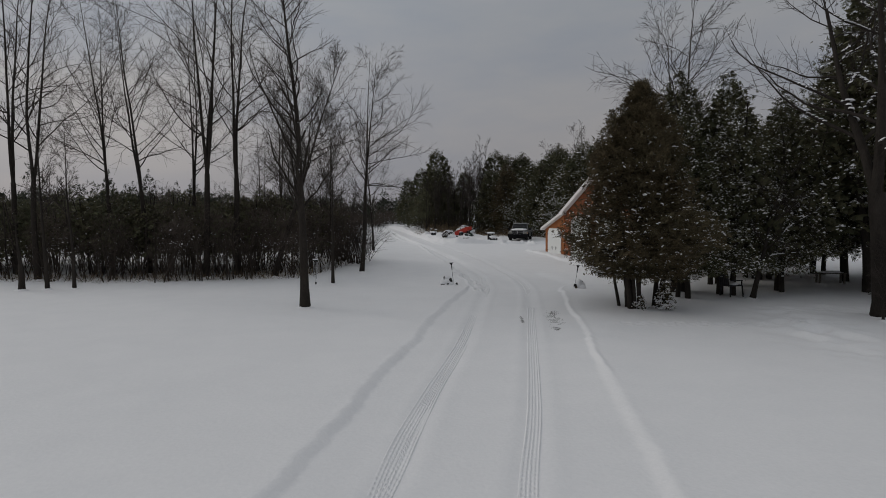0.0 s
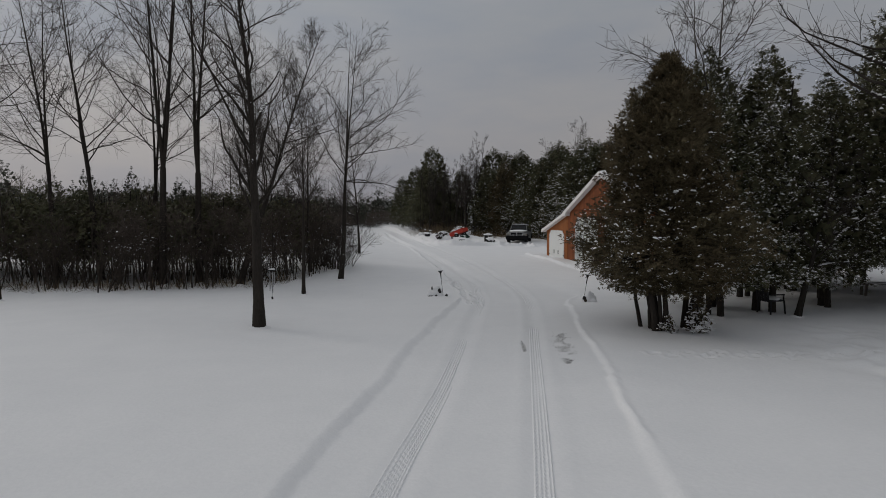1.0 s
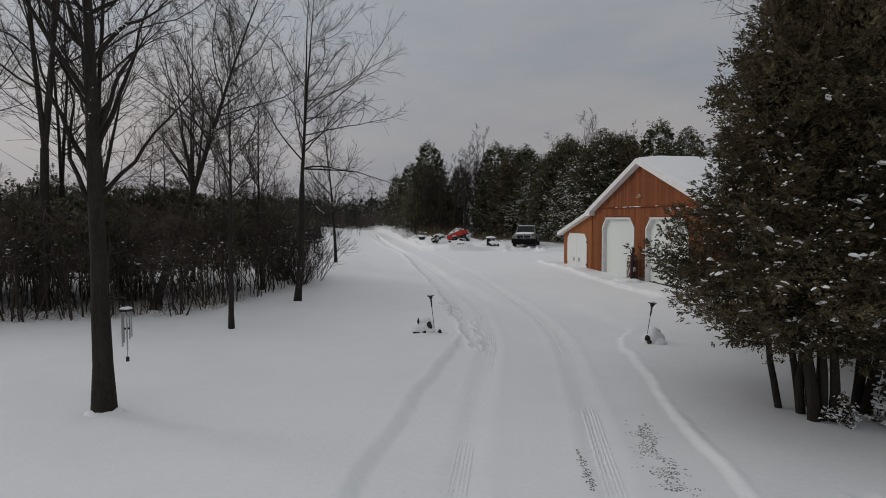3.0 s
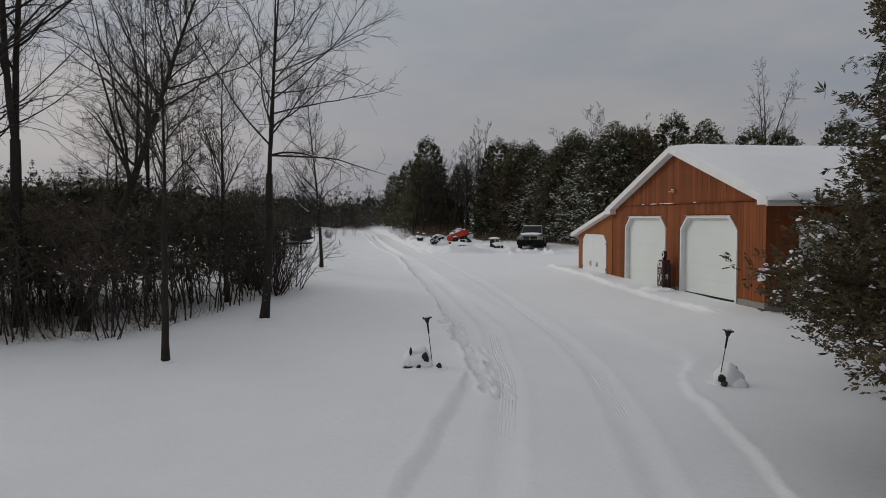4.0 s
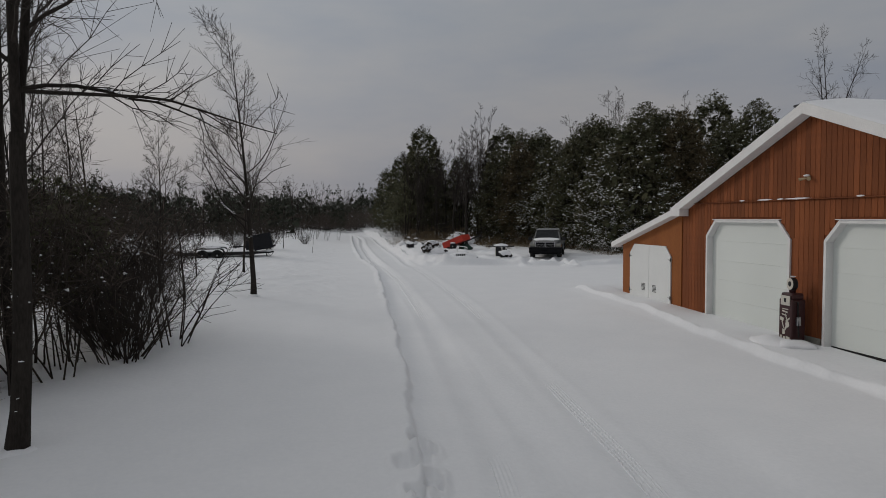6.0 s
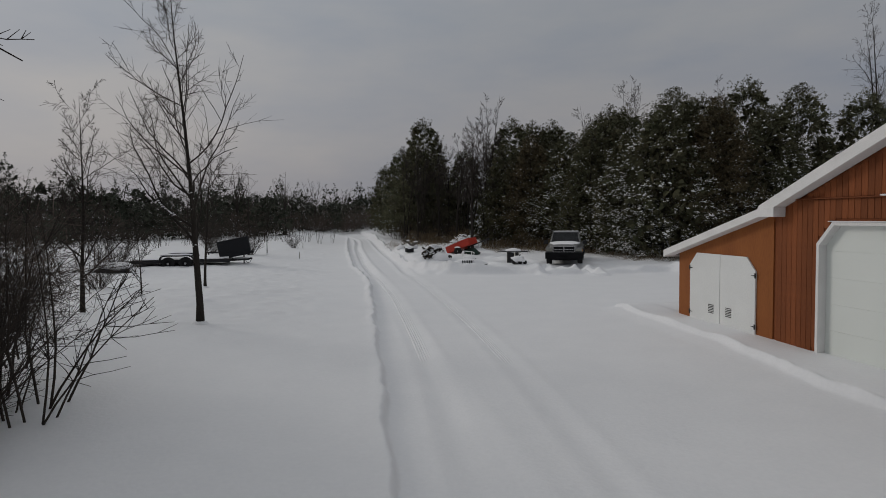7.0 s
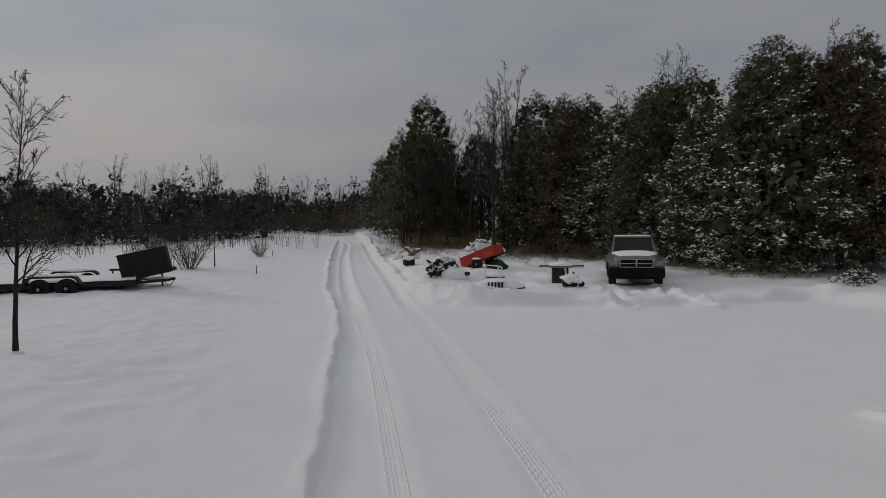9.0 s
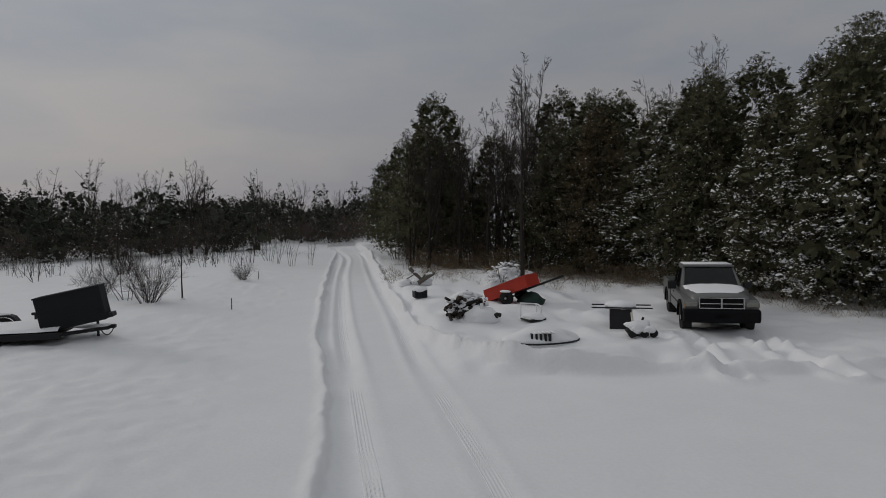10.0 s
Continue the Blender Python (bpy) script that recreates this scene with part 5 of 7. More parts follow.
# those at scale 0.8 are added to shade the garage's south wall
for k, x, y, t, sc in ((0, -1.12, -9.84, 2.0, 1.0), (0, -3.31, -10.37, 5.0, 0.82), (0, 0.62, -6.44, 3.3, 0.92), (0, 1.63, -9.27, 1.1, 0.9), (1, 4.69, -10.38, 2.2, 1.32), (1, 7.06, -6.71, 0.8, 1.2), (0, 3.75, -4.59, 1.7, 0.8), (0, 2.10, -2.77, 4.7, 0.8), (0, 5.86, -3.72, 2.7, 0.8), (1, 5.89, -13.57, 4.0, 1.45), (0, 8.78, -11.07, 4.4, 1.2), (1, 9.80, -5.70, 5.1, 1.1), (0, 11.58, -9.20, 2.9, 1.2), (0, 8.44, -3.57, 1.9, 1.0), (1, 13.32, -5.55, 2.9, 1.1)):
    stand_copy(CEDARS[k], x, y, t, sc)
bare_tree("tall thin two-stemmed leafless tree among the cedars", -2.08, -8.49, 12.5, 0.13, 64, pale=True, first=0.3, limbs=22, leaders=2, fork=0.42, spread=0.95, snowy=0.1, angle=(38, 62))
bare_tree("large leafless tree with snow stuck to its trunk", 0.45, -15.31, 13.0, 0.33, 65, first=0.2, limbs=22, leaders=2, fork=0.3, lean=(-0.04, 0), spread=1.0, snowy=0.35, stuck=26, angle=(38, 70))
bare_tree("small bent leafless tree with snowy limbs", -0.84, -10.95, 5.2, 0.11, 66, first=0.3, limbs=12, lean=(0.14, -0.1), spread=1.2, snowy=0.5, angle=(45, 80))

# ---- the cedar wall behind the yard, east and north ----
WALL = [cedar_model("tall dense cedar of the tree line, dusted with snow", 71, 11.0, 0.25, 3.6, 1, limbs=9, inner=0.9, tips=600, per=20, size=0.185, snow=0.8, clump=2, pad=0.042, peak=0.34, top=0.08, lumps=0.24, spires=4, power=0.62, fingers=4, lite=True, slim=0.085, group="cedars of the tree line"),
        cedar_model("tall dense cedar of the tree line, thick with snow", 72, 9.4, 0.15, 3.5, 1, limbs=9, inner=0.9, tips=600, per=20, size=0.185, snow=1.7, clump=3, pad=0.055, peak=0.34, top=0.08, lumps=0.24, spires=4, power=0.62, fingers=4, lite=True, slim=0.085, group="cedars of the tree line"),
        cedar_model("bronzed dense cedar of the tree line", 73, 10.0, 0.5, 3.2, 1, limbs=9, inner=0.9, brown=True, tips=520, per=20, size=0.185, snow=0.6, pad=0.045, peak=0.34, top=0.08, lumps=0.26, spires=4, power=0.66, fingers=4, lite=True, slim=0.085, group="cedars of the tree line"),
        cedar_model("dense dark cedar deep in the tree line", 74, 10.5, 0.3, 3.5, 1, limbs=9, inner=0.9, tips=420, per=13, size=0.23, snow=0.45, pad=0.055, peak=0.32, top=0.08, lumps=0.24, spires=4, power=0.64, fingers=3, lite=True, slim=0.12, group="cedars of the tree line")]
LINE = [(11.98, 34.77, 0, 0.99), (10.34, 33.21, 1, 1.0), (9.49, 36.03, 1, 0.86), (15.32, 36.68, 3, 1.05), (13.59, 32.59, 2, 1.0), (16.97, 32.27, 1, 1.0), (19.60, 32.94, 0, 1.0), (22.86, 31.46, 3, 1.0),
        (26.66, 32.19, 3, 1.0), (31.21, 30.86, 3, 1.1), (35.61, 32.61, 3, 1.0), (8.49, 39.66, 0, 0.82), (10.91, 39.24, 3, 1.0), (8.34, 43.39, 1, 0.95), (11.07, 43.96, 3, 1.0), (6.07, 45.61, 2, 0.9), (4.43, 47.50, 0, 0.78),
        (7.33, 48.90, 3, 1.02), (11.74, 57.29, 3, 1.08), (9.77, 51.12, 3, 1.05), (13.96, 48.30, 3, 1.15), (-0.65, 58.41, 3, 1.12), (-1.81, 54.36, 3, 0.85), (2.22, 52.74, 3, 0.82), (6.39, 52.83, 3, 1.1), (-2.26, 64.58, 3, 0.9), (1.06, 66.32, 3, 0.95), (-2.92, 74.86, 3, 0.8), (16.36, 41.44, 3, 1.1),
        (19.63, 38.28, 3, 1.2)]
done = set()
for x, y, k, sc in LINE:
    if k not in done:
        done.add(k)
        stand(WALL[k], x, y, x * 2.1, sc)
    else:
        stand_copy(WALL[k], x, y, x * 2.1 + y, sc)
for tx, ty, th, seed in ((2.9, 47.8, 9.2, 101), (1.5, 48.8, 9.0, 102), (3.9, 49.2, 10.2, 103), (0.3, 47.6, 8.0, 104), (-0.8, 49.6, 8.4, 105), (2.2, 50.2, 11.0, 106)):
    bare_tree("dense leafless tree in the tree line", tx, ty, th, 0.10, seed, first=0.2, limbs=22, spread=0.7, leaders=2, fork=0.3, snowy=0.25, fine=1.25, angle=(24, 50), sub=8, twigs=5, group="leafless trees of the tree line")
bare_tree("tall dense leafless tree in the tree line", 3.48, 50.8, 13.3, 0.16, 81, first=0.25, limbs=30, spread=0.55, leaders=3, fork=0.25, angle=(18, 38), fine=1.6)
bare_tree("tall dense leafless tree in the tree line", 2.02, 51.24, 10.8, 0.12, 82, first=0.25, limbs=26, spread=0.5, leaders=3, fork=0.25, angle=(18, 38), fine=1.5)
bare_tree("dense leafless tree in the tree line", 0.41, 51.26, 8.8, 0.11, 83, first=0.2, limbs=24, spread=0.7, leaders=2, fork=0.3, snowy=0.1, fine=1.4)
bare_tree("dense leafless tree in the tree line", -1.66, 52.34, 8.6, 0.10, 84, first=0.2, limbs=24, spread=0.65, leaders=2, fork=0.3, snowy=0.1, fine=1.4)
bare_tree("dense leafless tree in the tree line", -2.84, 53.08, 8.4, 0.10, 85, first=0.2, limbs=22, spread=0.65, fine=1.4)
bare_tree("slim leafless tree behind the red dump cart", -0.48, 38.41, 8.5, 0.10, 86, first=0.35, limbs=20, spread=0.7, fine=1.2)
bare_tree("leafless tree in the tree line with a snowy limb", -2.70, 49.32, 8.2, 0.09, 87, first=0.2, limbs=20, spread=0.7, snowy=0.15, fine=1.2)
bare_tree("tall leafless tree above the cedars", 21.49, 58.70, 16.0, 0.16, 88, first=0.35, limbs=20, spread=0.6, leaders=3, fork=0.4, fine=1.8)
bare_tree("tall leafless tree above the cedars", 17.51, 60.28, 14.5, 0.16, 89, first=0.35, limbs=20, spread=0.6, leaders=3, fork=0.4, fine=1.8)
bare_tree("tall leafless tree above the cedars behind the garage", 25.16, 33.15, 16.3, 0.17, 90, first=0.4, limbs=20, spread=0.55, leaders=3, fork=0.4, fine=1.2, angle=(20, 42))
bare_tree("tall leafless tree above the cedars", 14.65, 33.48, 11.8, 0.09, 91, first=0.5, limbs=12, spread=0.4, fine=1.2)

bare_tree("small twiggy leafless shrub tree at a big trunk's foot", -0.17, -15.89, 2.4, 0.045, 92, first=0.1, limbs=14, spread=1.4, snowy=0.4, angle=(40, 75), fine=1.2)
bare_tree("low bent sapling with a white snowy limb", -1.07, 48.46, 3.4, 0.06, 93, first=0.15, limbs=10, spread=1.5, snowy=0.8, angle=(45, 80), fine=1.2)
low = stand(cedar_model("small low snowy evergreen at the foot of the tree line", 94, 0.75, 0.05, 0.75, 1, tips=90, per=10, size=0.16, snow=1.0, pad=0.04, peak=0.4, top=0.2, lumps=0.4, spires=2, fingers=3, stem_r=0.03), 10.73, 28.57, 0.3)
# undergrowth inside the north tree line
under, trunks, backs = [], [], []
for k in range(80):
    x = -4.2 + 14 * rng.uniform()
    y = 48.6 - 0.3 * (x + 4.2) + 9 * rng.uniform()
    under.append(placed(SHRUBS[int(rng.integers(0, 4))], x, y, rng.uniform(0, 6.28), rng.uniform(0.5, 0.95)))
    if k % 3 == 0:
        trunks.append(placed(POLES[k % 2], x + 0.7, y + 1.5, rng.uniform(0, 6.28), rng.uniform(1.0, 1.5)))
    if k % 5 == 0:
        w, f, _a, _b, _c = DARK[k % 3]
        backs.append(placed((w, f), x, y + 2.5, k, rng.uniform(1.0, 1.5)))
brown = []
for k in range(60):
    x = -3.8 + 13 * rng.uniform()
    v, f, _a, _b, _c = HAZE[k % 3]
    brown.append(placed((v * np.array([1, 1, 0.55]), f), x, np.interp(x, [-3.7, 3.7, 8.7], [49.0, 44.3, 38.4]) + 3.5 * rng.uniform() - 0.5, k * 1.7, rng.uniform(0.55, 0.9), sink=0.7))
grove("undergrowth", "dark leafless undergrowth and thin trunks of the tree line", [("stems", under, M_BRUSH), ("poles", trunks, M_BARK), ("foliage", backs, M_CEDAR), ("twigs", brown, M_GRASS)], "undergrowth")

# far woods round the field
FAR_SHAPES = ((7.6, 2.3, 0.1, 0.04, 1), (8.6, 2.4, 0.1, 0.04, 1), (5.4, 3.8, 0.4, 0.2, 4), (6.2, 3.0, 0.3, 0.12, 3))
FARS = [crown(rng, h, 0.3, r, 130, 7, 0.27, peak=pk, top=tp, snow=0.4, pad=0.05, lumps=0.22, spires=sp, fingers=2, slim=0.2, lite=True, power=0.95) for h, r, pk, tp, sp in FAR_SHAPES]
FAR_CORES = [inner_boughs(rng, h, 0.0, r, pk, tp, 0.85, 0.75, 70, 0.28 * r) for h, r, pk, tp, sp in FAR_SHAPES]
FARC = [crown(rng, h, 0.3, r, 100, 6, 0.32, peak=0.45, top=0.2, snow=0.1, pad=0.1, lumps=0.25, spires=sp, fingers=1, slim=0.25, lite=True, power=0.7) for h, r, sp in ((7.0, 3.6, 4), (6.0, 4.2, 5))]
FARC_CORES = [inner_boughs(rng, h, 0.0, r, 0.45, 0.3, 0.7, 0.85, 70, 0.3 * r) for h, r in ((7.0, 3.6), (6.0, 4.2))]
FARH = [crown(rng, h, 0.5, 1.6, 40, 6, 0.6, peak=0.5, top=0.3, snow=0.4, pad=0.05, lumps=0.5, spires=3, slim=0.05, droop=0.5, fingers=1, lite=True) for h in (2.4, 3.2, 4.0)]
FARB = [tubes(sum(bare_tree_paths(rng, h, 0.12, first=0.25, limbs=12, spread=0.7, leaders=2, fork=0.3, sub=4, twigs=2, fine=1.8), [])) for h in (7.0, 9.0)]
leaves, pads, bare, scrub = [], [], [], []


def wood_edge(x):
    return np.interp(x, [-110.6, -59.4, -44.0, -28.5, -18.0, -11.4], [49.4, 56.0, 58.4, 64.4, 70.5, 85.6])


for k in range(400):
    depth = 0.0
    if k < 250:
        x = -14 - 95 * rng.uniform()
        depth = 22 * rng.uniform() ** 1.3
        y = wood_edge(x) + depth
    elif k < 340:
        depth = 24 * rng.uniform()
        x, y = -25.5 + 34 * rng.uniform(), 92 + depth
    else:
        depth = 20.0
        x, y = -1.5 + 60 * rng.uniform(), 61 + 40 * rng.uniform()
    t, sc = rng.uniform(0, 6.28), rng.uniform(0.62, 0.98)
    if -16 < x < -3 and y < 92:
        continue
    if k % 4 == 3:
        bare.append(placed(FARB[k % 2], x + 1, y - 2, t, rng.uniform(0.6, 1.05)))
        continue
    v, f, sv, sf, _ = FARS[k // 4 % 4] if depth < 9 or k % 3 == 0 else FARC[k // 4 % 2]
    leaves.append(placed((v, f), x, y, t, sc))
    leaves.append(placed(FAR_CORES[k // 4 % 4] if depth < 9 or k % 3 == 0 else FARC_CORES[k // 4 % 2], x, y, t, sc))
    pads.append(placed((sv, sf), x, y, t, sc))
for k in range(300):
    # low scrub along the foot of the woods
    if k < 200:
        x = -14 - 80 * rng.uniform() ** 1.2
        y = wood_edge(x) - 4 + 9 * rng.uniform()
    else:
        x, y = -24 + 22 * rng.uniform(), 86 + 10 * rng.uniform()
    if -15 < x < -4.5 and y < 86:
        continue
    v, f, sv, sf, _ = FARH[k % 3]
    scrub.append(placed((v, f), x, y, k * 1.3, rng.uniform(0.6, 1.15)))
    pads.append(placed((sv, sf), x, y, k * 1.3, 0.8))
for x, y, sc in ((-34.23, 74.39, 1.0), (-37.36, 72.62, 1.1), (-40.33, 75.13, 1.0), (-43.52, 71.23, 1.1), (-30.96, 80.42, 0.9), (-45.71, 67.20, 1.0), (-48.68, 69.71, 1.2), (-34.89, 98.80, 0.9), (-27.61, 88.59, 0.8), (-24.41, 92.49, 0.85), (-40.31, 48.91, 0.8), (-43.32, 52.10, 0.9), (-47.58, 43.88, 0.9), (-51.39, 50.74, 1.0), (-45.82, 37.26, 0.85), (-35.19, 45.34, 0.55), (-30.88, 50.43, 0.5), (-36.86, 38.97, 0.7), (-32.97, 55.92, 0.6)):
    v, f, sv, sf, _ = FARS[int(x) % 4]
    leaves.append(placed(FAR_CORES[int(x) % 4], x, y, x, sc))
    leaves.append(placed((v, f), x, y, x, sc))
    pads.append(placed((sv, sf), x, y, x, sc))
grove("far_woods", "distant dark evergreen woods with bare trees, lightly snowed", [("foliage", leaves, M_SPRUCE), ("scrub", scrub, M_HAZE), ("snow_pads", pads[::2], M_SNOWCAP), ("bare_trees", bare, M_TWIG)], "woods")

# dry grass along the wood's edges
gp, gd = [], []
for k in range(3600):
    if k < 2100:
        x = -5.6 + 13.0 * rng.uniform()
        y = 40.2 - 0.25 * (x + 5.7) + 9 * rng.uniform() ** 0.6
        if vnoise(np.array([x / 0.9]), np.array([y / 0.9]), 31)[0] < 0.42:
            continue
    elif k < 2600:
        x = 7.4 + 3.2 * rng.uniform()
        y = 30.6 + 8 * rng.uniform()
    else:
        x = -16 - 20 * rng.uniform()
        y = brush_edge(x) - 0.3 + 2.0 * rng.uniform()
    gp.append((x, y, 0))
    gd.append((rng.normal(0, 0.45), rng.normal(0, 0.45), 1))
gp, gd = np.array(gp), np.array(gd)
gp[:, 2] = ground_height(gp[:, 0], gp[:, 1]) - 0.02
v, f = sprays(gp, gd, rng.uniform(0.15, 0.62, len(gp)), rng, 3, 0.014)
tagged(hang("dry_grass", mesh_of("dry_grass", v, f, M_GRASS, smooth=False)), "dry tan grass poking through the snow", "grass", kind="stuff")


# ---- parked pickup truck ----
def wheel(parent, x, y, r=0.41, w=0.27, z=0.40):
    out = 1 if y > 0 else -1
    bm = bmesh.new()
    made = bmesh.ops.create_cone(bm, cap_ends=False, segments=28, radius1=r, radius2=r, depth=w)["verts"]
    inner = bmesh.ops.create_cone(bm, cap_ends=False, segments=28, radius1=r * 0.6, radius2=r * 0.6, depth=w)["verts"]
    bmesh.ops.bridge_loops(bm, edges=[e for e in bm.edges if e.is_boundary and e.verts[0].co.z > 0])
    bmesh.ops.bridge_loops(bm, edges=[e for e in bm.edges if e.is_boundary and e.verts[0].co.z < 0])
    bmesh.ops.recalc_face_normals(bm, faces=bm.faces)
    bmesh.ops.bevel(bm, geom=[e for e in bm.edges if e.calc_face_angle(0) > 0.8], offset=0.03, segments=2, affect="EDGES", profile=0.5)
    bmesh.ops.transform(bm, matrix=Matrix.Translation((x, y, z)) @ Matrix.Rotation(radians(90), 4, "X"), verts=bm.verts)
    tyre = part("wheel", bm, M_RUBBER, parent, "black treaded tyre", smooth=True)
    bm = bmesh.new()
    rod(bm, (x, y + out * (w / 2 - 0.09), z), (x, y + out * (w / 2 - 0.03), z), r * 0.60, r * 0.52, 24)
    rod(bm, (x, y + out * (w / 2 - 0.03), z), (x, y + out * (w / 2 + 0.01), z), r * 0.2, r * 0.16, 16)
    for k in range(8):
        a = k * math.pi / 4
        c = Vector((x + math.cos(a) * r * 0.36, y + out * (w / 2 - 0.025), z + math.sin(a) * r * 0.36))
        box(bm, (-r * 0.17, -0.012, -r * 0.05), (r * 0.17, 0.012, r * 0.05), 0.004, Matrix.Translation(c) @ Matrix.Rotation(-a, 4, "Y"))
    part("rim", bm, M_STEEL, tyre, "grey steel rim")
    return tyre


def pickup(m):
    t = thing("pickup_truck", "older silver pickup truck with a snowy bonnet parked in snow", "truck", m)
    def arch(cx, r=0.47, n=9):
        return [(cx - r * math.cos(math.pi * k / n), 0.42 + r * math.sin(math.pi * k / n)) for k in range(n + 1)]
    bm = bmesh.new()
    prism(bm, [(0.80, 0.56), (0.86, 0.95), (0.80, 1.03), (0.2, 1.08), (-0.80, 1.12), (-2.52, 1.14), (-2.55, 0.50), (-0.6, 0.50)] + arch(0.0), -0.98, 0.98)
    part("body", tidy(bm, 0.035, 2), M_SILVER, t, "silver painted cab and wings", smooth=False)
    def sheet(bm, z_up, inset, thick):
        """The bonnet: broad at the screen, narrower and lower at the nose, its middle raised."""
        rows = []
        for i in range(15):
            u = i / 14
            x = 0.84 - inset - (1.64 - 2 * inset) * u
            half = (0.70 + 0.20 * min(1, u * 1.6) ** 0.6) - inset
            rows.append([bm.verts.new((x, y * half, 1.00 + 0.12 * min(1, u / 0.10) ** 0.5 + 0.13 * u + 0.07 * (1 - abs(y) ** 3) + z_up + thick * 0.4 * noise.noise(Vector((x * 3, y * 3, 1))))) for y in np.linspace(-1, 1, 13)])
        for r1, r2 in zip(rows, rows[1:]):
            for i in range(12):
                bm.faces.new((r1[i], r1[i + 1], r2[i + 1], r2[i]))
        skirt = bmesh.ops.extrude_edge_only(bm, edges=[e for e in bm.edges if e.is_boundary])["geom"]
        for vtx in skirt:
            if isinstance(vtx, bmesh.types.BMVert):
                vtx.co.z -= 0.12 if thick < 0.01 else thick
    bm = bmesh.new()
    sheet(bm, 0.0, 0.0, 0.0)
    part("bonnet", tidy(bm), M_SILVER, t, smooth=True)
    bm = bmesh.new()
    sheet(bm, 0.012, 0.07, 0.016)
    part("bonnet_snow", tidy(bm), M_SNOWCAP, t, "thin sheet of snow on the bonnet", smooth=True)
    for s in (-1, 1):
        for cx in (0.0, -3.53):
            bm = bmesh.new()
            ring = [(cx - r2 * math.cos(math.pi * k / 14), 0.40 + r2 * math.sin(math.pi * k / 14)) for r2, ks in ((0.54, range(15)), (0.45, range(14, -1, -1))) for k in ks]
            prism(bm, ring, s * 0.99 - 0.035, s * 0.99 + 0.04)
            part("wheel_arch", tidy(bm), M_BUMPER, t, "black wheel arch trim")
    # cab glass house
    def house(bm, z0, z1, a, b, grow=0.0):
        lo = [bm.verts.new(p) for p in ((a[0], -a[2], z0), (a[0], a[2], z0), (a[1], a[2], z0), (a[1], -a[2], z0))]
        hi = [bm.verts.new(p) for p in ((b[0], -b[2], z1), (b[0], b[2], z1), (b[1], b[2], z1), (b[1], -b[2], z1))]
        bm.faces.new(lo[::-1])
        bm.faces.new(hi)
        for i in range(4):
            j = (i + 1) % 4
            bm.faces.new((lo[i], lo[j], hi[j], hi[i]))
    bm = bmesh.new()
    house(bm, 1.13, 1.80, (-0.72, -2.50, 0.90), (-1.38, -2.34, 0.74))
    part("cab_frame", tidy(bm, 0.03, 2), M_SILVER, t)
    bm = bmesh.new()
    box(bm, (-2.40, -0.75, 1.78), (-1.30, 0.75, 1.855), 0.035, None, 2)
    part("roof", bm, M_SILVER, t)
    bm = bmesh.new()
    box(bm, (-2.36, -0.70, 1.853), (-1.40, 0.70, 1.885), 0.014)
    part("roof_snow", bm, M_SNOWCAP, t, smooth=True)
    bm = bmesh.new()
    def pane(bm, pts, off):
        vs = [bm.verts.new(p) for p in pts]
        f = bm.faces.new(vs)
        bmesh.ops.solidify(bm, geom=[f], thickness=off)
    pane(bm, [(-0.765, -0.78, 1.19), (-0.765, 0.78, 1.19), (-1.345, 0.68, 1.765), (-1.345, -0.68, 1.765)], 0.012)
    bmesh.ops.translate(bm, vec=(0.022, 0, 0.018), verts=bm.verts)
    part("windscreen", tidy(bm), M_GLASS_DARK, t, "dark windscreen")
    for s in (-1, 1):
        bm = bmesh.new()
        pane(bm, [(-1.0, s * 0.905, 1.18), (-1.80, s * 0.905, 1.18), (-1.80, s * 0.775, 1.74), (-1.42, s * 0.775, 1.74)], 0.01)
        part("side_window", tidy(bm), M_GLASS_DARK, t)
        bm = bmesh.new()
        pane(bm, [(-1.88, s * 0.905, 1.18), (-2.42, s * 0.905, 1.18), (-2.30, s * 0.775, 1.74), (-1.88, s * 0.775, 1.74)], 0.01)
        part("side_window", tidy(bm), M_GLASS_DARK, t)
        bm = bmesh.new()
        box(bm, (-1.12, s * 0.98 - 0.02, 1.16), (-0.98, s * 1.20, 1.36), 0.02)
        part("mirror", bm, M_BLACK, t, "black door mirror")
        bm = bmesh.new()
        box(bm, (0.78, s * 0.79 - 0.16, 0.83), (0.885, s * 0.79 + 0.16, 0.975), 0.02)
        part("headlight", bm, M_LENS, t, "square clear headlight")
        bm = bmesh.new()
        box(bm, (0.70, s * 0.95 - 0.03, 0.82), (0.84, s * 0.95 + 0.045, 0.97), 0.015)
        part("side_marker", bm, M_AMBER, t)
        bm = bmesh.new()
        box(bm, (-2.5, s * 0.985 - 0.012, 0.76), (0.5 if s > 9 else -0.55, s * 0.985 + 0.012, 0.80), 0.006)
        part("side_moulding", bm, M_BLACK, t)
        bm = bmesh.new()
        box(bm, (-1.72, s * 0.99 - 0.012, 0.98), (-1.56, s * 0.99 + 0.012, 1.02), 0.006)
        part("door_handle", bm, M_BLACK, t)
        bm = bmesh.new()
        rod(bm, (-0.74, s * 0.12, 1.225), (-0.86, s * 0.62, 1.30), 0.012)
        part("wiper", bm, M_BLACK, t)
    # grille
    bm = bmesh.new()
    box(bm, (0.80, -0.56, 0.79), (0.875, 0.56, 1.10), 0.02)
    part("grille", bm, M_BUMPER, t, "black grille recess")
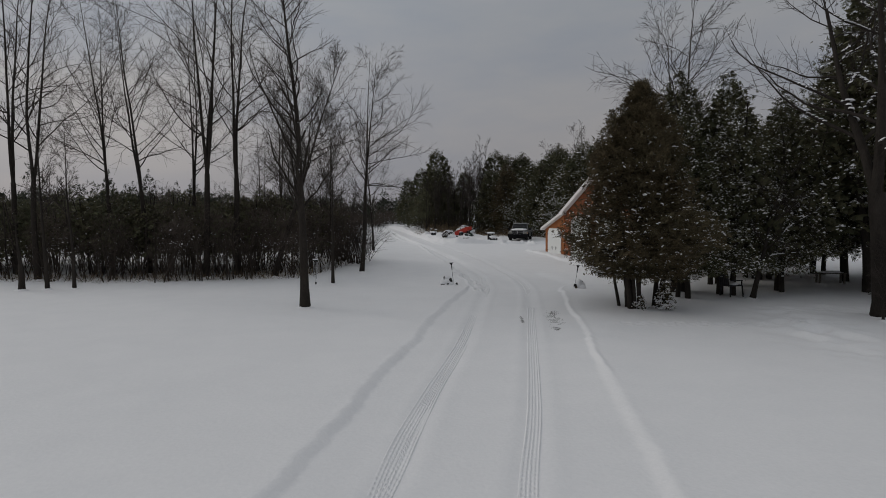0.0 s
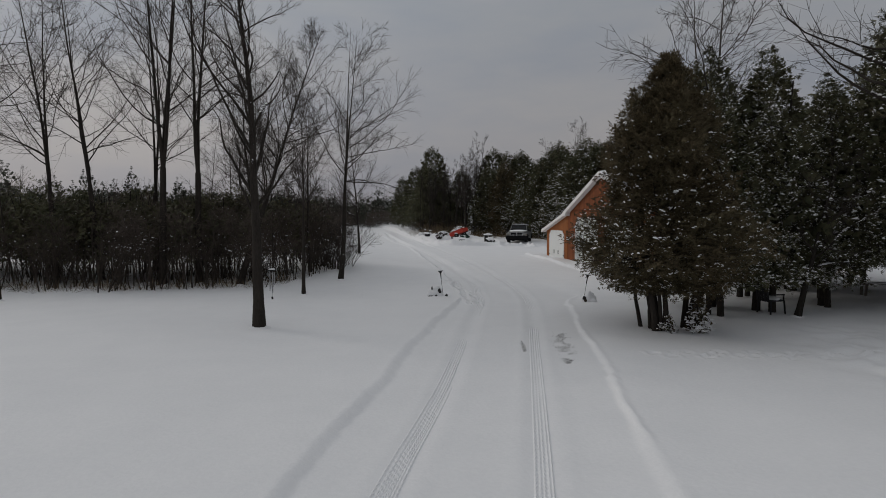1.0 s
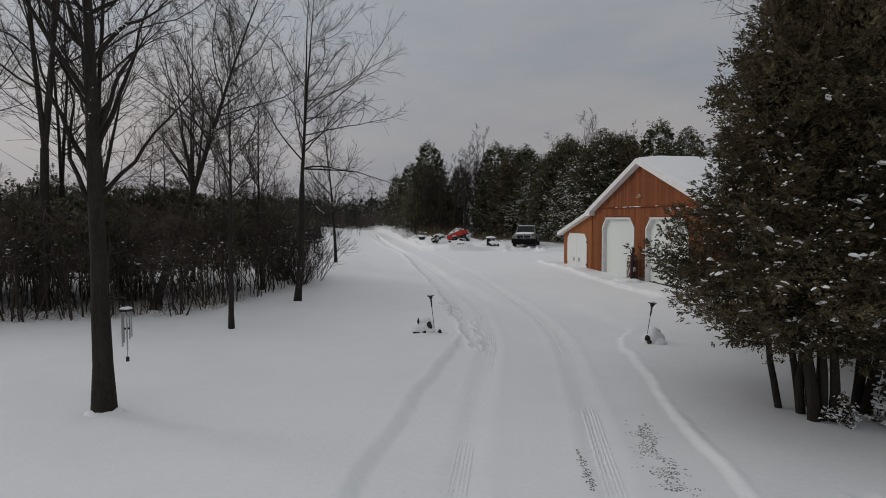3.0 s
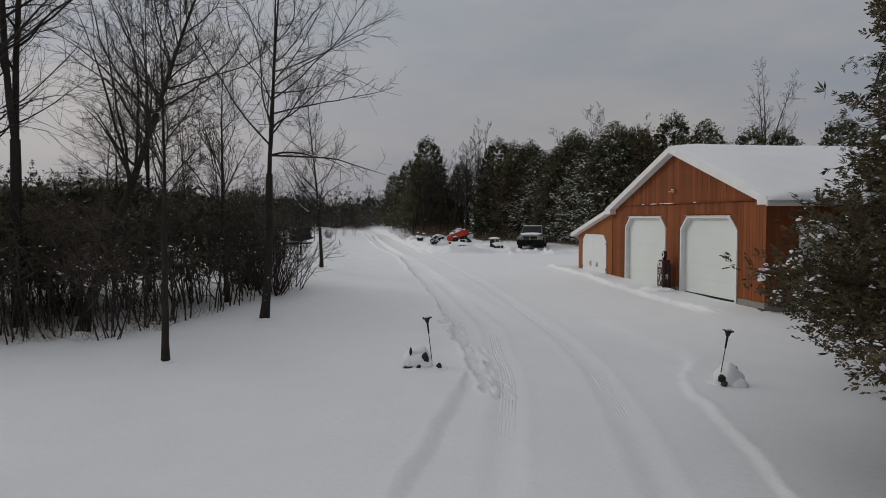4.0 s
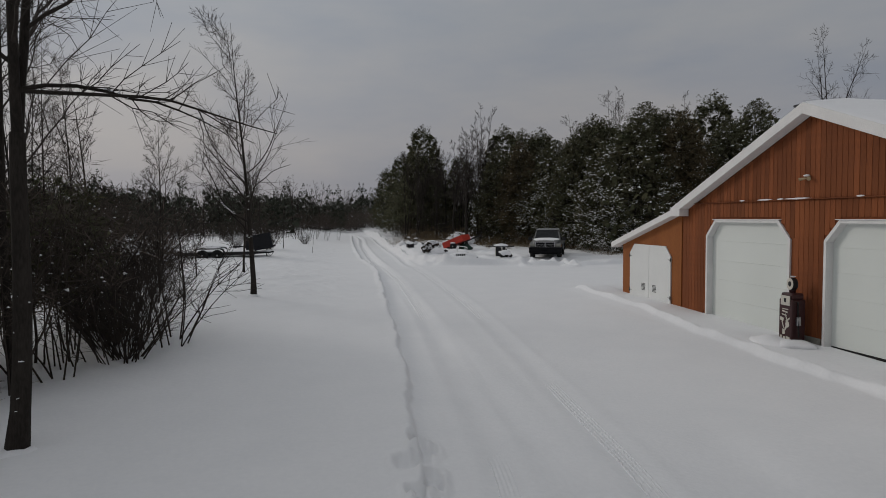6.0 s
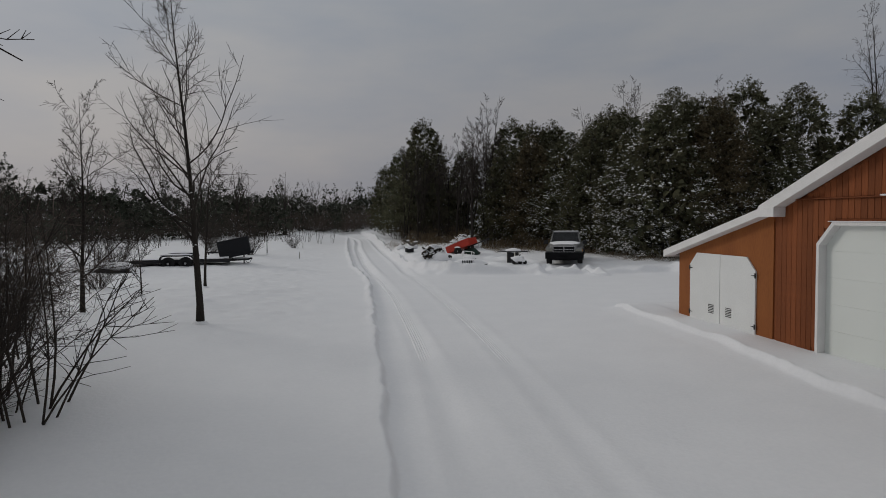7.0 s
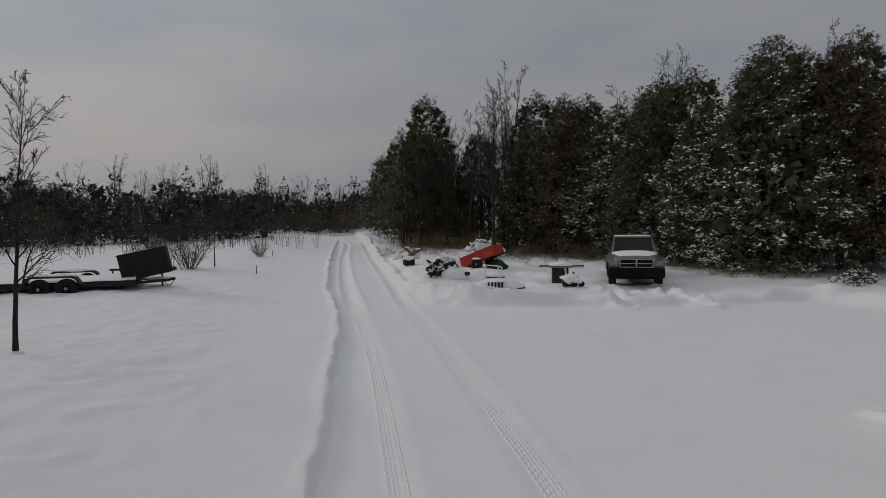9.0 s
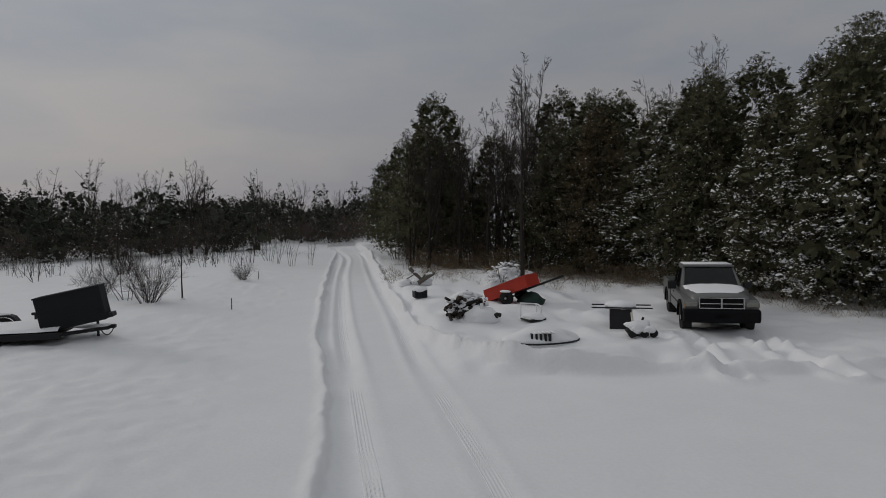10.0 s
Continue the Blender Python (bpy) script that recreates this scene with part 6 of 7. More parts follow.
    for lo, hi in (((0.865, -0.60, 0.785), (0.915, 0.60, 0.815)), ((0.865, -0.60, 0.78), (0.915, -0.56, 1.09)), ((0.865, 0.56, 0.78), (0.915, 0.60, 1.09)), ((0.865, -0.555, 0.915), (0.915, 0.555, 0.945)), ((0.865, -0.028, 0.785), (0.92, 0.028, 1.09)), ((0.865, -0.60, 1.075), (0.91, 0.60, 1.10))):
        bm = bmesh.new()
        box(bm, lo, hi, 0.01)
        part("grille_bar", bm, M_CHROME, t, "bright silver cross bar")
    bm = bmesh.new()
    prism(bm, [(0.62, 0.40), (0.93, 0.41), (1.0, 0.50), (1.0, 0.72), (0.96, 0.77), (0.62, 0.78)], -1.0, 1.0)
    part("bumper", tidy(bm, 0.03, 2), M_BUMPER, t, "black front bumper")
    bm = bmesh.new()
    box(bm, (0.985, -0.2, 0.54), (1.0, 0.2, 0.64), 0.004)
    part("number_plate", bm, M_BUMPER, t)
    bm = bmesh.new()
    box(bm, (-4.4, -0.55, 0.36), (0.7, 0.55, 0.58), 0.03)
    # wider black block, added to stand in for the shadow under the truck
    box(bm, (-2.4, -0.78, 0.33), (0.55, 0.78, 0.60), 0.03)
    for x in (0, -3.53):
        rod(bm, (x, -0.85, 0.39), (x, 0.85, 0.39), 0.06)
    part("chassis_and_shade_block", bm, M_BUMPER, t)
    # load bed
    for s in (-1, 1):
        bm = bmesh.new()
        prism(bm, [(-2.60, 0.52), (-2.60, 1.20), (-4.62, 1.20), (-4.62, 0.56)] + [(p[0], p[1]) for p in arch(-3.53)], s * 0.97 - 0.035, s * 0.97 + 0.035)
        part("bed_side", tidy(bm, 0.012), M_SILVER, t)
    for x in (-2.62, -4.60):
        bm = bmesh.new()
        box(bm, (x - 0.03, -0.93, 0.60), (x + 0.03, 0.93, 1.20), 0.01)
        part("bed_end", bm, M_SILVER, t)
    bm = bmesh.new()
    box(bm, (-4.57, -0.93, 0.62), (-2.65, 0.93, 0.98), 0.05)
    part("bed_snow", bm, M_SNOWCAP, t, "snow lying in the load bed", smooth=True)
    for x, y in ((0, 0.84), (0, -0.84), (-3.53, 0.84), (-3.53, -0.84)):
        wheel(t, x, y)
    return t


TRUCK_TURN = math.degrees(math.atan2(-0.938, -0.346)) - 3.5
pickup(pose(2.98, 30.62, ground_at(2.98, 30.62) - 0.07, 0, 0, TRUCK_TURN))


# ---- flat trailer with a black box on its front ----
def flat_trailer(m):
    t = thing("flat_trailer", "low black tandem flat trailer half buried in snow", "trailer", m)
    for s in (-1, 1):
        bm = bmesh.new()
        box(bm, (-2.6, s * 0.98 - 0.04, 0.18), (2.35, s * 0.98 + 0.04, 0.34), 0.01)
        part("side_rail", bm, M_BLACK, t, "black steel side rail")
        bm = bmesh.new()
        prism(bm, [(-1.05, 0.30), (-0.95, 0.55), (-0.82, 0.60), (0.42, 0.60), (0.55, 0.55), (0.72, 0.30), (0.66, 0.30), (0.5, 0.50), (0.38, 0.54), (-0.78, 0.54), (-0.90, 0.50), (-0.99, 0.30)], s * 1.13 - 0.14, s * 1.13 + 0.14)
        part("mudguard", tidy(bm), M_BLACK, t, "black mudguard with snow on it")
        bm = bmesh.new()
        lump(bm, (-0.2, s * 1.12, 0.605), (0.72, 0.14, 0.07), 3 + s, 0.2, 3)
        part("mudguard_snow", bm, M_SNOWCAP, t, smooth=True)
        for x in (-0.6, 0.22):
            wheel(t, x, s * 1.12, 0.33, 0.2, 0.18)
    for k in range(7):
        bm = bmesh.new()
        box(bm, (-2.58, -0.93 + k * 0.267, 0.27), (2.33, -0.93 + k * 0.267 + 0.255, 0.31), 0.006)
        part("deck_plank", bm, M_WOOD_GREY, t)
    bm = bmesh.new()
    rows = []
    for x in np.linspace(-2.6, 2.3, 30):
        rows.append([bm.verts.new((x, y, 0.31 + 0.17 * min(1, (1.02 - abs(y)) / 0.16) ** 0.5 * min(1, (2.62 - abs(x + 0.1)) / 0.2 + 0.05) ** 0.5 * (0.75 + 0.5 * noise.noise(Vector((x, y * 1.2, 2)))) + 0.02)) for y in np.linspace(-1.0, 1.0, 13)])
    for r1, r2 in zip(rows, rows[1:]):
        for i in range(12):
            bm.faces.new((r1[i], r2[i], r2[i + 1], r1[i + 1]))
    part("deck_snow", tidy(bm), M_SNOWCAP, t, "deep snow lying on the deck", smooth=True)
    for s in (-1, 1):
        bm = bmesh.new()
        rod(bm, (2.3, s * 0.8, 0.26), (3.25, s * 0.06, 0.26), 0.05, sides=6)
        part("drawbar", bm, M_BLACK, t)
    bm = bmesh.new()
    box(bm, (3.15, -0.08, 0.24), (3.42, 0.08, 0.34), 0.02)
    part("hitch", bm, M_BLACK, t)
    bm = bmesh.new()
    rod(bm, (3.0, -0.12, -0.15), (3.0, -0.12, 0.5), 0.035)
    box(bm, (2.92, -0.2, -0.16), (3.08, -0.04, -0.13))
    part("jack", bm, M_BLACK, t)
    bm = bmesh.new()
    pts = [Vector((3.05 + 0.33 * u, -0.1, 0.25 - 0.45 * u * (1 - u) * 1.6)) for u in np.linspace(0, 1, 9)]
    for a, b in zip(pts, pts[1:]):
        rod(bm, a, b, 0.014, sides=5)
    part("safety_chain", bm, M_BLACK, t)
    bm = bmesh.new()
    lump(bm, (2.85, 0, 0.34), (0.45, 0.3, 0.07), 8, 0.3)
    part("drawbar_snow", bm, M_SNOWCAP, t, smooth=True)
    bm = bmesh.new()
    box(bm, (1.0, 1.0, 0.56), (1.9, 1.06, 0.64), 0.01)
    rod(bm, (1.1, 1.03, 0.3), (1.1, 1.03, 0.58), 0.03)
    rod(bm, (1.7, 1.03, 0.3), (1.7, 1.03, 0.58), 0.03)
    part("rear_rail", bm, M_BLACK, t, "dark rail with snow on it")
    bm = bmesh.new()
    box(bm, (-3.3, -0.9, 0.16), (-2.6, 0.9, 0.22), 0.01)
    part("tail_ramp", bm, M_BLACK, t)
    return t


TR = pose(-17.4, 32.2, ground_at(-17.4, 32.2) - 0.02, 0, 0, 4)
flat_trailer(TR)
chest = thing("tool_chest", "big black covered chest lying tilted on the trailer's front", "chest", TR @ pose(1.86, -0.55, 0.30, 0, -11, 0))
bm = bmesh.new()
box(bm, (0.0, -0.28, 0.0), (1.58, 0.28, 0.92), 0.03, None, 2)
part("body", bm, M_BLACKMAT, chest)
bm = bmesh.new()
box(bm, (-0.015, -0.295, 0.89), (1.595, 0.295, 0.93), 0.012)
part("lid", bm, M_BLACKMAT, chest)
bm = bmesh.new()
box(bm, (1.58, -0.2, 0.02), (1.72, 0.2, 0.14), 0.01)
part("bracket", bm, M_BLACK, chest)
bm = bmesh.new()
box(bm, (0.03, -0.296, 0.10), (0.13, -0.278, 0.145), 0.004)
part("latch", bm, M_STEEL, chest)


# ---- red dump cart, tipped ----
cart = thing("dump_cart", "red steel two-wheeled dump cart tipped up, snow in it", "cart", pose(-1.83, 34.97, ground_at(-1.83, 34.97), 0, 0, -40))
tip = pose(0, 0, 0.30, 0, -21, 0)
for nm, lo, hi in (("tub_floor", (-0.85, -0.52, 0.05), (0.75, 0.52, 0.08)), ("tub_side", (-0.85, -0.55, 0.05), (0.75, -0.52, 0.46)), ("tub_side", (-0.85, 0.52, 0.05), (0.75, 0.55, 0.46)), ("tub_front", (0.75, -0.55, 0.05), (0.78, 0.55, 0.46)), ("tailgate", (-0.88, -0.55, 0.05), (-0.85, 0.55, 0.42))):
    bm = bmesh.new()
    box(bm, lo, hi, 0.006, tip)
    part(nm, bm, M_RED, cart, "red painted steel panel")
for lo, hi in (((-0.86, -0.57, 0.44), (0.79, -0.53, 0.475)), ((-0.86, 0.53, 0.44), (0.79, 0.57, 0.475)), ((0.74, -0.53, 0.44), (0.79, 0.53, 0.475))):
    bm = bmesh.new()
    box(bm, lo, hi, 0.008, tip)
    part("rim_rail", bm, M_RED, cart)
bm = bmesh.new()
box(bm, (-0.7, -0.5, 0.08), (0.7, 0.5, 0.2), 0.05, tip)
part("tub_snow", bm, M_SNOWCAP, cart, smooth=True)
bm = bmesh.new()
box(bm, (0.3, -0.05, -0.02), (1.75, 0.05, 0.05), 0.01, tip)
box(bm, (1.7, -0.07, -0.03), (1.86, 0.07, 0.06), 0.01, tip)
part("drawbar", bm, M_BLACK, cart, "black steel drawbar")
bm = bmesh.new()
pts = [tip @ Vector((1.45 + 0.2 * u, -0.06, -0.02 - 0.22 * math.sin(math.pi * u))) for u in np.linspace(0, 1, 8)]
for a, b in zip(pts, pts[1:]):
    rod(bm, a, b, 0.012, sides=5)
part("hook", bm, M_STEEL, cart)
bm = bmesh.new()
rod(bm, (-0.05, -0.6, 0.22), (-0.05, 0.6, 0.22), 0.03)
part("axle", bm, M_BLACK, cart)
for s in (-1, 1):
    w = wheel(cart, -0.05, s * 0.64, 0.24, 0.16, 0.22)
bm = bmesh.new()
lump(bm, (-0.08, -0.66, 0.45), (0.22, 0.09, 0.05), 6, 0.2)
part("wheel_snow", bm, M_SNOWCAP, cart, smooth=True)
bm = bmesh.new()
lump(bm, (0.45, -0.1, 0.12), (0.5, 0.42, 0.3), 12, 0.5)
tarp = part("tarpaulin", bm, M_TARP, None, smooth=True)
tarp.matrix_basis = pose(-1.6800000000000002, 34.87, ground_at(-1.6800000000000002, 34.87) - 0.05, 0, 0, -40)
tagged(tarp, "crumpled dark green tarpaulin under the red cart", "tarpaulin")


# ---- heaps and loose things in the yard ----
def log_piece(parent, a, b, r, snow=True):
    bm = bmesh.new()
    rod(bm, a, b, r, r * 0.92, 12)
    l = part("log", bm, M_BARK, parent)
    a, b = Vector(a), Vector(b)
    for p, q in ((a, b), (b, a)):
        bm = bmesh.new()
        d = (p - q).normalized()
        rod(bm, p - d * 0.005, p + d * 0.006, r * 0.86, None, 12)
        part("cut_end", bm, M_WOODCUT, l)
    return l


pile = thing("log_pile", "heap of dark split logs half covered by snow", "log pile", pose(-4.06, 32.65, ground_at(-4.06, 32.65) - 0.05))
rg = random.Random(7)
for k in range(52):
    x = -0.62 + 1.25 * rg.random()
    z = 0.06 + (0.72 - 0.55 * abs(x)) * rg.random()
    y = -0.36 + 0.12 * rg.random() + z * 0.45
    a = rg.uniform(-1.3, 1.3)
    d = Vector((math.sin(a), -math.cos(a), rg.uniform(-0.5, 0.7))) * rg.uniform(0.12, 0.34)
    c = Vector((x, y, z))
    log_piece(pile, c - d, c + d, rg.uniform(0.018, 0.06))
bm = bmesh.new()
for c, sz in (((0.0, 0.36, 0.1), (0.55, 0.42, 0.55)), ((-0.3, 0.25, 0.35), (0.28, 0.24, 0.22)), ((0.22, 0.2, 0.42), (0.30, 0.22, 0.2)), ((0.45, 0.2, 0.15), (0.3, 0.3, 0.26)), ((-0.05, 0.1, 0.62), (0.34, 0.24, 0.16)), ((0.3, -0.05, 0.5), (0.22, 0.18, 0.14))):
    lump(bm, c, sz, int(c[0] * 30 + 21), 0.6, 3)
part("snow_cover", bm, M_SNOWCAP, pile, "lumpy snow over the logs", smooth=True)
for k in range(40):
    bm = bmesh.new()
    x = rg.uniform(-0.6, 0.62)
    z = 0.16 + (0.66 - 0.5 * abs(x)) * rg.random()
    lump(bm, (x, -0.30 + z * 0.45, z + 0.06), (rg.uniform(0.06, 0.15), 0.10, rg.uniform(0.035, 0.07)), k + 30, 0.6)
    part("snow_cap", bm, M_SNOWCAP, pile, smooth=True)
bm = bmesh.new()
box(bm, (-0.05, -0.08, 0), (0.05, -0.02, 0.50), 0.01, pose(0.30, -0.55, 0, -18, 8, 0))
part("post", bm, M_WHITE, pile, "short pale upright board")

mound = thing("snow_heap", "rounded snow heap over small buried rubble", "snow heap", pose(-3.73, 32.26, ground_at(-3.73, 32.26) - 0.05))
bm = bmesh.new()
lump(bm, (0, 0, 0.06), (0.55, 0.45, 0.36), 44, 0.35, 3)
part("snow", bm, M_SNOWCAP, mound, smooth=True)
for x, y, z in ((0.38, -0.30, 0.12), (0.52, -0.2, 0.16), (0.44, -0.33, 0.2)):
    bm = bmesh.new()
    lump(bm, (x, y, z), (0.08, 0.06, 0.07), int(x * 90), 0.5)
    part("stone", bm, M_STONE, mound)


def upturned_chair(m):
    t = thing("lawn_chair", "white tubular lawn chair lying on its back under snow", "chair", m)
    for a, b in (((-0.28, 0.25, 0.1), (-0.28, -0.3, 0.12)), ((0.28, 0.25, 0.1), (0.28, -0.3, 0.12)), ((-0.28, 0.25, 0.1), (-0.24, 0.3, 0.52)), ((0.28, 0.25, 0.1), (0.30, 0.3, 0.46)), ((-0.24, 0.3, 0.52), (0.30, 0.3, 0.46)), ((-0.28, -0.3, 0.12), (0.28, -0.3, 0.12)), ((0.28, 0.0, 0.1), (0.34, 0.05, 0.42)), ((0.34, 0.05, 0.42), (0.30, 0.3, 0.46))):
        bm = bmesh.new()
        rod(bm, a, b, 0.022, sides=8)
        part("tube", bm, M_WHITE, t, "white painted tube")
    bm = bmesh.new()
    box(bm, (-0.3, -0.34, 0.03), (0.3, 0.26, 0.10), 0.03)
    part("seat", bm, M_BLACK, t, "dark seat edge")
    bm = bmesh.new()
    lump(bm, (0, -0.04, 0.14), (0.34, 0.33, 0.12), 51, 0.2, 3)
    part("seat_snow", bm, M_SNOWCAP, t, "thick snow on the seat", smooth=True)
    return t


upturned_chair(pose(-2.14, 32.09, ground_at(-2.14, 32.09), 0, 0, 12))

pit = thing("fire_ring", "low black steel fire ring with a grate, buried in snow", "fire ring", pose(-2.72, 29.29, ground_at(-2.72, 29.29), 0, 0, 4))
bm = bmesh.new()
for k in range(16, 27):
    a, b = 2 * math.pi * k / 28, 2 * math.pi * (k + 1) / 28
    rod(bm, (0.92 * math.cos(a), 0.5 * math.sin(a), 0.03), (0.92 * math.cos(b), 0.5 * math.sin(b), 0.03), 0.024, sides=6)
part("ring", bm, M_BLACK, pit, "black steel ring")
bm = bmesh.new()
lump(bm, (0, 0.22, 0.02), (1.02, 0.66, 0.30), 61, 0.3, 4)
part("snow", bm, M_SNOWCAP, pit, "rounded snow filling the ring", smooth=True)
for k in range(5):
    bm = bmesh.new()
    x = -0.42 + k * 0.115
    box(bm, (x, -0.40, 0.08), (x + 0.055, -0.02, 0.27), 0.008, pose(0, 0, 0, 0, 0, -14))
    part("grate_bar", bm, M_BLACK, pit, "black grate bar")
    bm = bmesh.new()
    lump(bm, (x + 0.06, -0.14 - 0.02 * k, 0.275), (0.026, 0.17, 0.03), k + 70, 0.4)
    part("snow_strip", bm, M_SNOWCAP, pit, smooth=True)

saw = thing("table_saw", "dark cabinet table saw with long rails, snow heaped on top", "table saw", pose(0.05, 30.75, ground_at(0.05, 30.75) - 0.03, 0, 0, -24))
bm = bmesh.new()
box(bm, (-0.30, -0.26, 0.0), (0.30, 0.26, 0.58), 0.01)
part("cabinet", bm, M_BLACK, saw, "dark brown metal cabinet")
for s in (-1, 1):
    bm = bmesh.new()
    box(bm, (s * 0.31 - 0.012, -0.275, 0.0), (s * 0.31 + 0.012, -0.255, 0.60), 0.004)
    part("corner_trim", bm, M_CREAM, saw, "pale corner strip")
bm = bmesh.new()
box(bm, (-0.42, -0.32, 0.58), (0.42, 0.32, 0.63), 0.01)
part("table_top", bm, M_STEEL, saw)
for y in (-0.33, 0.33):
    bm = bmesh.new()
    box(bm, (-0.80, y - 0.02, 0.60), (0.86, y + 0.02, 0.635), 0.008)
    part("rail", bm, M_BLACK, saw, "long dark guide rail")
bm = bmesh.new()
lump(bm, (0, 0, 0.66), (0.42, 0.34, 0.13), 81, 0.2, 3)
part("top_snow", bm, M_SNOWCAP, saw, "heaped snow on the table", smooth=True)

tiller = thing("garden_tiller", "small black garden tiller caked in snow", "tiller", pose(-0.16, 29.31, ground_at(-0.16, 29.31), 0, 0, -10))
for x in (-0.22, 0.10, 0.34):
    bm = bmesh.new()
    rod(bm, (x, -0.22, 0.09), (x + 0.08, -0.10, 0.09), 0.10, None, 14)
    part("wheel", tidy(bm, 0.02), M_RUBBER, tiller)
bm = bmesh.new()
lump(bm, (0.0, 0.1, 0.14), (0.3, 0.2, 0.16), 91, 0.4)
part("engine", bm, M_BLACK, tiller)
for a, b in (((-0.1, 0.0, 0.1), (-0.14, 0.06, 0.62)), ((0.0, 0.0, 0.1), (0.16, 0.02, 0.5))):
    bm = bmesh.new()
    rod(bm, a, b, 0.03)
    part("handlebar", bm, M_CREAM if a[0] < -0.05 else M_BLACK, tiller)
bm = bmesh.new()
for c, sz in (((0.02, 0.0, 0.26), (0.34, 0.24, 0.17)), ((-0.12, -0.2, 0.2), (0.12, 0.1, 0.10)), ((0.24, -0.2, 0.19), (0.16, 0.09, 0.09))):
    lump(bm, c, sz, int(92 + c[0] * 30), 0.5, 3)
part("lying_snow", bm, M_SNOWCAP, tiller, smooth=True)

crate = thing("black_crate", "small black plastic crate capped with snow", "crate", pose(-4.97, 36.59, ground_at(-4.97, 36.59), 0, 0, 6))
bm = bmesh.new()
box(bm, (-0.24, -0.2, 0), (0.24, 0.2, 0.28), 0.02)
part("body", bm, M_BLACK, crate)
for k in range(4):
    bm = bmesh.new()
    box(bm, (-0.2 + k * 0.11, -0.213, 0.06), (-0.13 + k * 0.11, -0.199, 0.2), 0.004)
    part("rib", bm, M_BLACKMAT, crate)
bm = bmesh.new()
lump(bm, (0, 0, 0.30), (0.29, 0.25, 0.12), 95, 0.2, 3)
part("cap_snow", bm, M_SNOWCAP, crate, smooth=True)

stump = thing("broken_branch", "broken grey branch fork sticking out of the snow", "branch", pose(-4.29, 40.66, ground_at(-4.29, 40.66)))
for k, (a, b, r) in enumerate((((-0.55, 0.05, 0.72), (0.05, -0.05, 0.12), 0.085), ((-0.22, -0.12, 0.08), (0.52, -0.16, 0.52), 0.10), ((-0.1, 0.2, 0.1), (0.3, 0.15, 0.62), 0.045), ((-0.7, 0.1, 0.05), (0.3, 0.2, 0.14), 0.06), ((-0.9, 0.3, 0.1), (-0.3, 0.2, 0.45), 0.03))):
    bm = bmesh.new()
    rod(bm, a, b, r, r * 0.7, 9)
    part("limb", bm, M_WOOD_GREY, stump)
for c, s in (((-0.05, 0.25, 0.08), (0.45, 0.35, 0.22)), ((0.3, -0.14, 0.48), (0.18, 0.08, 0.05)), ((-0.3, 0.0, 0.56), (0.13, 0.07, 0.05)), ((-0.75, 0.25, 0.05), (0.3, 0.3, 0.18))):
    bm = bmesh.new()
    lump(bm, c, s, int(c[0] * 40 + 99), 0.4, 3)
    part("snow", bm, M_SNOWCAP, stump, smooth=True)

rb = np.random.default_rng(101)
heap = thing("brush_heap", "heap of cut brush under thick snow", "brush heap", pose(-0.94, 39.19, ground_at(-0.94, 39.19) - 0.05))
hang("twigs", mesh_of("twigs", *tubes(shrub_paths(rb, 1.0, 34, 5, 1.4, 1.3)), M_GRASS), heap, "tan cut twigs")
bm = bmesh.new()
lump(bm, (0.1, 0.15, 0.15), (0.85, 0.6, 0.62), 102, 0.9, 4)
part("snow", bm, M_SNOWCAP, heap, "lumpy snow over the heap", smooth=True)
ha, hr = rb.uniform(0, 6.28, 190), rb.uniform(0, 1, 190) ** 0.6
sv, sf = domes(np.stack([1.0 * hr * np.cos(ha), 0.75 * hr * np.sin(ha), 0.15 + 0.78 * np.sqrt(1 - hr ** 2) * rb.uniform(0.6, 1.1, 190)], 1), rb.uniform(0.03, 0.10, 190), rb)
tagged(hang("snow_pads", mesh_of("snow_pads", sv, sf, M_SNOWCAP), heap), kind="stuff")

dark = thing("timber_heap", "low heap of dark old timber capped with snow", "timber heap", pose(-19.57, 28.22, ground_at(-19.57, 28.22), 0, 0, 5))
for k in range(6):
    bm = bmesh.new()
    box(bm, (-0.9 + 0.1 * k, -0.3 + 0.09 * k, 0.02 + 0.05 * k), (0.8 - 0.12 * k, -0.16 + 0.09 * k, 0.08 + 0.05 * k), 0.01, pose(0, 0, 0, 0, 2, 4 * k - 9))
    part("timber", bm, M_BLACK, dark)
bm = bmesh.new()
lump(bm, (0.05, 0.3, 0.25), (0.8, 0.5, 0.25), 103, 0.3, 3)
part("snow", bm, M_SNOWCAP, dark, smooth=True)

for x, y, h in ((-11.78, 37.83, 0.42), (-11.99, 47.97, 0.42)):
    bm = bmesh.new()
    rod(bm, (0, 0, -0.1), (0.01, 0, h), 0.022, 0.016, 8)
    st = part("marker_stake", bm, M_WOOD_GREY)
    st.matrix_basis = pose(x, y, ground_at(x, y))
    tagged(st, "short thin wooden stake standing in the snow", "stake", group="stakes in the field")


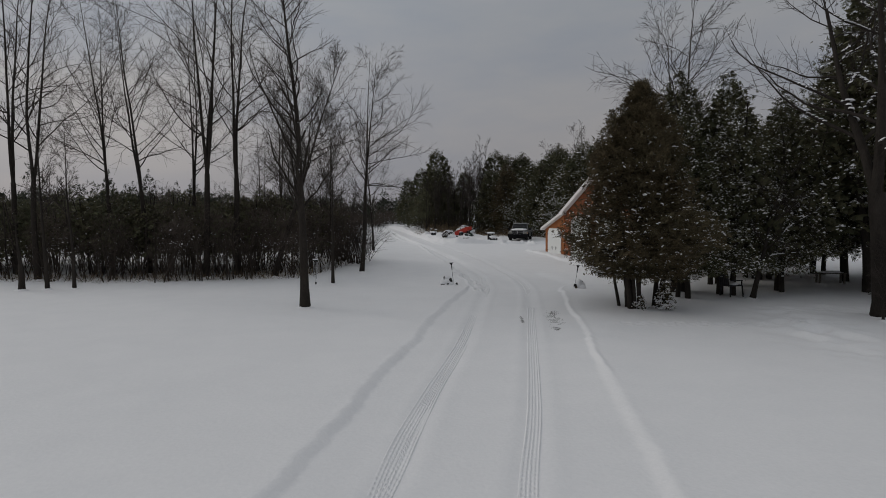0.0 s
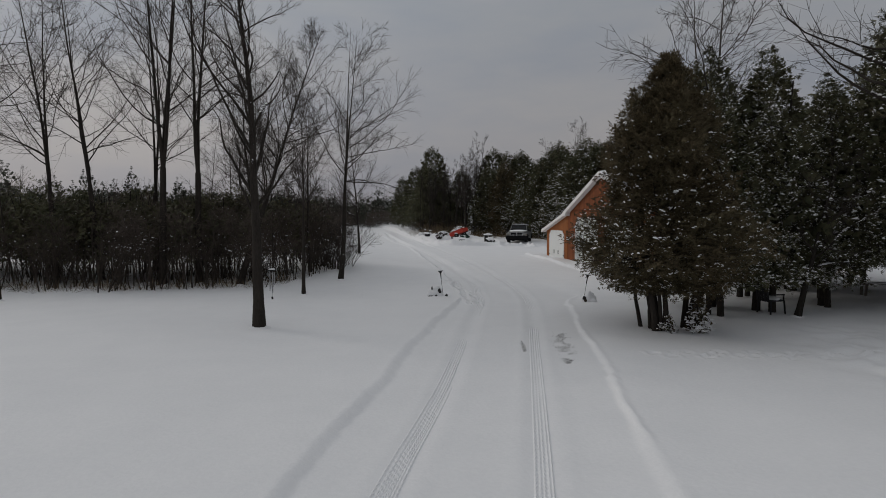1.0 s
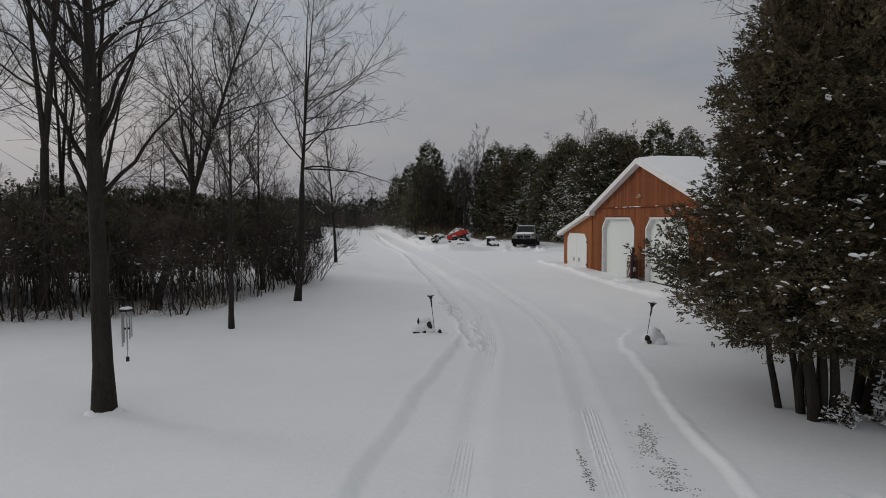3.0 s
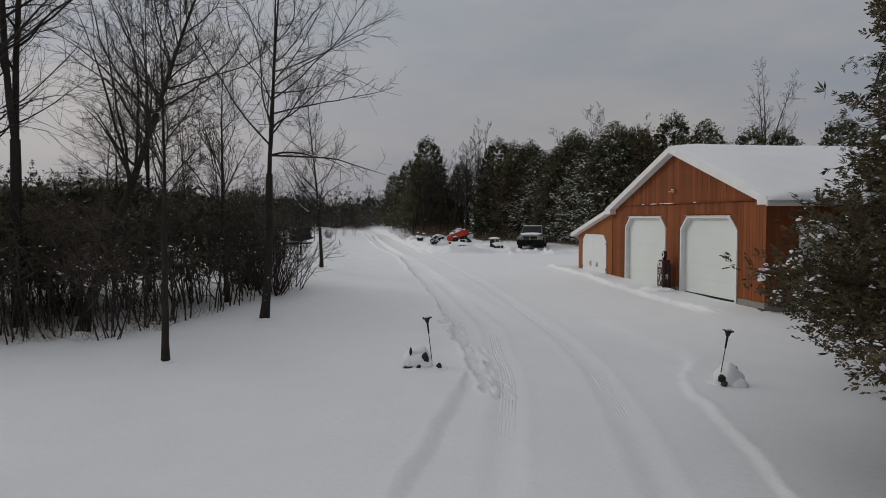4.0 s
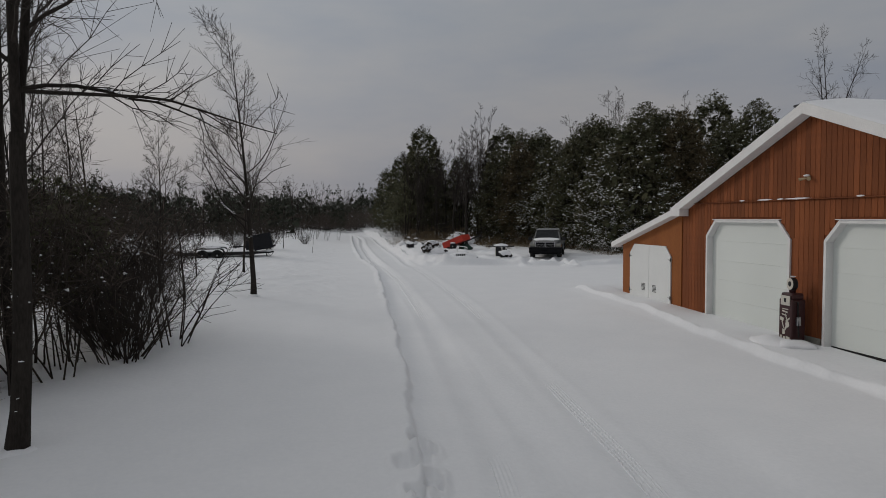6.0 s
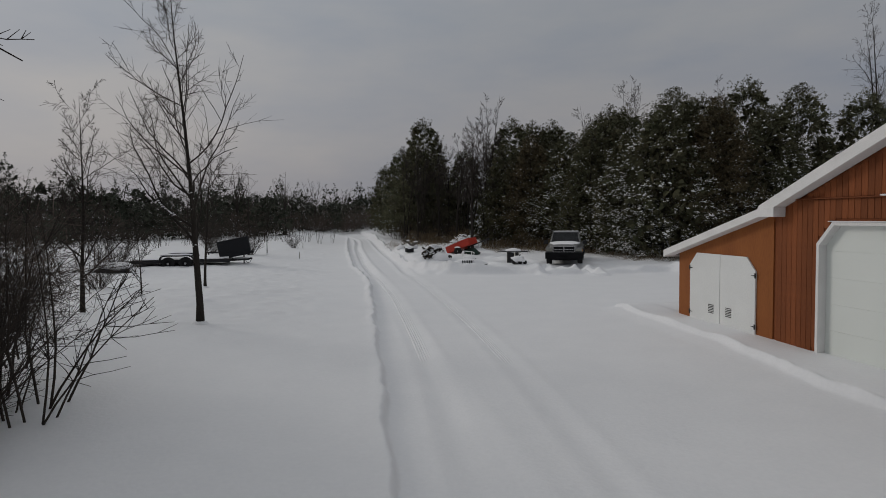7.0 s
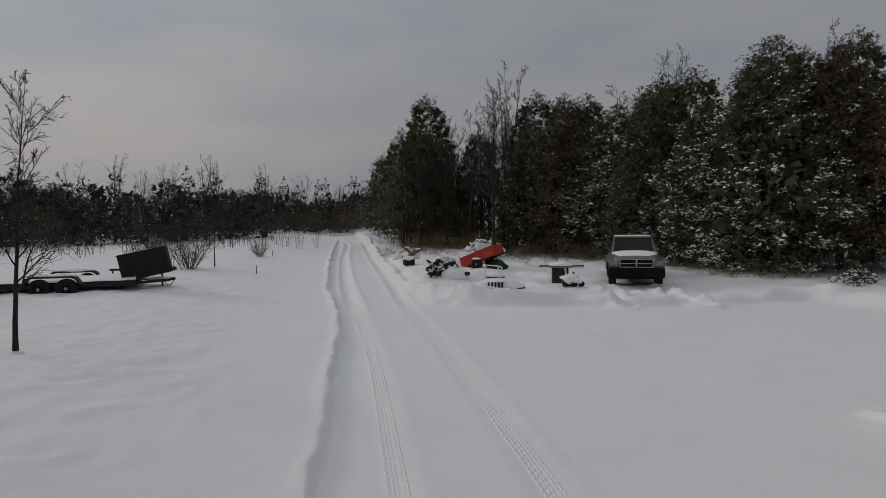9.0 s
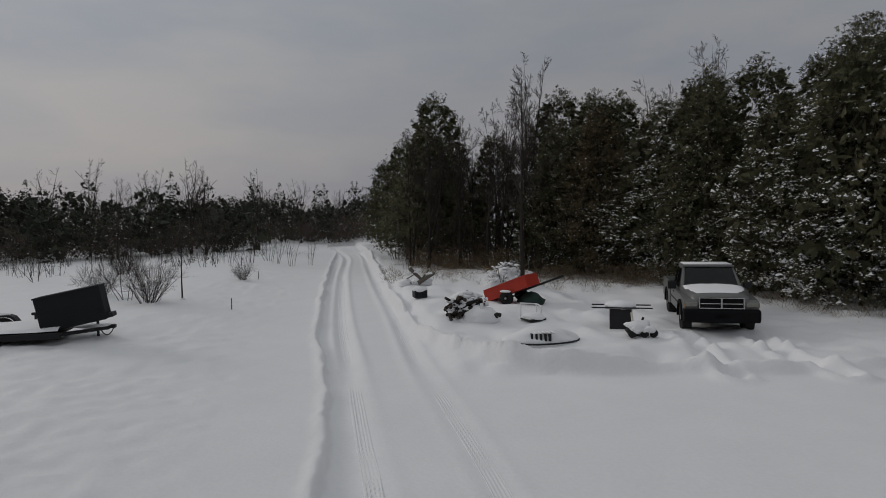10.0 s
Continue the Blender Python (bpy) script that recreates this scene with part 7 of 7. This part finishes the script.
# ---- stones with garden torches beside the driveway ----
def torch(m, tall=0.95):
    t = thing("garden_torch", "black garden torch on a thin leaning pole", "torch", m, group="garden torches")
    bm = bmesh.new()
    rod(bm, (0, 0, -0.1), (0, 0, tall - 0.3), 0.008, None, 8)
    part("pole", bm, M_BLACK, t)
    bm = bmesh.new()
    rod(bm, (0, 0, tall - 0.32), (0, 0, tall - 0.10), 0.016, 0.022, 10)
    part("sleeve", bm, M_BLACK, t)
    bm = bmesh.new()
    rod(bm, (0, 0, tall - 0.10), (0, 0, tall - 0.03), 0.03, 0.055, 12)
    rod(bm, (0, 0, tall - 0.03), (0, 0, tall), 0.062, 0.085, 12)
    part("cup", tidy(bm), M_BLACK, t)
    for k in range(5):
        a = k * 2 * math.pi / 5
        bm = bmesh.new()
        box(bm, (0.05, -0.025, tall - 0.015), (0.10, 0.025, tall), 0.004, Matrix.Rotation(a, 4, "Z"))
        part("petal", bm, M_BLACK, t)
    bm = bmesh.new()
    lump(bm, (0, 0, tall + 0.012), (0.065, 0.06, 0.028), 5, 0.3)
    part("cap_snow", bm, M_SNOWCAP, t, smooth=True)
    return t


def stone_heap(m, stones, snow, label, seed):
    t = thing("stone_heap", label, "stones", m, group="stone heaps by the driveway")
    for k, (c, s) in enumerate(stones):
        bm = bmesh.new()
        lump(bm, c, s, seed + k, 0.4, 2)
        part("stone", bm, M_STONE if k != 1 or seed < 200 else M_WOODCUT, t)
    for k, (c, s) in enumerate(snow):
        bm = bmesh.new()
        lump(bm, c, s, seed + 20 + k, 0.28, 3)
        part("snow_cap", bm, M_SNOWCAP, t, "rounded snow over the stones", smooth=True)
    return t


stone_heap(pose(-11.14, -4.38, ground_at(-11.14, -4.38) - 0.03),
           [((-0.20, -0.17, 0.05), (0.10, 0.05, 0.035)), ((0.0, -0.21, 0.05), (0.06, 0.05, 0.06)), ((0.13, -0.17, 0.22), (0.075, 0.05, 0.12)), ((-0.14, -0.06, 0.33), (0.03, 0.03, 0.09)), ((-0.02, -0.1, 0.12), (0.14, 0.07, 0.10))],
           [((0.0, 0.06, 0.06), (0.32, 0.27, 0.30)), ((0.06, 0.12, 0.24), (0.20, 0.2, 0.16)), ((-0.16, -0.08, 0.08), (0.16, 0.12, 0.16)), ((0.12, -0.14, 0.06), (0.16, 0.14, 0.13)), ((0.1, -0.1, -0.06), (0.6, 0.5, 0.12))],
           "low heap of dark stones under a cap of snow", 110)
torch(pose(-10.83, -4.33, ground_at(-10.83, -4.33), 4, -7, 0), 0.98)
bm = bmesh.new()
lump(bm, (0, 0, 0.05), (0.05, 0.06, 0.06), 33, 0.5)
peb = part("stone", bm, M_STONE)
peb.matrix_basis = pose(-10.75, -4.63, ground_at(-10.75, -4.63))
tagged(peb, "small dark stone showing through the snow", "stone")
stone_heap(pose(-5.88, -6.62, ground_at(-5.88, -6.62) - 0.03),
           [((-0.18, -0.12, 0.16), (0.07, 0.06, 0.08)), ((-0.16, -0.15, 0.06), (0.06, 0.06, 0.07)), ((0.24, -0.02, 0.14), (0.06, 0.07, 0.09)), ((0.2, 0.06, 0.22), (0.05, 0.06, 0.1))],
           [((0.03, 0.0, 0.08), (0.24, 0.24, 0.30)), ((0.1, -0.16, 0.02), (0.18, 0.16, 0.16)), ((0, 0, -0.06), (0.5, 0.45, 0.11))],
           "low heap of stones and a block under a cap of snow", 210)
torch(pose(-6.06, -6.65, ground_at(-6.06, -6.65), 3, 8, 0), 0.98)


# ---- old petrol pump by the garage ----
pump = thing("petrol_pump", "old maroon petrol pump with a round globe and white stickers", "petrol pump", pose(-0.34, 5.08, ground_at(-0.34, 5.08) - 0.02, 0, 0, -90) @ Matrix.Diagonal((0.76, 0.9, 1, 1)))
bm = bmesh.new()
box(bm, (-0.27, -0.19, 0.0), (0.27, 0.19, 1.0), 0.02)
box(bm, (-0.24, -0.17, 0.98), (0.24, 0.17, 1.14), 0.05, None, 3)
part("cabinet", bm, M_MAROON, pump)
bm = bmesh.new()
box(bm, (-0.34, -0.27, -0.05), (0.34, 0.27, 0.06), 0.015)
part("base", bm, M_BLACK, pump)
bm = bmesh.new()
box(bm, (-0.19, -0.205, 0.86), (0.19, -0.188, 1.08), 0.01)
dial = part("dial_face", bm, M_CREAM, pump, "cream dial plate")
bm = bmesh.new()
box(bm, (-0.045, -0.212, 0.93), (0.045, -0.204, 1.02), 0.004)
part("figure_window", bm, M_BLACK, dial)
bm = bmesh.new()
rod(bm, (0, 0, 1.12), (0, 0, 1.2), 0.07, 0.09, 14)
part("globe_collar", bm, M_MAROON, pump)
bm = bmesh.new()
rod(bm, (0, -0.07, 1.33), (0, 0.07, 1.33), 0.145, None, 24)
globe = part("globe", tidy(bm, 0.02, 2), M_BLACK, pump, "round globe with a pale face", smooth=False)
bm = bmesh.new()
rod(bm, (0, -0.074, 1.34), (0, -0.082, 1.34), 0.13, None, 24)
part("globe_face", bm, M_CREAM, globe)
bm = bmesh.new()
rod(bm, (0, -0.082, 1.34), (0, -0.087, 1.34), 0.06, None, 16)
part("globe_mark", bm, M_STONE, globe)
for lo, hi, turn in (((-0.12, -0.2, 0.70), (0.10, -0.196, 0.735), 6), ((-0.14, -0.2, 0.63), (0.06, -0.196, 0.655), 6), ((-0.03, -0.2, 0.36), (0.16, -0.196, 0.42), -52), ((-0.10, -0.2, 0.20), (0.0, -0.196, 0.32), 0), ((-0.2, -0.2, 0.5), (-0.06, -0.196, 0.58), 12), ((0.02, -0.2, 0.52), (0.2, -0.196, 0.56), -30), ((-0.2, -0.2, 0.08), (-0.12, -0.196, 0.17), 0), ((0.06, -0.2, 0.1), (0.2, -0.196, 0.16), 8), ((-0.17, -0.2, 0.40), (0.0, -0.196, 0.435), 62), ((-0.04, -0.2, 0.575), (0.14, -0.196, 0.605), 58), ((-0.07, -0.2, 0.10), (0.03, -0.196, 0.15), 0), ((-0.11, -0.2, 0.765), (0.12, -0.196, 0.785), 0)):
    bm = bmesh.new()
    cx, cz = (lo[0] + hi[0]) / 2, (lo[2] + hi[2]) / 2
    box(bm, (lo[0] - cx, lo[1], lo[2] - cz), (hi[0] - cx, hi[1], hi[2] - cz), 0.0, Matrix.Translation((cx, 0, cz)) @ Matrix.Rotation(radians(turn), 4, "Y"))
    part("sticker", bm, M_CREAM, pump, "worn pale sticker")
bm = bmesh.new()
rod(bm, (0.10, -0.195, 0.44), (0.10, -0.202, 0.44), 0.075, None, 16)
part("round_sticker", bm, M_CREAM, pump, "worn round pale sticker")
bm = bmesh.new()
pts = [Vector((0.30 + 0.06 * math.sin(math.pi * u), -0.05, 0.95 - 0.75 * math.sin(math.pi * u * 0.95) - 0.05 * u)) for u in np.linspace(0, 1, 14)]
for a, b in zip(pts, pts[1:]):
    rod(bm, a, b, 0.018, sides=8)
part("hose", bm, M_RUBBER, pump, "black rubber hose", smooth=True)
bm = bmesh.new()
box(bm, (0.27, -0.09, 0.42), (0.35, 0.02, 0.62), 0.015)
part("nozzle", bm, M_STEEL, pump)
bm = bmesh.new()
lump(bm, (0.02, 0.0, 1.505), (0.05, 0.08, 0.02), 8, 0.2)
part("globe_snow", bm, M_SNOWCAP, pump, smooth=True)
for c, s in (((-0.15, -0.42, -0.02), (0.75, 0.42, 0.16)), ((0.5, -0.2, -0.02), (0.5, 0.4, 0.17)), ((-0.6, -0.1, -0.03), (0.5, 0.35, 0.13))):
    bm = bmesh.new()
    lump(bm, c, s, int(c[0] * 50 + 60), 0.35, 3)
    part("base_snow", bm, M_SNOWCAP, pump, "drifted snow round the base", smooth=True)

# awning over the garage's side door
awning = thing("door_awning", "small snow-covered pent roof over the side door", "awning", pose(1.72, 0, 2.14))
bm = bmesh.new()
prism(bm, [(0.02, 0.30), (-0.75, -0.06), (-0.75, -0.12), (0.02, 0.22)], -0.70, 0.70, "x")
part("roof", tidy(bm), M_WHITE, awning)
for s in (-1, 1):
    bm = bmesh.new()
    rod(bm, (s * 0.68, 0.02, -0.45), (s * 0.68, -0.65, -0.10), 0.025, sides=6)
    part("brace", bm, M_TRIM, awning)
bm = bmesh.new()
prism(bm, [(0.02, 0.40), (-0.72, 0.06), (-0.78, -0.02), (-0.75, -0.055), (0.02, 0.305)], -0.72, 0.72, "x")
part("snow", tidy(bm, 0.03, 2), M_SNOWCAP, awning, smooth=True)

# chime on the lone tree
chime = thing("wind_chime", "dark wind chime with a snowy top hanging by the tree trunk", "wind chime", pose(-16.74, -9.85, 1.35))
bm = bmesh.new()
rod(bm, (-0.26, 0, 0.22), (0.0, 0, 0.20), 0.012, sides=6)
rod(bm, (0, 0, 0.20), (0, 0, 0.02), 0.004, sides=5)
part("bracket", bm, M_BLACK, chime)
bm = bmesh.new()
rod(bm, (0, 0, -0.01), (0, 0, 0.02), 0.10, None, 14)
part("top_disc", bm, M_BLACK, chime)
bm = bmesh.new()
lump(bm, (0, 0, 0.03), (0.10, 0.09, 0.03), 4, 0.2)
part("top_snow", bm, M_SNOWCAP, chime, smooth=True)
for k in range(5):
    a = k * 2 * math.pi / 5
    bm = bmesh.new()
    rod(bm, (0.07 * math.cos(a), 0.07 * math.sin(a), -0.05), (0.07 * math.cos(a), 0.07 * math.sin(a), -0.42 - 0.05 * k), 0.012, sides=7)
    part("tube", bm, M_STEEL, chime)
bm = bmesh.new()
rod(bm, (0, 0, 0), (0, 0, -0.78), 0.003, sides=4)
rod(bm, (0, 0, -0.28), (0, 0, -0.30), 0.045, None, 12)
box(bm, (-0.025, -0.006, -0.82), (0.025, 0.006, -0.74), 0.004)
part("clapper", bm, M_BLACK, chime)


# ---- chair, bench and log under the cedars ----
def patio_chair(m):
    t = thing("patio_chair", "black plastic garden chair with snow on its seat", "chair", m)
    for x in (-0.26, 0.26):
        for y in (-0.24, 0.26):
            bm = bmesh.new()
            rod(bm, (x * 1.1, y * 1.15, -0.05), (x, y, 0.42), 0.028, 0.03, 8)
            part("leg", bm, M_BLACK, t)
        bm = bmesh.new()
        box(bm, (x - 0.03, -0.26, 0.60), (x + 0.03, 0.28, 0.64), 0.012)
        rod(bm, (x, -0.22, 0.42), (x, -0.22, 0.61), 0.024)
        part("armrest", bm, M_BLACK, t)
    bm = bmesh.new()
    box(bm, (-0.28, -0.27, 0.40), (0.28, 0.28, 0.45), 0.02)
    part("seat", bm, M_BLACK, t)
    for k in range(5):
        bm = bmesh.new()
        x = -0.22 + k * 0.11
        box(bm, (x - 0.042, 0.26, 0.44), (x + 0.042, 0.30, 0.92), 0.01, pose(0, 0, 0, -8, 0, 0))
        part("back_slat", bm, M_BLACK, t)
    bm = bmesh.new()
    lump(bm, (0, 0, 0.47), (0.26, 0.24, 0.09), 6, 0.2, 3)
    part("seat_snow", bm, M_SNOWCAP, t, "cushion of snow", smooth=True)
    return t


patio_chair(pose(-1.16, -10.21, ground_at(-1.16, -10.21), 0, 0, 95))
bench = thing("garden_bench", "dark wooden garden bench with snow on it", "bench", pose(5.74, -7.33, ground_at(5.74, -7.33), 0, 0, -20))
for k in range(4):
    bm = bmesh.new()
    box(bm, (-0.6, -0.2 + 0.11 * k, 0.42), (0.6, -0.11 + 0.11 * k, 0.46), 0.008)
    part("seat_slat", bm, M_WOOD_GREY, bench)
for x in (-0.5, 0.5):
    for y in (-0.18, 0.18):
        bm = bmesh.new()
        box(bm, (x - 0.04, y - 0.04, -0.05), (x + 0.04, y + 0.04, 0.42), 0.008)
        part("leg", bm, M_WOOD_GREY, bench)
bm = bmesh.new()
lump(bm, (0, 0, 0.48), (0.55, 0.2, 0.06), 9, 0.2, 3)
part("lying_snow", bm, M_SNOWCAP, bench, smooth=True)
for x, y, r in ((3.81, -5.14, 0.17), (4.40, -5.10, 0.12)):
    bm = bmesh.new()
    rod(bm, (0, 0, -0.05), (0, 0, 0.36), r, r * 0.95, 14)
    s = thing("log_round", "dark upright log round with snow on top", "log", pose(x, y, ground_at(x, y)), group="log rounds under the cedars")
    part("log", bm, M_BARK, s)
    bm = bmesh.new()
    lump(bm, (0, 0, 0.38), (r, r, 0.06), 3, 0.2)
    part("cap_snow", bm, M_SNOWCAP, s, smooth=True)

# ---- bare gravel showing in the driveway ----
rg = np.random.default_rng(111)
gpts = []
for (ax, ay), (bx, by), n, wd in (((-8.76, -11.17), (-10.01, -15.14), 2600, 0.12), ((-10.28, -12.55), (-10.60, -13.81), 260, 0.03)):
    u = rg.uniform(0, 1, n)
    w = rg.normal(0, 1, n) * wd * (0.35 + np.sin(u * math.pi) * 0.9)
    gpts.append(np.stack([ax + (bx - ax) * u + w, ay + (by - ay) * u + w * 0.25], 1))
gpts = np.concatenate(gpts)
gpts = gpts[vnoise(gpts[:, 0] / 0.16, gpts[:, 1] / 0.22, 17) * 0.6 + vnoise(gpts[:, 0] / 0.5, gpts[:, 1] / 0.6, 18) * 0.5 > 0.52]
gz = ground_height(gpts[:, 0], gpts[:, 1])
v, f = domes(np.stack([gpts[:, 0], gpts[:, 1], gz - 0.006], 1), rg.uniform(0.005, 0.014, len(gpts)), rg)
tagged(hang("gravel", mesh_of("gravel", v, f, M_GRAVEL, smooth=False)), "dark gravel showing through worn driveway snow", "gravel", kind="stuff")
for k in range(int(BREAK / PITCH)):
    y = 0.004 + k * PITCH
    c = y + PITCH / 2
    inside = [d for d in DOORS if d[0] - 0.06 < c < d[1] + 0.06]
    if inside:
        lo, hi = inside[0]
        edge = min(c - lo, hi - c)
        board(y, D_TOP + 0.08 - max(0.0, D_CUT - edge * 1.1), 3.23)
    else:
        board(y, BASE_TOP if c < 9.1 else BASE_TOP - 0.1, 3.23)
    top = min(roof_under(y), roof_under(y + PITCH)) - 0.015
    if top > 3.36:
        board(y, 3.265, top)
for k in range(34):
    x = 0.05 + k * PITCH
    if not 1.05 < x < 2.15:
        board(0, BASE_TOP, EAVE - 0.12, True, x)
